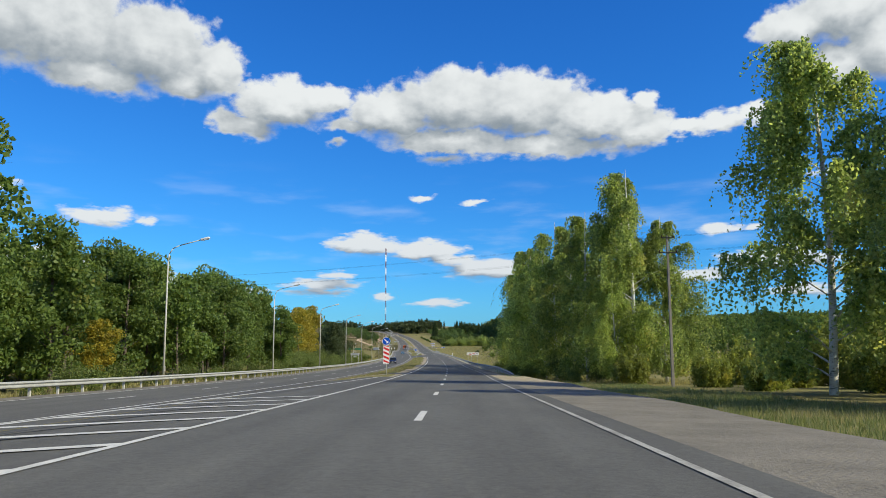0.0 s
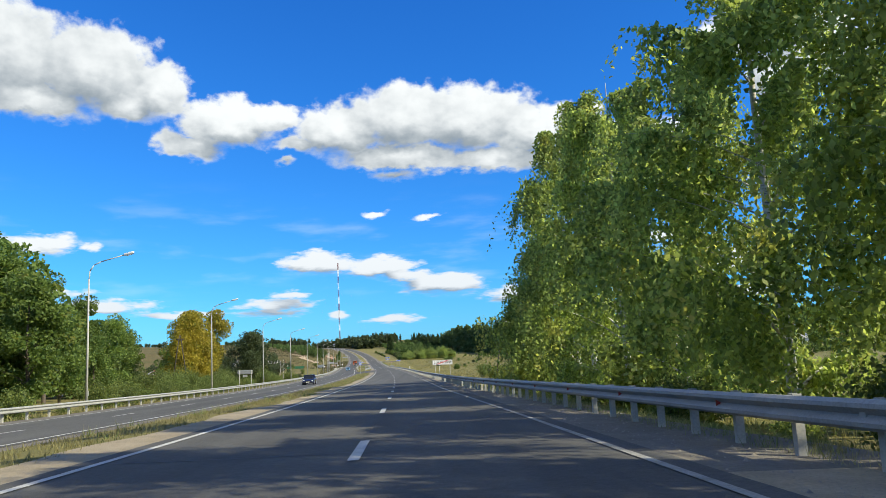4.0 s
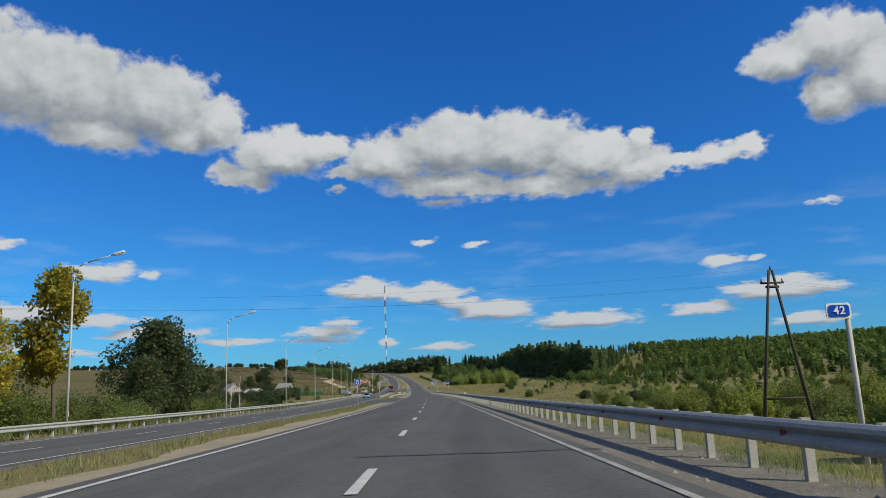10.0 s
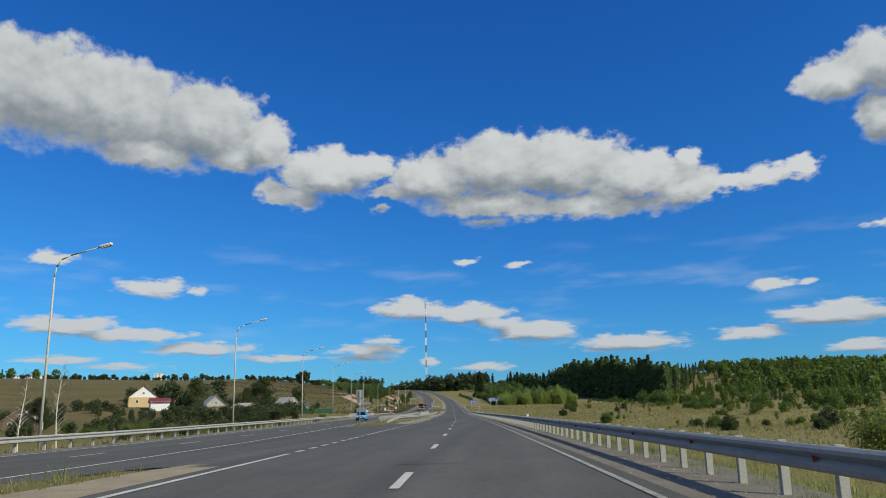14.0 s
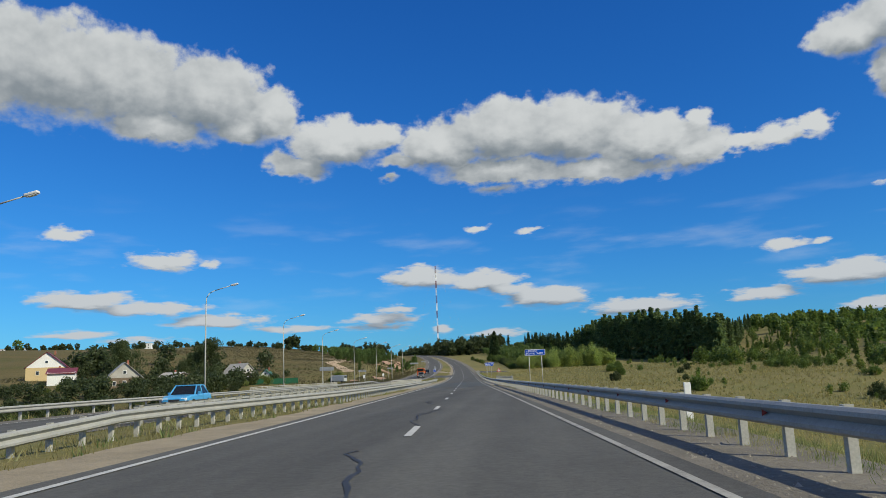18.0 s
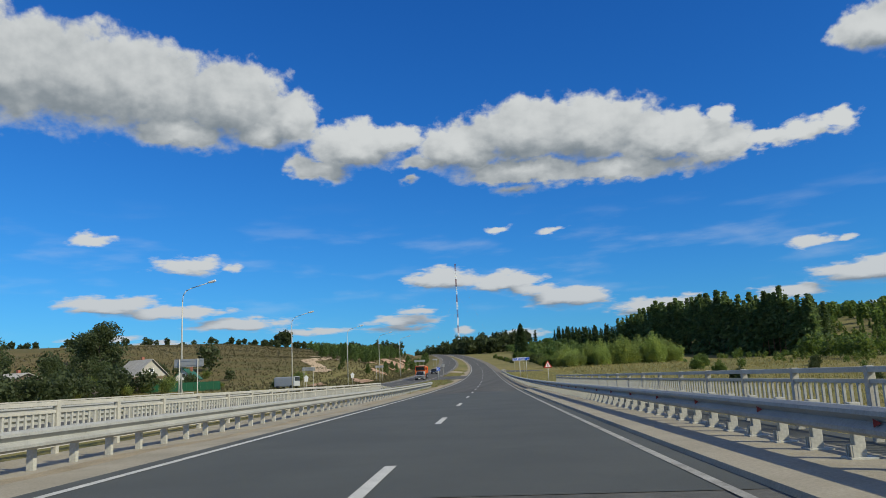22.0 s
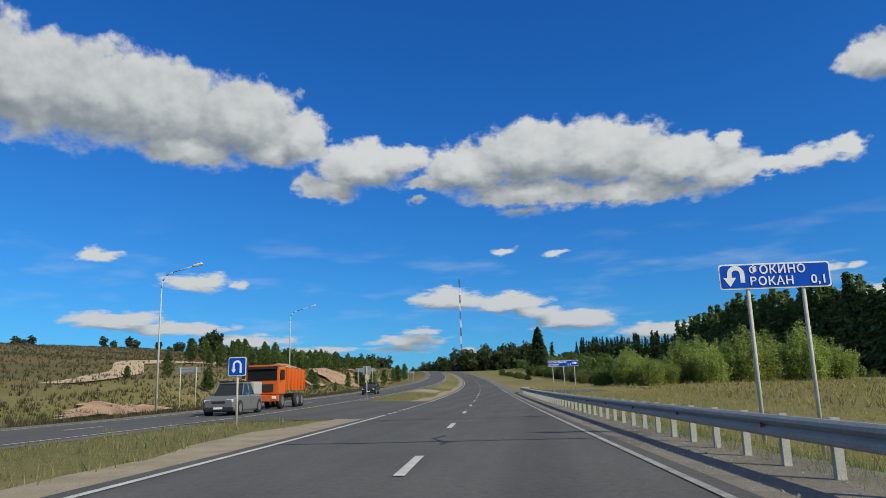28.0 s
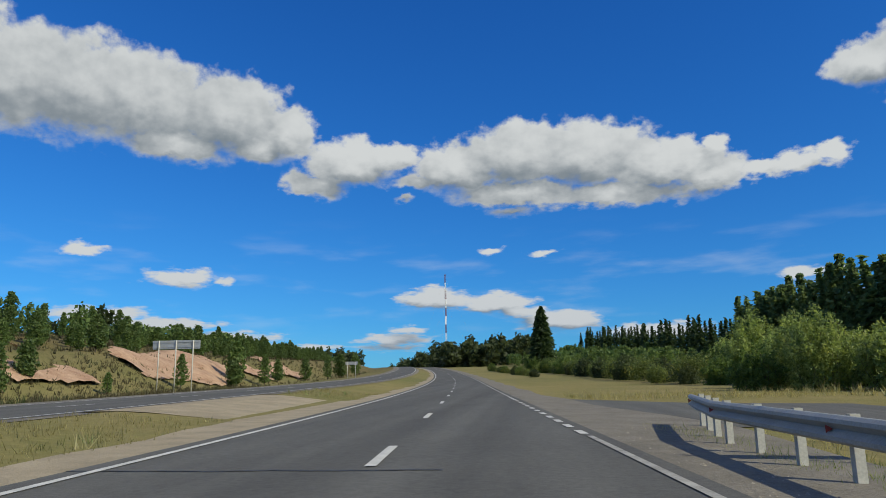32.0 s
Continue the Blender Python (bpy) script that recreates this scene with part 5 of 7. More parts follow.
_young = stand_of(5600, 330, 1300, 82, 560, 9, 83, lambda y, w: w > forest_edge(y) and not in_pines(y, w))
woods("young_forest_edge", "young pines, birches and spruces at the forest's edge", [(a, b, 6.5) for a, b, h in _young if b < forest_edge(a) + 50 and a < 900], ("fine_spruce", "fine_round", "fine", "fine_spruce"), 83, M_YOUNG_LEAF, 0.3)
woods("young_forest", "young green mixed forest covering the hillside", [q for q in _young if q[1] >= forest_edge(q[0]) + 50 or q[0] >= 900], ("pine", "spruce", "spruce", "round"), 84, M_YOUNG_LEAF, 0.3)
woods("meadow_shrubs", "scattered low shrubs and saplings in the meadow", stand_of(60, 560, 800, 60, 135, 2.0, 95, lambda y, w: not in_pines(y, w)) + stand_of(22, 400, 560, 50, 84, 1.6, 96), ("fine_round", "pine"), 95, M_YOUNG_LEAF, 0.5)
woods("meadow_edge_trees", "leafy trees where the forest meets the meadow", [(y, 112 + 0.5 * max(0, 600 - y) + 8 * math.sin(y / 11) + 6 * math.sin(y / 3.1), 5.5 + 2.5 * math.sin(y / 17)) for y in np.arange(400, 740, 4.5)] + stand_of(40, 430, 740, 90, 135, 3.6, 99), ("fine_round",), 94, M_YOUNG_LEAF, 0.2)
woods("hill_forest", "distant green forest along the ridge", stand_of(2200, 100, 1900, 560, 1300, 11, 84), ("pine", "spruce", "round"), 84, M_PINE)
woods("far_wood", "dark wood on the rise ahead", stand_of(420, 1040, 1560, 14, 75, 14, 85) + stand_of(260, 1200, 1700, -90, -30, 14, 86), ("round", "pine", "spruce"), 85, M_DARK_LEAF)
woods("ridge_trees", "trees and shrubs along the top of the bare hill", stand_of(200, 800, 1150, -420, -95, 5, 87, lambda y, w: y > 830 + 0.25 * (w + 100)) + [(865, -111, 12.5), (871, -116, 9), (840, -190, 6), (845, -205, 7)], ("round",), 87, M_DARK_LEAF)
woods("cutting_wood", "mixed wood behind the clay cutting", stand_of(430, 720, 1270, -105, -50, 4.6, 88, lambda y, w: w > -62 - (y - 720) * 0.25), ("pine", "round", "pine"), 88, M_PINE)
woods("village_far", "distant trees round the village", stand_of(300, 250, 900, -620, -330, 9, 89), ("round", "spruce"), 89, M_BROAD_LEAF)
woods("village_gardens", "garden trees and hedges between the village houses", stand_of(90, 500, 620, -150, -62, 4, 97, lambda y, w: abs(y - 576) + abs(w + 129) > 14) + [(y, -63 - 3 * math.sin(y), 4.5) for y in np.arange(520, 572, 2.6)] + stand_of(150, 455, 560, -104, -58, 3.4, 99) + stand_of(14, 590, 640, -150, -70, 8, 98), ("fine_round",), 97, M_DARK_LEAF, 0.4)
woods("left_far_wood", "dark wood behind the verge trees", stand_of(260, -40, 260, -130, -62, 15, 90), ("round", "spruce", "round"), 90, M_BROAD_LEAF)
woods("meadow_edge_shrubs", "shrubs and saplings at the meadow's edge", stand_of(120, 330, 735, 78, 165, 2.8, 91, lambda y, w: w > 80 + 12 * math.sin(y / 40)), ("round", "pine"), 91, M_BUSH_LEAF)
woods("right_far_hollow", "green trees in the hollow beyond the yard", stand_of(500, -20, 330, 60, 330, 8, 92, lambda y, w: w > 60 + 0.9 * max(0, y - 130)), ("round", "spruce", "round"), 92, M_BUSH_LEAF)


def grass(name, label, area, n, seed, tall, mat, wide=0.025, blades=6, where=None):
    rng = np.random.default_rng(seed)
    y0, y1, w0, w1 = area
    ys, ws = rng.uniform(y0, y1, n), rng.uniform(w0, w1, n)
    if where is not None:
        k = where(ys, ws)
        ys, ws = ys[k], ws[k]
    n = len(ys)
    base = np.stack([rx(ys) + ws, ys, land(ys, ws) - 0.02], 1)
    base = np.repeat(base, blades, 0) + np.concatenate([rng.normal(size=(n * blades, 2)) * 0.1, np.zeros((n * blades, 1))], 1)
    m = len(base)
    h = tall * rng.uniform(0.45, 1.3, m) * np.repeat(rng.uniform(0.6, 1.3, n), blades)
    tip = base + np.stack([rng.normal(size=m) * 0.35 * h, rng.normal(size=m) * 0.35 * h, h], 1)
    a = rng.uniform(0, 6.28, m)
    side = np.stack([np.cos(a), np.sin(a), 0 * a], 1) * wide
    v = np.stack([base - side, base + side, tip], 1).reshape(-1, 3)
    ob = new(name, raw_mesh(name, v, np.arange(m * 3).reshape(m, 3), mat))
    return tagged(ob, label, "grass", "", "stuff")


def in_median(y, w):
    ok = (w < left_edge(y) - verge_width(y) + 0.15) & (w > left_mid(y) + 4.6)
    return ok & ~((y > 296) & (y < 354)) & ~((y > 592) & (y < 627)) & ~((y > 667) & (y < 687)) & (y > 63 + (w + 9) * 0) & ~((y > 440) & (y < 503))


grass("median_grass", "dry yellow-green grass on the median", (60, 700, -14, -5), 22000, 101, 0.17, M_DRYGRASS, 0.011, 7, in_median)
grass("median_weeds", "green weeds scattered on the median", (60, 700, -14, -5), 1300, 102, 0.3, M_GRASS, 0.02, 8, in_median)
grass("verge_grass", "green grass behind the guard rail", (60, 680, 5.35, 8.5), 36000, 103, 0.13, M_GRASS, 0.006, 8, lambda y, w: ~((y > 440) & (y < 503)) & ~((y > 664) & (y < 690)))
grass("verge_weeds", "tufts of green weeds round the rail posts", (66, 660, 5.45, 6.6), 4200, 110, 0.2, M_GRASS, 0.007, 12, lambda y, w: ~((y > 440) & (y < 503)) & (np.sin(y / 5.3) + np.sin(y / 1.9) > 0.1))


def gravel_stones(n, seed):
    """Loose stones lying on the gravel shoulder."""
    rng = np.random.default_rng(seed)
    ys, q = rng.uniform(62, 664, n), rng.uniform(0, 1, n)
    ok = (ys < 444) | (ys > 500)
    ys, q = ys[ok], q[ok]
    n = len(ys)
    ws = 4.0 + 1.5 * q ** 0.8
    c = np.stack([rx(ys) + ws, ys, rz(ys) - 0.012 - 0.058 * (ws - 3.95) / 1.65], 1)
    r = rng.gamma(2.0, 0.007, n) + 0.006
    base = np.array([(1, 0, -0.2), (0, 1, -0.2), (-1, 0, -0.2), (0, -1, -0.2), (0.1, 0.1, 0.75)])
    v = base[None] * rng.uniform(0.6, 1.4, (n, 5, 3)) * r[:, None, None]
    a = rng.uniform(0, 6.28, n)[:, None]
    x, y = v[..., 0] * np.cos(a) - v[..., 1] * np.sin(a), v[..., 0] * np.sin(a) + v[..., 1] * np.cos(a)
    v = np.stack([x, y, v[..., 2]], -1) + c[:, None]
    f = (np.array([(0, 1, 4), (1, 2, 4), (2, 3, 4), (3, 0, 4)])[None] + 5 * np.arange(n)[:, None, None]).reshape(-1, 3)
    tagged(new("gravel_stones", raw_mesh("gravel_stones", v.reshape(-1, 3), f, M_STONES)), "loose pale stones on the gravel shoulder", "gravel", "", "stuff")


gravel_stones(22000, 111)
grass("yard_grass", "green grass between gravel and birches", (-10, 66, 7.4, 15), 9000, 107, 0.26, M_GRASS, 0.012, 7)
grass("bank_grass", "tall dry grass on the bank", (60, 700, 8, 26), 24000, 104, 0.42, M_DRYGRASS, 0.014, 7, lambda y, w: ~((y > 664) & (y < 690)))
grass("left_grass", "brown grass at the foot of the hill", (480, 720, -36, -20), 7000, 109, 0.4, M_HILLGRASS, 0.03, 6, lambda y, w: w < left_mid(y) - 5.6)
grass("left_grass", "dry grass beyond the far carriageway", (-20, 480, -34, -20), 12000, 105, 0.4, M_DRYGRASS, 0.03, 6, lambda y, w: w < left_mid(y) - 5.6)
grass("meadow_grass", "tall dry grass of the water meadow", (180, 700, 24, 110), 16000, 106, 0.6, M_DRYGRASS, 0.06, 6)
grass("hill_grass", "brown dry grass on the bare hill", (560, 900, -150, -26), 14000, 108, 0.5, M_HILLGRASS, 0.06, 6)


# ---- signs ----
M_WHITE = paint("sign_white", (0.84, 0.84, 0.82), 0.45)
M_BLUE = surface("sign_blue", (0.003, 0.07, 0.47), (0.004, 0.08, 0.52), 4, 50, 0.45, 0.0, 0.02, spec=0.1)
M_RED = paint("sign_red", (0.62, 0.03, 0.025), 0.4)
M_BLACK = paint("sign_black", (0.02, 0.02, 0.02), 0.5)
M_SIGNBACK = surface("bare_aluminium", (0.36, 0.37, 0.37), (0.46, 0.47, 0.47), 2, 30, 0.5, 0.5, 0.03)


def words(text, size, x, z, mat, parent, align="LEFT", y=-0.034):
    """Raised letters on a board that faces -y."""
    cu = bpy.data.curves.new("letters", "FONT")
    cu.body, cu.size, cu.align_x, cu.align_y, cu.extrude = text, size, align, "CENTER", 0.002
    cu.space_character, cu.offset = 1.1, size * 0.018
    tmp = bpy.data.objects.new("letters", cu)
    scene.collection.objects.link(tmp)
    me = bpy.data.meshes.new_from_object(tmp.evaluated_get(bpy.context.evaluated_depsgraph_get()))
    bpy.data.objects.remove(tmp)
    bpy.data.curves.remove(cu)
    me.materials.clear()
    me.materials.append(mat)
    me.name = "lettering"
    ob = new("lettering", me)
    ob.parent = parent
    ob.matrix_basis = pose(x, y, z, 90, 0, 0)
    return ob


def plate(name, w, h, mat, parent, z, y=0.0, x=0.0, r=0.06, t=0.012, label=""):
    """A flat plate with rounded corners, facing -y, its middle at height z."""
    bm = bmesh.new()
    pts = []
    for cx, cz, a0 in ((w / 2 - r, h / 2 - r, 0), (-w / 2 + r, h / 2 - r, 90), (-w / 2 + r, -h / 2 + r, 180), (w / 2 - r, -h / 2 + r, 270)):
        for k in range(4):
            a = radians(a0 + 30 * k)
            pts.append((x + cx + r * math.cos(a), z + cz + r * math.sin(a)))
    f = bm.faces.new([bm.verts.new((px, y, pz)) for px, pz in pts])
    e = bmesh.ops.extrude_face_region(bm, geom=[f])
    bmesh.ops.translate(bm, vec=(0, t, 0), verts=[v for v in e["geom"] if isinstance(v, bmesh.types.BMVert)])
    bmesh.ops.recalc_face_normals(bm, faces=bm.faces)
    return part(name, bm, mat, parent, label)


def shape(name, pts, mat, parent, y=-0.03, t=0.004):
    """A flat figure of (x, z) corners, facing -y."""
    bm = bmesh.new()
    f = bm.faces.new([bm.verts.new((px, y, pz)) for px, pz in pts])
    e = bmesh.ops.extrude_face_region(bm, geom=[f])
    bmesh.ops.translate(bm, vec=(0, t, 0), verts=[v for v in e["geom"] if isinstance(v, bmesh.types.BMVert)])
    bmesh.ops.recalc_face_normals(bm, faces=bm.faces)
    return part(name, bm, mat, parent)


def board_sign(name, label, y, w, width, height, middle, posts, mat, border, group="signs"):
    """A board with a border on round posts; middle: its height above the road. Gives the sign, with its foot on the ground, and the board's own height."""
    t = thing(name, label, "road sign", group)
    g = float(land(y, w))
    up = float(rz(y)) + middle - g
    t.matrix_basis = pose(float(rx(y)) + w, y, g, 0, 0, math.degrees(heading(y)))
    plate("back_panel", width, height, M_SIGNBACK, t, up, 0.0)
    plate("border", width, height, border, t, up, -0.012, r=0.06)
    plate("face", width - 0.07, height - 0.07, mat, t, up, -0.024, r=0.05)
    for px in posts:
        rodded("post", M_ZINC_DULL, t, (px, 0.05, -0.4), (px, 0.05, up + height / 2 - 0.05), 0.045, seg=10)
        for pz in (-0.3, 0.3):
            boxed("clamp", M_ZINC_DULL, t, px, 0.045, up + pz * height, 0.14, 0.1, 0.04)
    return t, up


# end-of-town board
s_, u_ = board_sign("town_sign", "white end-of-town sign struck through in red", 195.1, 7.85, 3.2, 0.74, 2.1, (-1.2, 1.2), M_WHITE, M_WHITE)
for nm, pts in (("frame_line", [(-1.52, u_ + 0.31), (1.52, u_ + 0.31), (1.52, u_ + 0.285), (-1.52, u_ + 0.285)]), ("frame_line", [(-1.52, u_ - 0.285), (1.52, u_ - 0.285), (1.52, u_ - 0.31), (-1.52, u_ - 0.31)]),
                ("frame_line", [(-1.545, u_ - 0.29), (-1.52, u_ - 0.29), (-1.52, u_ + 0.29), (-1.545, u_ + 0.29)]), ("frame_line", [(1.52, u_ - 0.29), (1.545, u_ - 0.29), (1.545, u_ + 0.29), (1.52, u_ + 0.29)])):
    shape(nm, pts, M_BLACK, s_)
words("СОВЕТСКИЙ", 0.42, 0, u_ - 0.03, M_BLACK, s_, "CENTER")
shape("red_stroke", [(-1.1, u_ - 0.28), (-0.72, u_ - 0.28), (1.0, u_ + 0.285), (0.68, u_ + 0.285)], M_RED, s_, -0.042)

# kilometre plate
s_, u_ = board_sign("kilometre_sign", "small blue kilometre plate on a single post", 210.8, 8.2, 0.44, 0.28, 2.27, (0.17,), M_BLUE, M_WHITE)
words("42", 0.2, 0, u_, M_WHITE, s_, "CENTER")

# river board
s_, u_ = board_sign("river_sign", "blue river-name sign on two steel posts", 435.4, 8.2, 2.05, 0.61, 3.32, (-0.62, 0.64), M_BLUE, M_WHITE)
words("р.РОНГА", 0.25, -0.91, u_ + 0.13, M_WHITE, s_)
words("РОНГО ЭНЕР", 0.25, -0.91, u_ - 0.13, M_WHITE, s_)

# warning triangle
t_ = thing("warning_sign", "red-bordered triangular side-road warning sign", "road sign", "signs")
_y, _w = 529.0, 8.4
_g = float(land(_y, _w))
t_.matrix_basis = pose(float(rx(_y)) + _w, _y, _g, 0, 0, math.degrees(heading(_y)))
_u = float(rz(_y)) + 1.75 - _g
rodded("post", M_ZINC_DULL, t_, (0, 0.05, -0.4), (0, 0.05, _u + 0.7), 0.04, seg=10)
shape("border", [(-0.47, _u), (0.47, _u), (0.03, _u + 0.8), (-0.03, _u + 0.8)], M_RED, t_, -0.01, 0.012)
shape("face", [(-0.33, _u + 0.08), (0.33, _u + 0.08), (0.0, _u + 0.66)], M_WHITE, t_, -0.016, 0.005)
shape("stem_mark", [(-0.04, _u + 0.1), (0.04, _u + 0.1), (0.04, _u + 0.48), (-0.04, _u + 0.48)], M_BLACK, t_, -0.021)
shape("branch_mark", [(0.04, _u + 0.24), (0.17, _u + 0.24), (0.17, _u + 0.29), (0.04, _u + 0.29)], M_BLACK, t_, -0.021)


def uturn_mark(parent, cx, cz, s, mat, ro=0.36, ri=0.2, head=0.12, tail=0.5, tip=0.22):
    """A hooked arrow of height s; head: how far its barbs stand out, tail and tip: where the stem ends and the head begins."""
    pts, n = [], 10
    ro, ri, head = ro * s, ri * s, head * s
    arc_z = cz + 0.12 * s
    pts += [(cx + ro, cz - tail * s), (cx + ro, arc_z)]
    pts += [(cx + ro * math.cos(math.pi * k / n), arc_z + ro * math.sin(math.pi * k / n)) for k in range(1, n + 1)]
    pts += [(cx - ro, cz - tip * s), (cx - ro - head, cz - tip * s), (cx - (ro + ri) / 2, cz - 0.5 * s), (cx - ri + head, cz - tip * s), (cx - ri, cz - tip * s), (cx - ri, arc_z)]
    pts += [(cx + ri * math.cos(math.pi - math.pi * k / n), arc_z + ri * math.sin(math.pi - math.pi * k / n)) for k in range(1, n + 1)]
    pts += [(cx + ri, cz - tail * s)]
    shape("turn_arrow", pts, mat, parent)


s_, u_ = board_sign("direction_sign", "blue direction sign with a hooked turn-back arrow", 578.3, 7.8, 2.45, 0.58, 3.45, (-0.6, 0.62), M_BLUE, M_WHITE)
uturn_mark(s_, -0.86, u_, 0.46, M_WHITE, 0.42, 0.2, 0.2, 0.3, 0.05)
words("ФОКИНО", 0.265, -0.57, u_ + 0.13, M_WHITE, s_)
words("ВОКАН", 0.265, -0.57, u_ - 0.13, M_WHITE, s_)
words("0,1", 0.27, 0.78, u_ - 0.12, M_WHITE, s_)

s_, u_ = board_sign("direction_sign", "long blue direction sign on three posts", 654.6, 10.7, 3.75, 0.72, 3.45, (-1.3, 0.05, 1.4), M_BLUE, M_WHITE)
words("ШУЛЫНДИНО", 0.3, -1.75, u_ + 0.16, M_WHITE, s_)
words("ШУЛИН", 0.3, -1.75, u_ - 0.16, M_WHITE, s_)
words("0.5", 0.3, 0.6, u_ - 0.16, M_WHITE, s_)
shape("arrow", [(1.1, u_ - 0.05), (1.45, u_ - 0.05), (1.45, u_ - 0.17), (1.75, u_ + 0.02), (1.45, u_ + 0.2), (1.45, u_ + 0.08), (1.1, u_ + 0.08)], M_WHITE, s_)

for _y, _w, _m in ((291.3, -8.6, 2.78), (589.9, -9.0, 2.3)):
    s_, u_ = board_sign("turning_sign", "square blue sign with a white turn-back arrow", _y, _w, 0.74, 0.76, _m, (0.0,), M_BLUE, M_WHITE)
    uturn_mark(s_, 0.0, u_, 0.52, M_WHITE)


def back_board(label, y, w, width, height, middle, posts, extra=False):
    """A sign for the other direction, of which the bare back shows."""
    t = thing("sign_back", label, "road sign", "signs seen from behind")
    g = float(land(y, w))
    up = float(rz(y)) + middle - g
    t.matrix_basis = pose(float(rx(y)) + w, y, g, 0, 0, math.degrees(heading(y)))
    plate("panel", width, height, M_SIGNBACK, t, up, 0.03)
    for k in (-1, 1):
        boxed("stiffener", M_SIGNBACK, t, 0, 0.0, up + k * height * 0.28, width * 0.94, 0.025, 0.05)
    for px in posts:
        rodded("post", M_ZINC_DULL, t, (px, -0.05, -0.4), (px, -0.05, up + height / 2), 0.045, seg=10)
    if extra:
        plate("lower_panel", 0.7, 0.35, M_SIGNBACK, t, up - height * 0.5 - 0.3, 0.03)
    return t


back_board("square bare-backed sign on a single post in the median", 354.4, -9.6, 0.78, 0.82, 3.05, (0.0,), True)
back_board("square bare-backed sign on a single post by the turning gap", 629, -10.2, 0.78, 0.8, 2.9, (0.0,), False)
back_board("bare back of a wide direction sign by the wood", 193.0, -23.2, 2.3, 0.6, 2.1, (-0.85, 0.95), True)
back_board("bare back of a direction sign below the hill", 626, -26.6, 2.2, 0.55, 3.4, (-0.75, 0.75))
back_board("bare back of a long direction sign on three posts", 702, -22.3, 3.9, 0.7, 4.2, (-1.4, 0.0, 1.4))
back_board("bare back of a blue-grey direction sign past the bridge", 506.5, -27.3, 2.9, 0.75, 3.7, (-0.9, 0.9))
back_board("bare back of a direction sign near the clay bank", 548, -26.0, 2.0, 0.55, 3.2, (-0.7, 0.7))
back_board("bare back of a far direction sign at the cutting's end", 790, -20.5, 2.4, 0.6, 3.4, (-0.8, 0.8))

# keep-right sign with a striped plate at the head of the median
t_ = thing("median_head_sign", "blue arrow disc over a red-and-white striped plate", "road sign", "signs")
_y, _w = 73.0, -6.0
_g = float(land(_y, _w))
_u = float(rz(_y)) - _g
t_.matrix_basis = pose(float(rx(_y)) + _w, _y, _g, 0, 0, math.degrees(heading(_y)))
rodded("post", M_ZINC_DULL, t_, (0, 0.06, -0.4), (0, 0.06, _u + 3.45), 0.045, seg=10)
plate("striped_plate", 0.62, 1.78, M_WHITE, t_, _u + 1.92, 0.0, r=0.03)
for k in range(5):
    z0 = _u + 1.0 + 0.42 * k
    shape("red_stripe", [(-0.28, min(z0 + 0.24, _u + 2.78)), (-0.28, min(z0 + 0.45, _u + 2.78)), (0.28, max(min(z0 + 0.19, _u + 2.78), _u + 1.06)), (0.28, max(z0 - 0.02, _u + 1.06))], M_RED, t_, -0.008)
bm = bmesh.new()
bmesh.ops.create_cone(bm, cap_ends=True, segments=32, radius1=0.4, radius2=0.4, depth=0.02, matrix=Matrix.Translation((0, 0.0, _u + 3.25)) @ pose(0, 0, 0, 90, 0, 0))
part("disc_rim", bm, M_WHITE, t_)
bm = bmesh.new()
bmesh.ops.create_cone(bm, cap_ends=True, segments=32, radius1=0.37, radius2=0.37, depth=0.02, matrix=Matrix.Translation((0, -0.008, _u + 3.25)) @ pose(0, 0, 0, 90, 0, 0))
part("disc", bm, M_BLUE, t_)
_c = _u + 3.25
shape("disc_arrow", [(-0.24, _c + 0.19), (-0.19, _c + 0.24), (0.1, _c - 0.04), (0.18, _c + 0.04), (0.22, _c - 0.22), (-0.04, _c - 0.18), (0.04, _c - 0.1)], M_WHITE, t_, -0.024)

# white markers by the bridge
for _y, _w in ((541, -24.6), (566, -22.6)):
    t_ = thing("bridge_marker", "small white arrow-shaped marker on a short post", "road sign", "bridge markers")
    t_.matrix_basis = stand(_y, _w)
    rodded("post", M_ZINC_DULL, t_, (0, 0.03, -0.3), (0, 0.03, 2.2), 0.035)
    plate("marker", 0.5, 0.5, M_WHITE, t_, 1.85, 0.0, r=0.02)
    shape("marker_tip", [(-0.42, 2.1), (0.42, 2.1), (0, 2.55)], M_WHITE, t_, 0.0, 0.012)


# ---- power line, mast ----
def pole_concrete(y, w, h, label):
    t = thing("utility_pole", label, "utility pole", "utility poles")
    t.matrix_basis = stand(y, w)
    bm = box(bmesh.new(), 0, 0, h / 2 - 0.3, 0.2, 0.24, h + 0.6, 0.02)
    for v in bm.verts:
        k = 1 - 0.35 * max(0, v.co.z) / h
        v.co.x *= k
        v.co.y *= k
    part("shaft", bm, M_WOODPOLE, t)
    for hz, hw in ((h - 0.15, 0.42), (h - 1.25, 0.62)):
        boxed("crossarm", M_BLACK, t, 0, -0.1, hz, hw * 2, 0.07, 0.07)
        for sx in (-hw, hw):
            rodded("insulator", paint("brown_glass", (0.05, 0.03, 0.02), 0.2), t, (sx, -0.1, hz), (sx, -0.1, hz + 0.2), 0.06, 0.035)
    return t


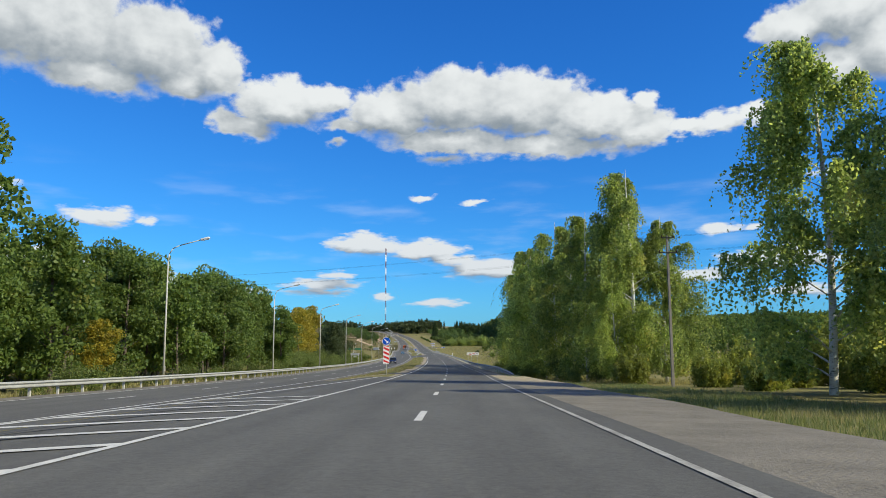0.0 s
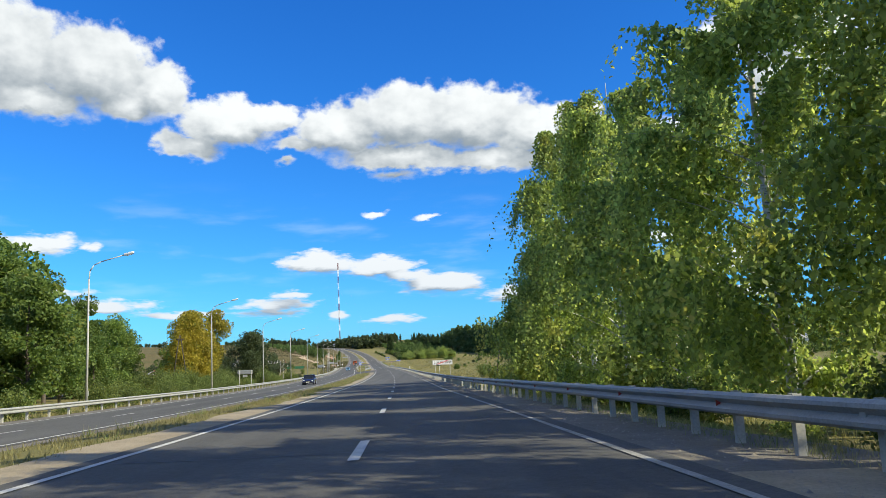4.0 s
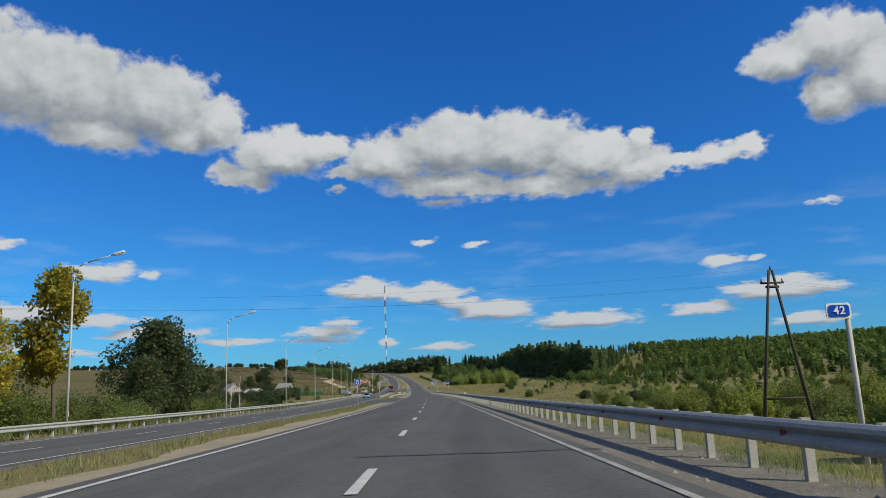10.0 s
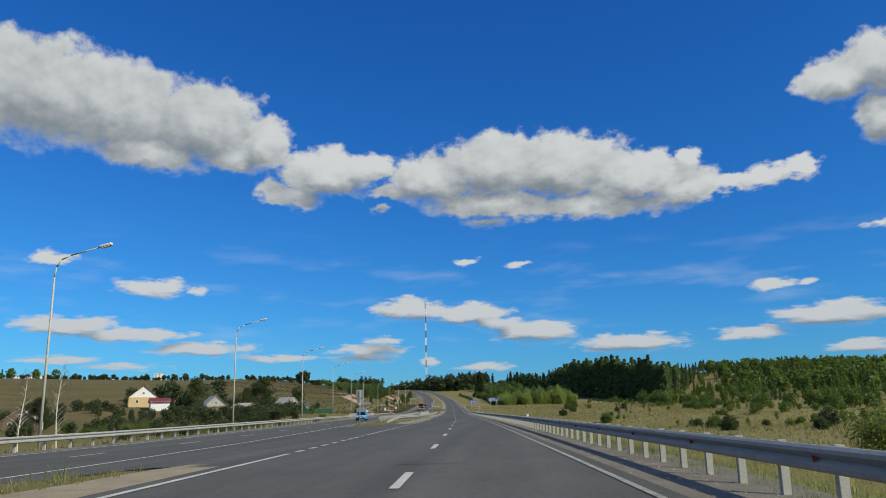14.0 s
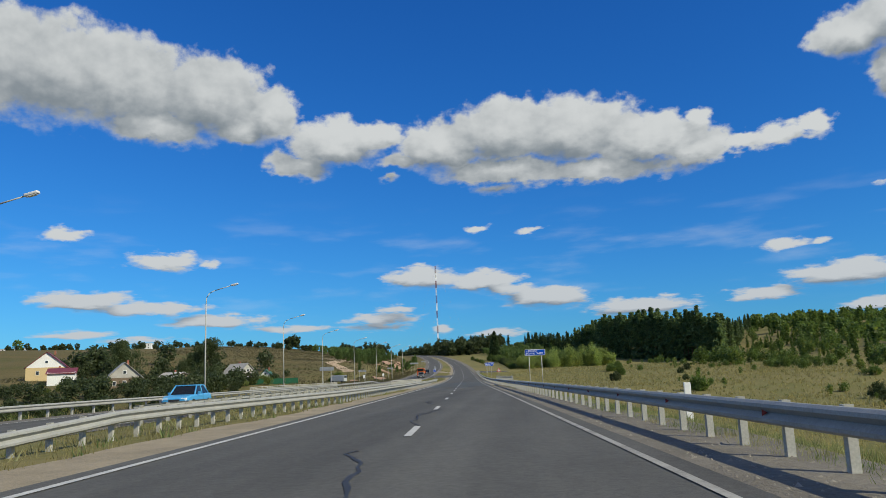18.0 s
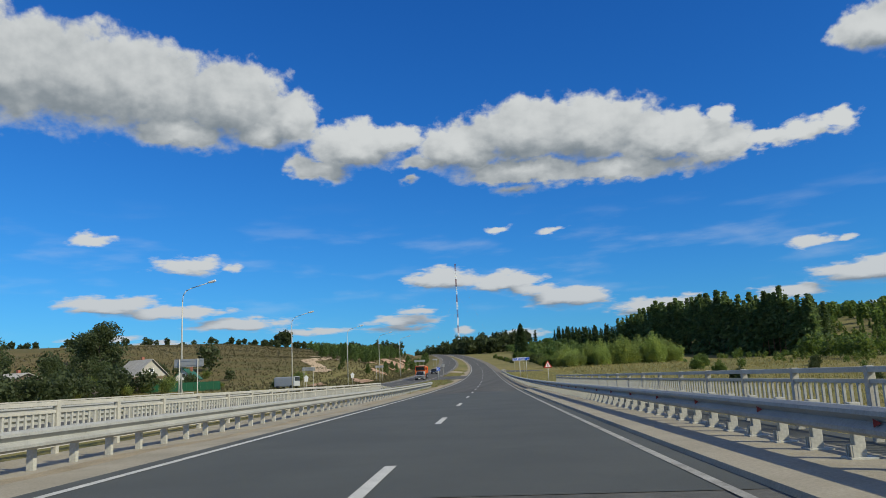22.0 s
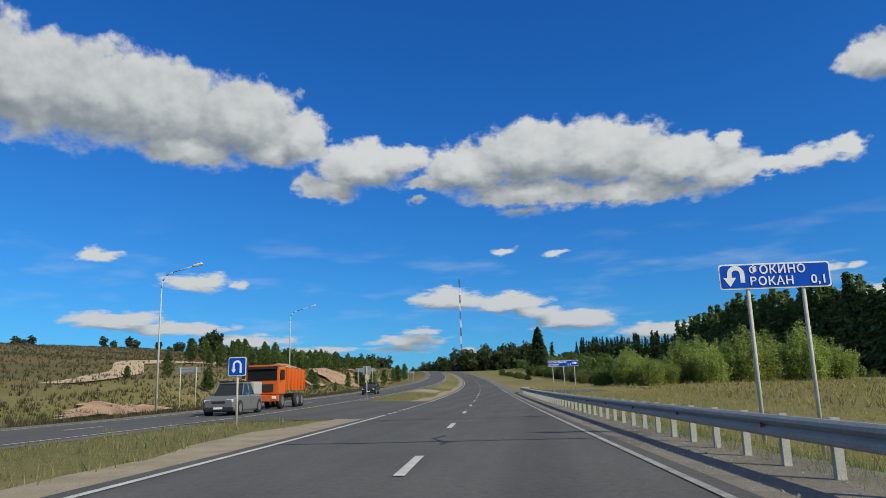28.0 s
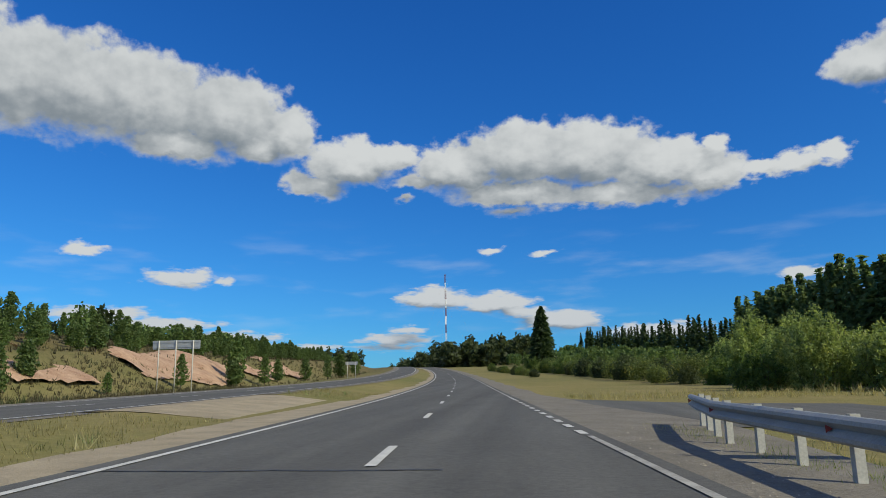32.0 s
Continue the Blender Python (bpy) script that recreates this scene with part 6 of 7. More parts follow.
def pole_a_frame(y, w, h, label):
    t = thing("wooden_a_pole", label, "utility pole", "utility poles")
    t.matrix_basis = stand(y, w)
    for sx in (-1, 1):
        rodded("leg", M_DARKPOLE, t, (sx * 2.1, 0, -0.4), (sx * 0.12, 0, h), 0.15, 0.1)
    rodded("brace", M_DARKPOLE, t, (-1.6, 0, 3.2), (1.6, 0, 3.2), 0.08)
    rodded("crossarm", M_DARKPOLE, t, (-0.9, 0, h - 1.0), (0.9, 0, h - 1.0), 0.08)
    rodded("crossarm", M_DARKPOLE, t, (-0.5, 0, h - 1.3), (0.5, 0, h - 1.3), 0.1)
    for sx in (-0.8, 0.0, 0.8):
        rodded("insulator", M_BLACK, t, (sx, 0, h - 0.98 if sx else h), (sx, 0, h - 0.7 if sx else h + 0.3), 0.06, 0.04)
    return t


pole_concrete(53.3, 16.4, 11.0, "weathered grey utility pole with two crossarms")
pole_a_frame(253.2, 26.9, 12.8, "dark wooden A-frame power pole in the shrubs")
pole_a_frame(256.7, -50.8, 13.6, "brown wooden A-frame power pole by yellow trees")


def wire(a, b, sag, name="power_wire"):
    cu = bpy.data.curves.new(name, "CURVE")
    cu.dimensions, cu.bevel_depth = "3D", 0.0045
    sp = cu.splines.new("POLY")
    n = 18
    sp.points.add(n - 1)
    for i in range(n):
        k = i / (n - 1)
        p = Vector(a).lerp(Vector(b), k)
        p.z -= sag * 4 * k * (1 - k)
        sp.points[i].co = (*p, 1)
    cu.materials.append(M_BLACK)
    ob = new(name, cu)
    return tagged(ob, "thin sagging black overhead power wire", "power line", "power wires")


def up_at(y, w, h):
    return spot(y, w, h)


for dx in (-0.8, 0.0, 0.8):
    wire(up_at(253.2 + dx * 0.1, 26.9 + dx, 11.9 if dx else 12.9), up_at(256.7, -50.8 + dx, 12.7 if dx else 13.7), 1.4)
    wire(up_at(253.2, 26.9 + dx, 11.9 if dx else 12.9), up_at(300, 120 + dx, 12), 1.5)
for dx, hz in ((-0.42, 10.95), (0.42, 10.95), (-0.62, 9.85), (0.62, 9.85)):
    wire(up_at(53.3, 16.4 + dx, hz), up_at(98, -62 + dx, hz + 3), 1.2)
    wire(up_at(53.3, 16.4 + dx, hz), up_at(20, 60 + dx, hz), 0.8)


def mast():
    t = thing("radio_mast", "tall thin red-and-white guyed radio mast on the horizon", "mast")
    t.matrix_basis = pose(-264, 2862, 25)
    H = 337
    n = 13
    for k in range(n):
        mat = paint('mast_dark_red', (0.16, 0.06, 0.07), 0.6) if k % 2 == 0 else M_WHITE
        bm = bmesh.new()
        z0, z1 = H * k / n, H * (k + 1) / n
        for a in range(3):
            x, y = 2.2 * math.cos(2.094 * a), 2.2 * math.sin(2.094 * a)
            rod(bm, (x, y, z0), (x, y, z1), 0.6, seg=4)
            x2, y2 = 2.2 * math.cos(2.094 * (a + 1)), 2.2 * math.sin(2.094 * (a + 1))
            for q in range(4):
                za, zb = z0 + (z1 - z0) * q / 4, z0 + (z1 - z0) * (q + 1) / 4
                rod(bm, (x, y, za), (x2, y2, zb), 0.35, seg=4)
        part("mast_section", bm, mat, t)
    for a in range(3):
        for hz in (0.35, 0.7, 0.97):
            rodded("guy_wire", M_ZINC_DULL, t, (0, 0, H * hz), (150 * math.cos(2.094 * a + 0.5), 150 * math.sin(2.094 * a + 0.5), -5), 0.05, seg=4)
    return t


mast()


# ---- clay cutting and track ----
def patch(name, y0, y1, w0, w1, mat, seed, keep, label, category, step=(1.0, 0.9), lift=0.07, lumps=0.35):
    rng = np.random.default_rng(seed)
    ys, ws = np.arange(y0, y1, step[0]), np.arange(w0, w1, step[1])
    yy, ww = np.meshgrid(ys, ws, indexing="ij")
    zz = land(yy, ww) + lift + lumps * np.abs(wave(yy, ww, 1.7, seed)) + rng.uniform(0, 0.12, yy.shape)
    v = np.stack([rx(yy) + ww, yy, zz], -1).reshape(-1, 3)
    ok = keep(yy, ww)
    a, b = len(ys), len(ws)
    f = []
    for i in range(a - 1):
        for j in range(b - 1):
            if ok[i, j] and ok[i + 1, j] and ok[i, j + 1] and ok[i + 1, j + 1]:
                k = i * b + j
                f.append((k, k + 1, k + b + 1, k + b))
    return tagged(new(name, raw_mesh(name, v, np.array(f), mat, False)), label, category, "", "structure")


patch("clay_bank", 640, 790, -44, -27, M_CLAY, 3, lambda y, w: (wave(y, w * 2, 6.5, 1.3) + 0.5 * wave(y, w, 2.1, 4) > np.where(y > 695, -0.05, 0.38)) & (w > -41 + 2 * np.sin(y / 5)) & (w < -29.5 + 1.5 * np.sin(y / 4)) & (y > 655 + (w + 40)),
      "bare red clay slope of the road cutting", "clay bank", step=(0.8, 0.7), lumps=0.7)
patch("clay_scar", 545, 640, -36, -27, M_CLAY, 5, lambda y, w: (wave(y, w * 2, 4.5, 2.3) > 0.18) & (y > 585), "small bare clay scars on the hill foot", "clay bank")
_pts = []
for k in np.linspace(0, 6, 50):
    _pts.append((float(np.interp(k, range(7), (632, 645, 660, 675, 690, 704, 735))) + 0.8 * math.sin(k * 3), float(np.interp(k, range(7), (-43.5, -46, -51, -57.5, -56, -55, -68))) + 0.5 * math.sin(k * 4)))
_v, _f = [], []
for i, (y, w) in enumerate(_pts):
    y2, w2 = _pts[min(i + 1, len(_pts) - 1)]
    y1, w1 = _pts[max(i - 1, 0)]
    d = Vector((w2 - w1, y2 - y1)).normalized()
    for s in (-2.3, -0.9, 0.9, 2.3):
        yy, ww = y - d.x * s, w + d.y * s
        _v.append((float(rx(yy)) + ww, yy, float(land(yy, ww)) + 0.12 + (0.05 if abs(s) > 1 else 0)))
    if i:
        b_ = 4 * i
        for q in range(3):
            _f.append((b_ - 4 + q, b_ - 3 + q, b_ + 1 + q, b_ + q))
tagged(new("dirt_track", raw_mesh("dirt_track", _v, _f, M_PATH, True)), "winding pale dirt track up the hill", "path", "", "structure")


# ---- houses ----
def house(name, label, y, w, sx, sy, eave, ridge, turn, wall_mat, roof_mat, gable_mat=None, windows=3):
    t = thing(name, label, "house", "village houses")
    t.matrix_basis = stand(y, w, turn)
    bm = bmesh.new()
    box(bm, 0, 0, eave / 2 - 0.4, sx, sy, eave + 0.8)
    part("wall", bm, wall_mat, t)
    for s in (-1, 1):
        v = [(-sx / 2, s * sy / 2, eave), (sx / 2, s * sy / 2, eave), (0, s * sy / 2, ridge - 0.1), (-sx / 2, s * (sy / 2 - 0.15), eave), (sx / 2, s * (sy / 2 - 0.15), eave), (0, s * (sy / 2 - 0.15), ridge - 0.1)]
        solid("gable", v, [(0, 1, 2), (3, 5, 4), (0, 2, 5, 3), (1, 4, 5, 2)], gable_mat or wall_mat, t)
        L_ = math.hypot(sx / 2 + 0.5, ridge - eave + 0.3)
        a = math.atan2(ridge - eave + 0.3, sx / 2 + 0.5)
        rf = box(bmesh.new(), 0, 0, 0, L_, sy + 0.9, 0.12, 0.02)
        r = part("roof_slope", rf, roof_mat, t)
        r.matrix_basis = pose(s * (sx / 4 + 0.25), 0, (eave + ridge) / 2 - 0.1, 0, math.degrees(a) * s, 0)
    glass = paint("dark_pane", (0.04, 0.05, 0.06), 0.1)
    for s in (-1, 1):
        for k in range(windows):
            cx = (k - (windows - 1) / 2) * sx / (windows + 0.4)
            f = boxed("window", M_WHITE, t, cx, s * (sy / 2 + 0.02), eave * 0.55, 0.95, 0.08, 1.25)
            boxed("pane", glass, f, cx, s * (sy / 2 + 0.05), eave * 0.55, 0.75, 0.06, 1.05)
    for k in range(2):
        f = boxed("window", M_WHITE, t, sx / 2 + 0.02, (k - 0.5) * sy / 2, eave * 0.55, 0.08, 0.95, 1.25)
        boxed("pane", glass, f, sx / 2 + 0.05, (k - 0.5) * sy / 2, eave * 0.55, 0.06, 0.75, 1.05)
    f = boxed("window", M_WHITE, t, 0, -sy / 2 - 0.02, eave + (ridge - eave) * 0.35, 0.9, 0.08, 0.9)
    boxed("pane", glass, f, 0, -sy / 2 - 0.05, eave + (ridge - eave) * 0.35, 0.7, 0.06, 0.7)
    boxed("chimney", paint("brick_red", (0.3, 0.12, 0.08), 0.9), t, sx * 0.15, sy * 0.15, ridge + 0.1, 0.5, 0.5, 1.2)
    return t


M_CREAM = paint("cream_brick", (0.55, 0.42, 0.22), 0.8)
M_MAROON = paint("maroon_metal_roof", (0.17, 0.025, 0.03), 0.45)
M_GREYROOF = surface("grey_slate_roof", (0.30, 0.29, 0.26), (0.44, 0.42, 0.38), 1.0, 12, 0.85)
M_LOGS = surface("dark_timber_wall", (0.11, 0.08, 0.055), (0.2, 0.15, 0.1), 1.5, 20, 0.9, stretch=(1, 1, 8))
M_GREENROOF = paint("green_metal_roof", (0.02, 0.11, 0.055), 0.45)
_white = paint("white_siding", (0.74, 0.74, 0.71), 0.7)
house("brick_house", "cream brick house with maroon metal roof and white gable", 576, -129, 11, 12, 3.6, 8.2, 25, M_CREAM, M_MAROON, _white, 2)
house("garage", "long low white annex with maroon roof", 562, -116, 13, 7, 3.0, 4.4, 115, _white, M_MAROON, None, 2)
house("timber_house", "old timber house with pale grey roof and white gable", 580, -69, 7, 8, 2.9, 6.2, 55, M_LOGS, M_GREYROOF, M_GREYROOF, 3)
house("small_house", "small white shed with a green roof", 588, -62.5, 4, 5, 2.2, 4.2, 5, _white, M_GREENROOF, _white, 1)
house("grey_house", "grey-roofed timber house behind dark trees", 540, -87, 8, 9, 3.0, 6.8, 30, M_LOGS, M_GREYROOF, M_GREYROOF, 3)
house("grey_shed", "low weathered shed with a grey roof", 556, -80, 9, 6, 2.2, 3.8, 70, M_LOGS, M_GREYROOF, None, 1)
house("timber_house", "weathered timber house by the village lane", 480, -122, 8, 8, 3.0, 6.0, 20, M_LOGS, M_GREYROOF, None, 3)
house("far_house", "distant pale house on the wooded hillside", 640, 330, 9, 9, 4.0, 8.0, 10, _white, M_GREYROOF, None, 2)
house("far_house", "distant white farm building among trees", 520, 260, 14, 8, 4.0, 7.0, 70, _white, M_GREYROOF, None, 3)
for y, w, sx, h in ((1250, -520, 40, 12), (1300, -430, 26, 10), (1220, -330, 9, 16)):
    t_ = thing("far_block", "distant pale apartment block on the horizon", "building", "distant blocks")
    t_.matrix_basis = stand(y, w)
    boxed("wall", _white, t_, 0, 0, h / 2, sx, 12, h)
    boxed("roof", M_GREYROOF, t_, 0, 0, h + 0.2, sx + 0.6, 12.6, 0.4)
    for r in range(int(h / 3)):
        for k in range(int(sx / 4)):
            boxed("window", paint("dark_pane", (0.04, 0.05, 0.06), 0.1), t_, -sx / 2 + 2 + 4 * k, -6.02, 1.8 + 3 * r, 1.4, 0.1, 1.5)
# two leafless birches below the far rail
for y_, w_, h_ in ((342, -38, 7.5), (347, -37.5, 8.5)):
    t_ = thing("bare_birch", "slender bare birch with white trunk and thin twigs", "tree", "bare birches")
    t_.matrix_basis = stand(y_, w_)
    rng_ = np.random.default_rng(int(y_))
    wd_, ln_ = limbs_of(rng_, h_, 22, 0.25, 1.5, 1.5, 0.0, 0.07)
    solid("trunk", *wd_, M_BIRCH_BARK, t_, smooth=True)
    tw_ = [tube([l_[2], l_[4] + rng_.normal(size=3) * 0.3, l_[4] + [0, 0, 0.7]], [0.012, 0.009, 0.004], 4) for l_ in ln_ for _ in range(3)]
    solid("twigs", *joined(tw_), M_BARK, t_, "fine leafless twigs")
t_ = thing("marker_post", "short white marker post beyond the guard rail", "marker")
t_.matrix_basis = stand(394.2, 11.1)
boxed("body", M_WHITE, t_, 0, 0, 1.2, 0.3, 0.12, 2.6, bevel=0.03)
boxed("band", M_BLACK, t_, 0, -0.062, 1.9, 0.3, 0.01, 0.12)
# garden fence and plot wall below the village
t_ = thing("garden_fence", "grey board fence round a village plot", "fence")
t_.matrix_basis = stand(566, -62, 8)
for k in range(24):
    boxed("board", M_GREENROOF if k > 12 else M_WOODPOLE, t_, -14 + 1.2 * k, 0, 0.7, 1.16, 0.05, 1.6)
t_ = thing("van", "grey box van parked beyond the rail", "van")
t_.matrix_basis = stand(575, -37, 70)
boxed("body", paint("van_grey", (0.4, 0.42, 0.44), 0.4), t_, 0, 0, 1.3, 1.9, 4.6, 1.8, bevel=0.2)
boxed("windscreen", paint("dark_pane", (0.04, 0.05, 0.06), 0.1), t_, 0, -2.28, 1.75, 1.6, 0.1, 0.7)
for sx in (-0.85, 0.85):
    for sy in (-1.5, 1.5):
        rodded("wheel", M_BLACK, t_, (sx - 0.1, sy, 0.33), (sx + 0.1, sy, 0.33), 0.33, seg=16)


# ---- vehicles on the far carriageway ----
M_GLASS = paint("tinted_glass", (0.015, 0.018, 0.02), 0.06)
M_TYRE = surface("tyre_rubber", (0.02, 0.02, 0.02), (0.035, 0.035, 0.035), 8, 40, 0.85)
M_RIM = surface("alloy_rim", (0.4, 0.4, 0.41), (0.55, 0.55, 0.56), 8, 40, 0.35, 0.8)
M_LIGHT = paint("headlight_glass", (0.8, 0.8, 0.78), 0.08)
M_PLASTIC = paint("dark_plastic", (0.025, 0.025, 0.027), 0.6)


def loft(sections, closed=True):
    """Rings of (x, z) at each y, joined."""
    n = len(sections[0][1])
    v = [(x, y, z) for y, ring in sections for x, z in ring]
    f = [(i * n + j, i * n + (j + 1) % n, (i + 1) * n + (j + 1) % n, (i + 1) * n + j) for i in range(len(sections) - 1) for j in range(n)]
    f += [tuple(range(n))[::-1], tuple((len(sections) - 1) * n + j for j in range(n))]
    return v, f


def ring(hw, zb, zt, r=0.1, top=0.9):
    return [(-hw * 0.93, zb), (hw * 0.93, zb), (hw, zb + r), (hw, (zb + zt) / 2), (hw * 0.985, zt - r), (hw * top, zt), (-hw * top, zt), (-hw * 0.985, zt - r), (-hw, (zb + zt) / 2), (-hw, zb + r)]


def wheel(parent, x, y, r, wide):
    t = rodded("tyre", M_TYRE, parent, (x - wide / 2, y, r), (x + wide / 2, y, r), r, seg=22)
    part("rim", rod(bmesh.new(), (x - wide / 2 - 0.012, y, r), (x + wide / 2 + 0.012, y, r), r * 0.62, seg=14), M_RIM, t)


def car(name, label, category, body, L, W, belt, roof, cab, nose, wheel_r, y, w, lights=True, tail=None, turn=0.0, plastic=True):
    """A car that comes towards -y. cab: y of windscreen foot, roof front, roof back, rear-window foot. nose: bonnet height."""
    t = thing(name, label, category, "vehicles")
    p = spot(y, w)
    t.matrix_basis = pose(float(rx(y)) + w, y, float(rz(y)) + float(left_up(y)), math.degrees(math.atan2(float(rz(y + 3) - rz(y - 3)), 6)), 0, math.degrees(heading(y)) + turn)
    hw = W / 2
    f0, r0 = -L / 2, L / 2
    tail = tail or belt
    secs = [(f0, ring(hw * 0.8, 0.38, nose * 0.78)), (f0 + 0.1, ring(hw * 0.92, 0.26, nose * 0.9)), (f0 + 0.45, ring(hw * 0.98, 0.2, nose)), (cab[0], ring(hw, 0.2, belt)),
            (0.3, ring(hw, 0.2, belt + 0.02)), (cab[3], ring(hw, 0.2, tail)), (r0 - 0.3, ring(hw * 0.97, 0.24, tail - 0.02)), (r0, ring(hw * 0.88, 0.36, tail - 0.15))]
    v, fc = loft(secs)
    solid("body", v, fc, body, t, smooth=False)
    # glasshouse: dark glass with a painted roof and pillars
    gw = hw * 0.9
    v = [(-gw, cab[0], belt - 0.02), (gw, cab[0], belt - 0.02), (gw * 0.83, cab[1], roof - 0.04), (-gw * 0.83, cab[1], roof - 0.04),
         (-gw * 0.83, cab[2], roof - 0.04), (gw * 0.83, cab[2], roof - 0.04), (gw * 0.97, cab[3], tail - 0.02), (-gw * 0.97, cab[3], tail - 0.02)]
    for nm, fcs in (("windscreen", (0, 1, 2, 3)), ("rear_window", (4, 5, 6, 7)), ("side_window", (0, 3, 4, 7)), ("side_window", (1, 6, 5, 2))):
        q = [Vector(v[i]) for i in fcs]
        mid_ = Vector((0, (cab[1] + cab[2]) / 2, (belt + roof) / 2))
        back = [p.lerp(mid_, 0.02) for p in q]
        solid(nm, q + back, [(0, 1, 2, 3), (7, 6, 5, 4), (0, 4, 5, 1), (1, 5, 6, 2), (2, 6, 7, 3), (3, 7, 4, 0)], M_GLASS, t)
    part("cabin", box(bmesh.new(), 0, (cab[0] + cab[3]) / 2, belt + 0.1, W * 0.6, (cab[3] - cab[0]) * 0.6, 0.3), M_PLASTIC, t)
    part("roof", box(bmesh.new(), 0, (cab[1] + cab[2]) / 2, roof - 0.02, gw * 1.68, cab[2] - cab[1] + 0.12, 0.07, 0.03), body, t)
    mid = (cab[1] + cab[2]) / 2
    for s in (-1, 1):
        for a, b in (((s * gw, cab[0], belt), (s * gw * 0.84, cab[1], roof - 0.03)), ((s * gw * 0.97, cab[3], tail), (s * gw * 0.84, cab[2], roof - 0.03)), ((s * gw * 1.0, mid, belt), (s * gw * 0.85, mid, roof - 0.03))):
            rodded("pillar", body, t, a, b, 0.045, seg=6)
        boxed("mirror", body, t, s * (hw + 0.08), cab[0] + 0.35, belt + 0.08, 0.16, 0.1, 0.13, bevel=0.03)
        boxed("headlight", M_LIGHT, t, s * hw * 0.66, f0 + 0.1, nose * 0.76, hw * 0.4, 0.16, 0.15, bevel=0.04)
        for yy in (f0 + 0.85, r0 - 0.85):
            wheel(t, s * (hw - 0.1), yy, wheel_r, 0.22)
            a_ = rod(bmesh.new(), (s * (hw - 0.24), yy, wheel_r), (s * (hw + 0.004), yy, wheel_r), wheel_r * 1.16, seg=20)
            part("wheel_arch", a_, M_PLASTIC, t)
        boxed("door_seam", M_PLASTIC, t, s * (hw + 0.001), mid, (belt + 0.3) / 2 + 0.1, 0.008, 0.012, belt - 0.4)
    boxed("grille", M_PLASTIC, t, 0, f0 + 0.03, nose * 0.68, hw * 0.8, 0.08, 0.14, bevel=0.02)
    boxed("bumper", M_PLASTIC if plastic else body, t, 0, f0 + 0.04, 0.38, W * 0.88, 0.16, 0.2, bevel=0.05)
    boxed("number_plate", M_WHITE, t, 0, f0 - 0.05, 0.42, 0.5, 0.02, 0.11)
    return t


car("hatchback_car", "dark blue car with headlights, oncoming", "car", paint("dark_blue_paint", (0.012, 0.02, 0.07), 0.2), 4.3, 1.8, 0.92, 1.5, (-1.0, -0.3, 1.3, 1.85), 0.82, 0.32, 192.5, -13.2)
car("sedan_car", "sky-blue boxy old sedan with pale bonnet, oncoming", "car", paint("sky_blue_paint", (0.07, 0.33, 0.62), 0.3), 4.1, 1.65, 0.86, 1.4, (-0.85, -0.25, 0.9, 1.4), 0.8, 0.28, 402.5, -15.6, tail=0.9)
car("estate_car", "black estate car with bright headlights, oncoming", "car", paint("black_paint", (0.012, 0.012, 0.014), 0.15), 4.6, 1.8, 0.95, 1.5, (-1.1, -0.35, 1.6, 2.05), 0.86, 0.33, 659, -14.6, tail=0.98)
pk = car("pickup_truck", "grey double-cab pickup with a covered bed, oncoming", "pickup", paint("grey_metallic", (0.14, 0.145, 0.15), 0.3), 5.2, 1.95, 1.1, 1.82, (-1.15, -0.55, 0.75, 1.0), 1.08, 0.39, 603.5, -14.0, tail=1.12)
boxed("bed_cover", paint("light_grey_cover", (0.4, 0.4, 0.39), 0.5), pk, 0, 1.75, 1.5, 1.75, 1.6, 0.75, bevel=0.08)
boxed("roof_rack", M_PLASTIC, pk, 0, 0.1, 1.9, 1.5, 1.2, 0.08)


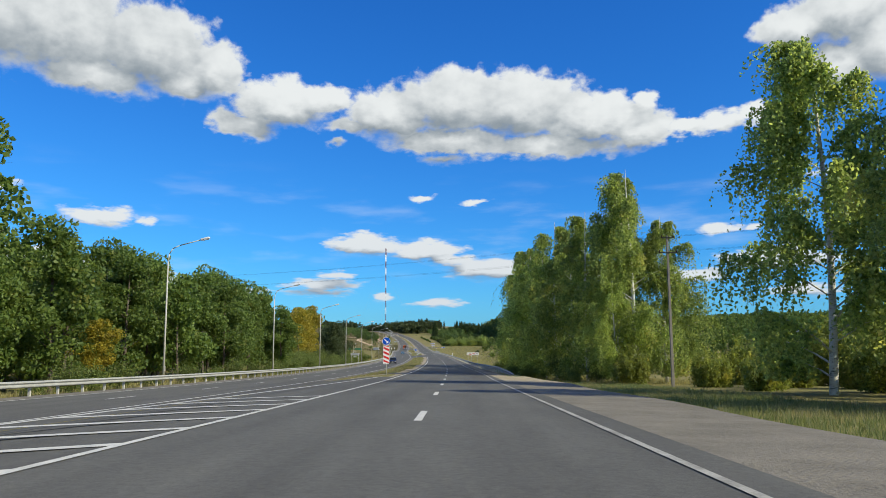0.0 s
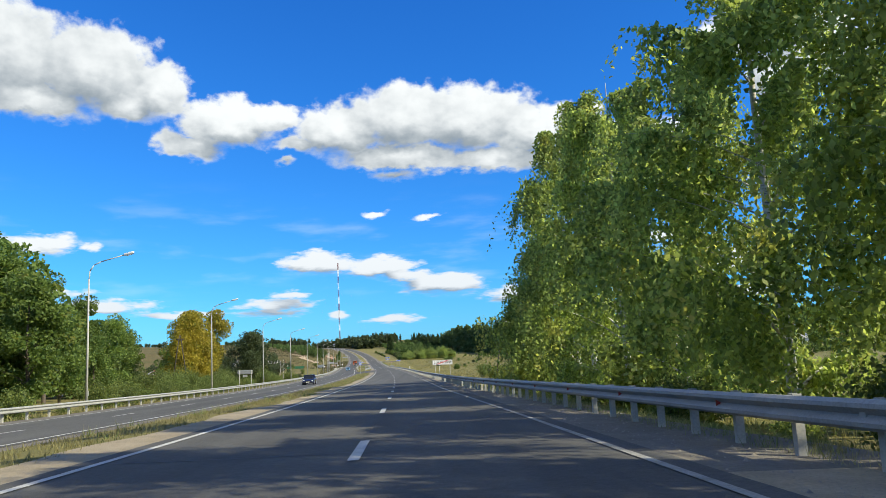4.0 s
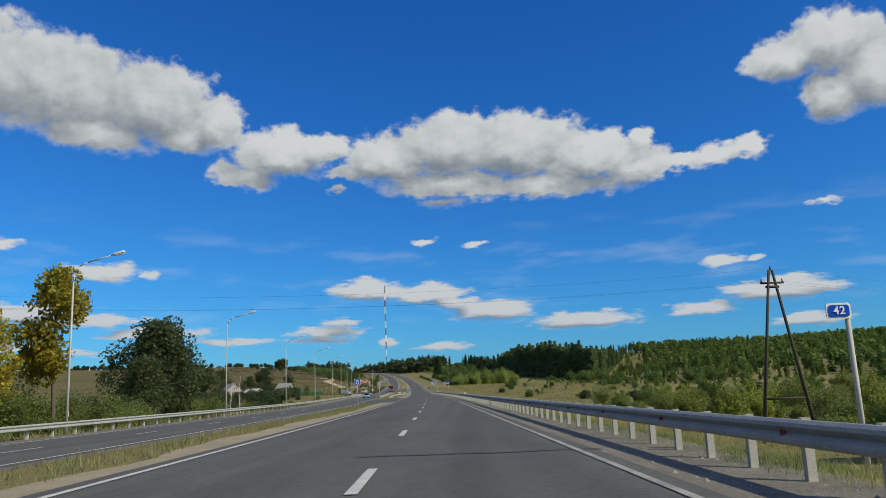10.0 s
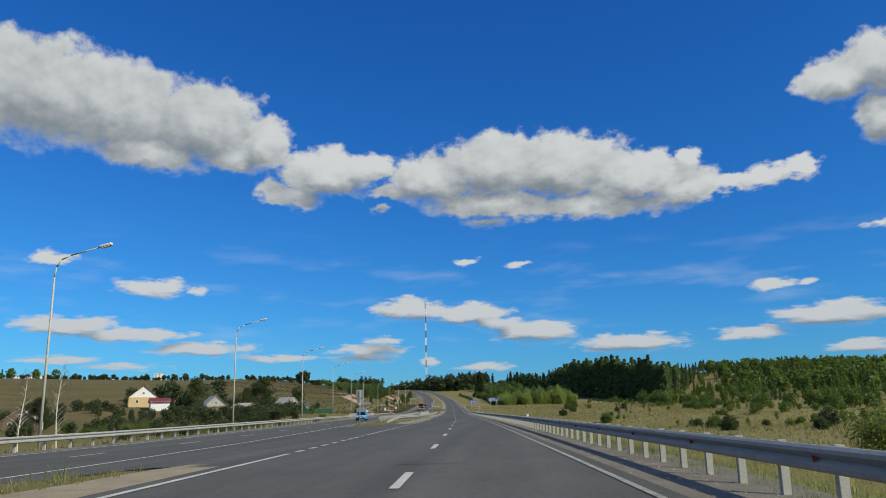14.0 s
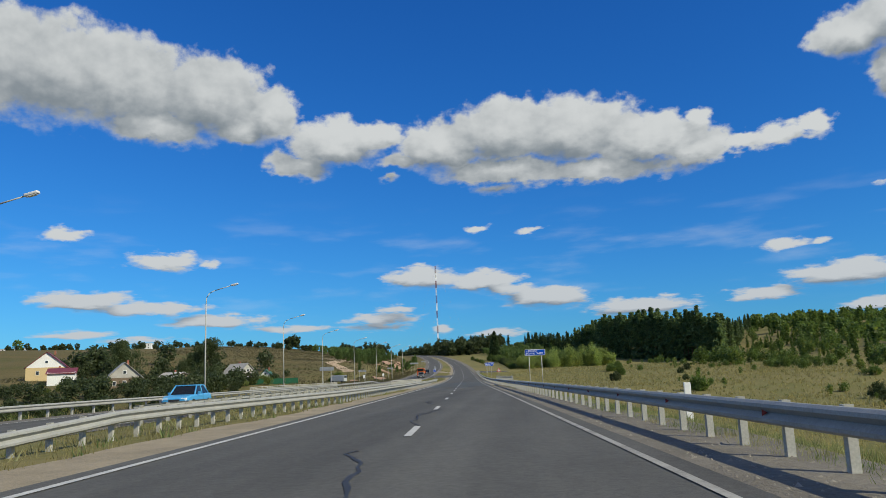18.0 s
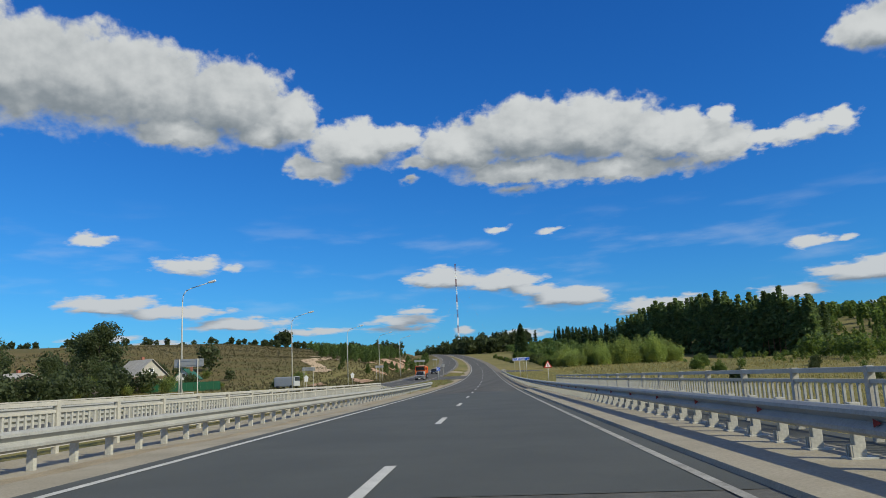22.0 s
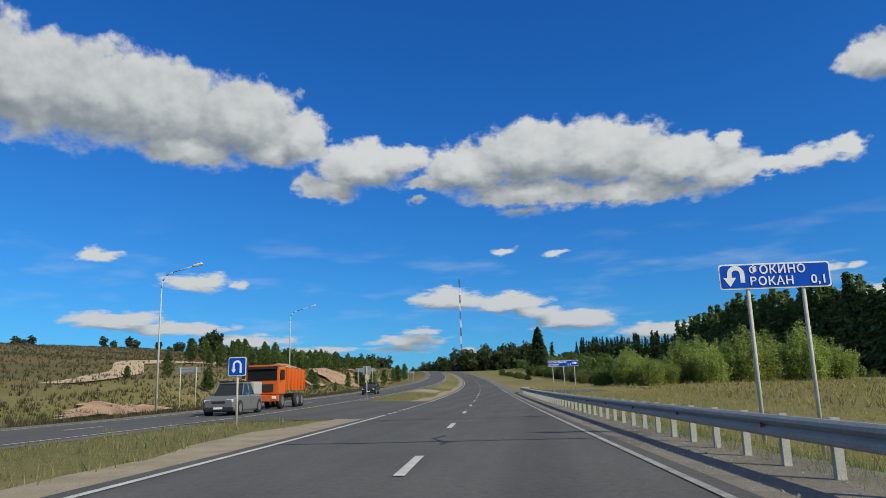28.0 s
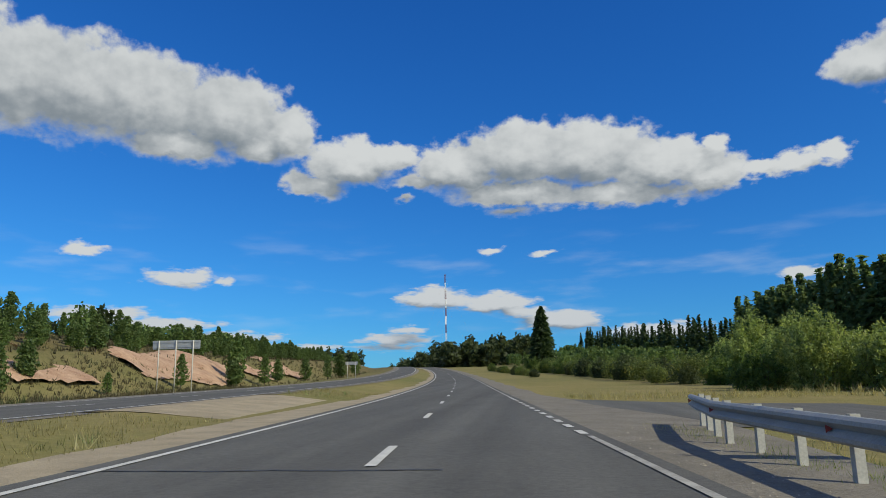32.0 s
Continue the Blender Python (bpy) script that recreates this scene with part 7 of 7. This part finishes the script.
def dump_truck(y, w):
    t = thing("dump_truck", "orange three-axle dump truck loaded with sand, oncoming", "truck", "vehicles")
    t.matrix_basis = pose(float(rx(y)) + w, y, float(rz(y)) + float(left_up(y)), math.degrees(math.atan2(float(rz(y + 3) - rz(y - 3)), 6)), 0, math.degrees(heading(y)))
    org = paint("orange_paint", (0.62, 0.12, 0.012), 0.4)
    boxed("cab", org, t, 0, -2.9, 1.95, 2.4, 1.7, 1.9, bevel=0.1)
    boxed("windscreen", M_GLASS, t, 0, -3.72, 2.35, 2.1, 0.1, 0.8, bevel=0.03)
    boxed("cab_visor", M_PLASTIC, t, 0, -3.8, 2.85, 2.2, 0.2, 0.16)
    boxed("bumper", org, t, 0, -3.8, 0.75, 2.4, 0.3, 0.45, bevel=0.05)
    boxed("grille", M_PLASTIC, t, 0, -3.77, 1.45, 1.6, 0.08, 0.5)
    for s in (-1, 1):
        boxed("headlight", M_LIGHT, t, s * 0.9, -3.93, 0.78, 0.32, 0.1, 0.2, bevel=0.03)
        boxed("side_window", M_GLASS, t, s * 1.21, -2.95, 2.35, 0.04, 1.0, 0.7)
        boxed("mirror", M_PLASTIC, t, s * 1.4, -3.6, 2.35, 0.2, 0.1, 0.5)
        for yy in (-2.9, 1.2, 2.5):
            wheel(t, s * 1.05, yy, 0.52, 0.32)
    boxed("chassis", M_PLASTIC, t, 0, 0.4, 0.85, 0.9, 6.6, 0.3)
    v, fc = loft([(-1.8, [(-1.15, 1.25), (1.15, 1.25), (1.25, 2.9), (-1.25, 2.9)]), (3.4, [(-1.15, 1.25), (1.15, 1.25), (1.25, 2.8), (-1.25, 2.8)])])
    bed = solid("dump_bed", v, fc, org, t)
    for s in (-1, 1):
        for k in range(6):
            boxed("rib", org, bed, s * 1.24, -1.6 + 0.95 * k, 2.05, 0.08, 0.12, 1.5)
    boxed("bed_visor", org, t, 0, -2.5, 3.0, 2.3, 1.5, 0.1)
    ys, xs = np.linspace(-1.7, 3.3, 14), np.linspace(-1.15, 1.15, 9)
    yy, xx = np.meshgrid(ys, xs, indexing="ij")
    zz = 2.8 + 0.45 * np.cos(xx * 1.2) * np.cos((yy - 0.8) * 0.55) + 0.06 * np.sin(yy * 5 + xx * 7)
    vv = np.stack([xx, yy, zz], -1).reshape(-1, 3)
    i = (np.arange(13)[:, None] * 9 + np.arange(8)).ravel()
    solid("sand_load", vv, np.stack([i, i + 1, i + 10, i + 9], 1), M_SAND, t, "heaped reddish sand", True)
    return t


dump_truck(614.5, -14.6)
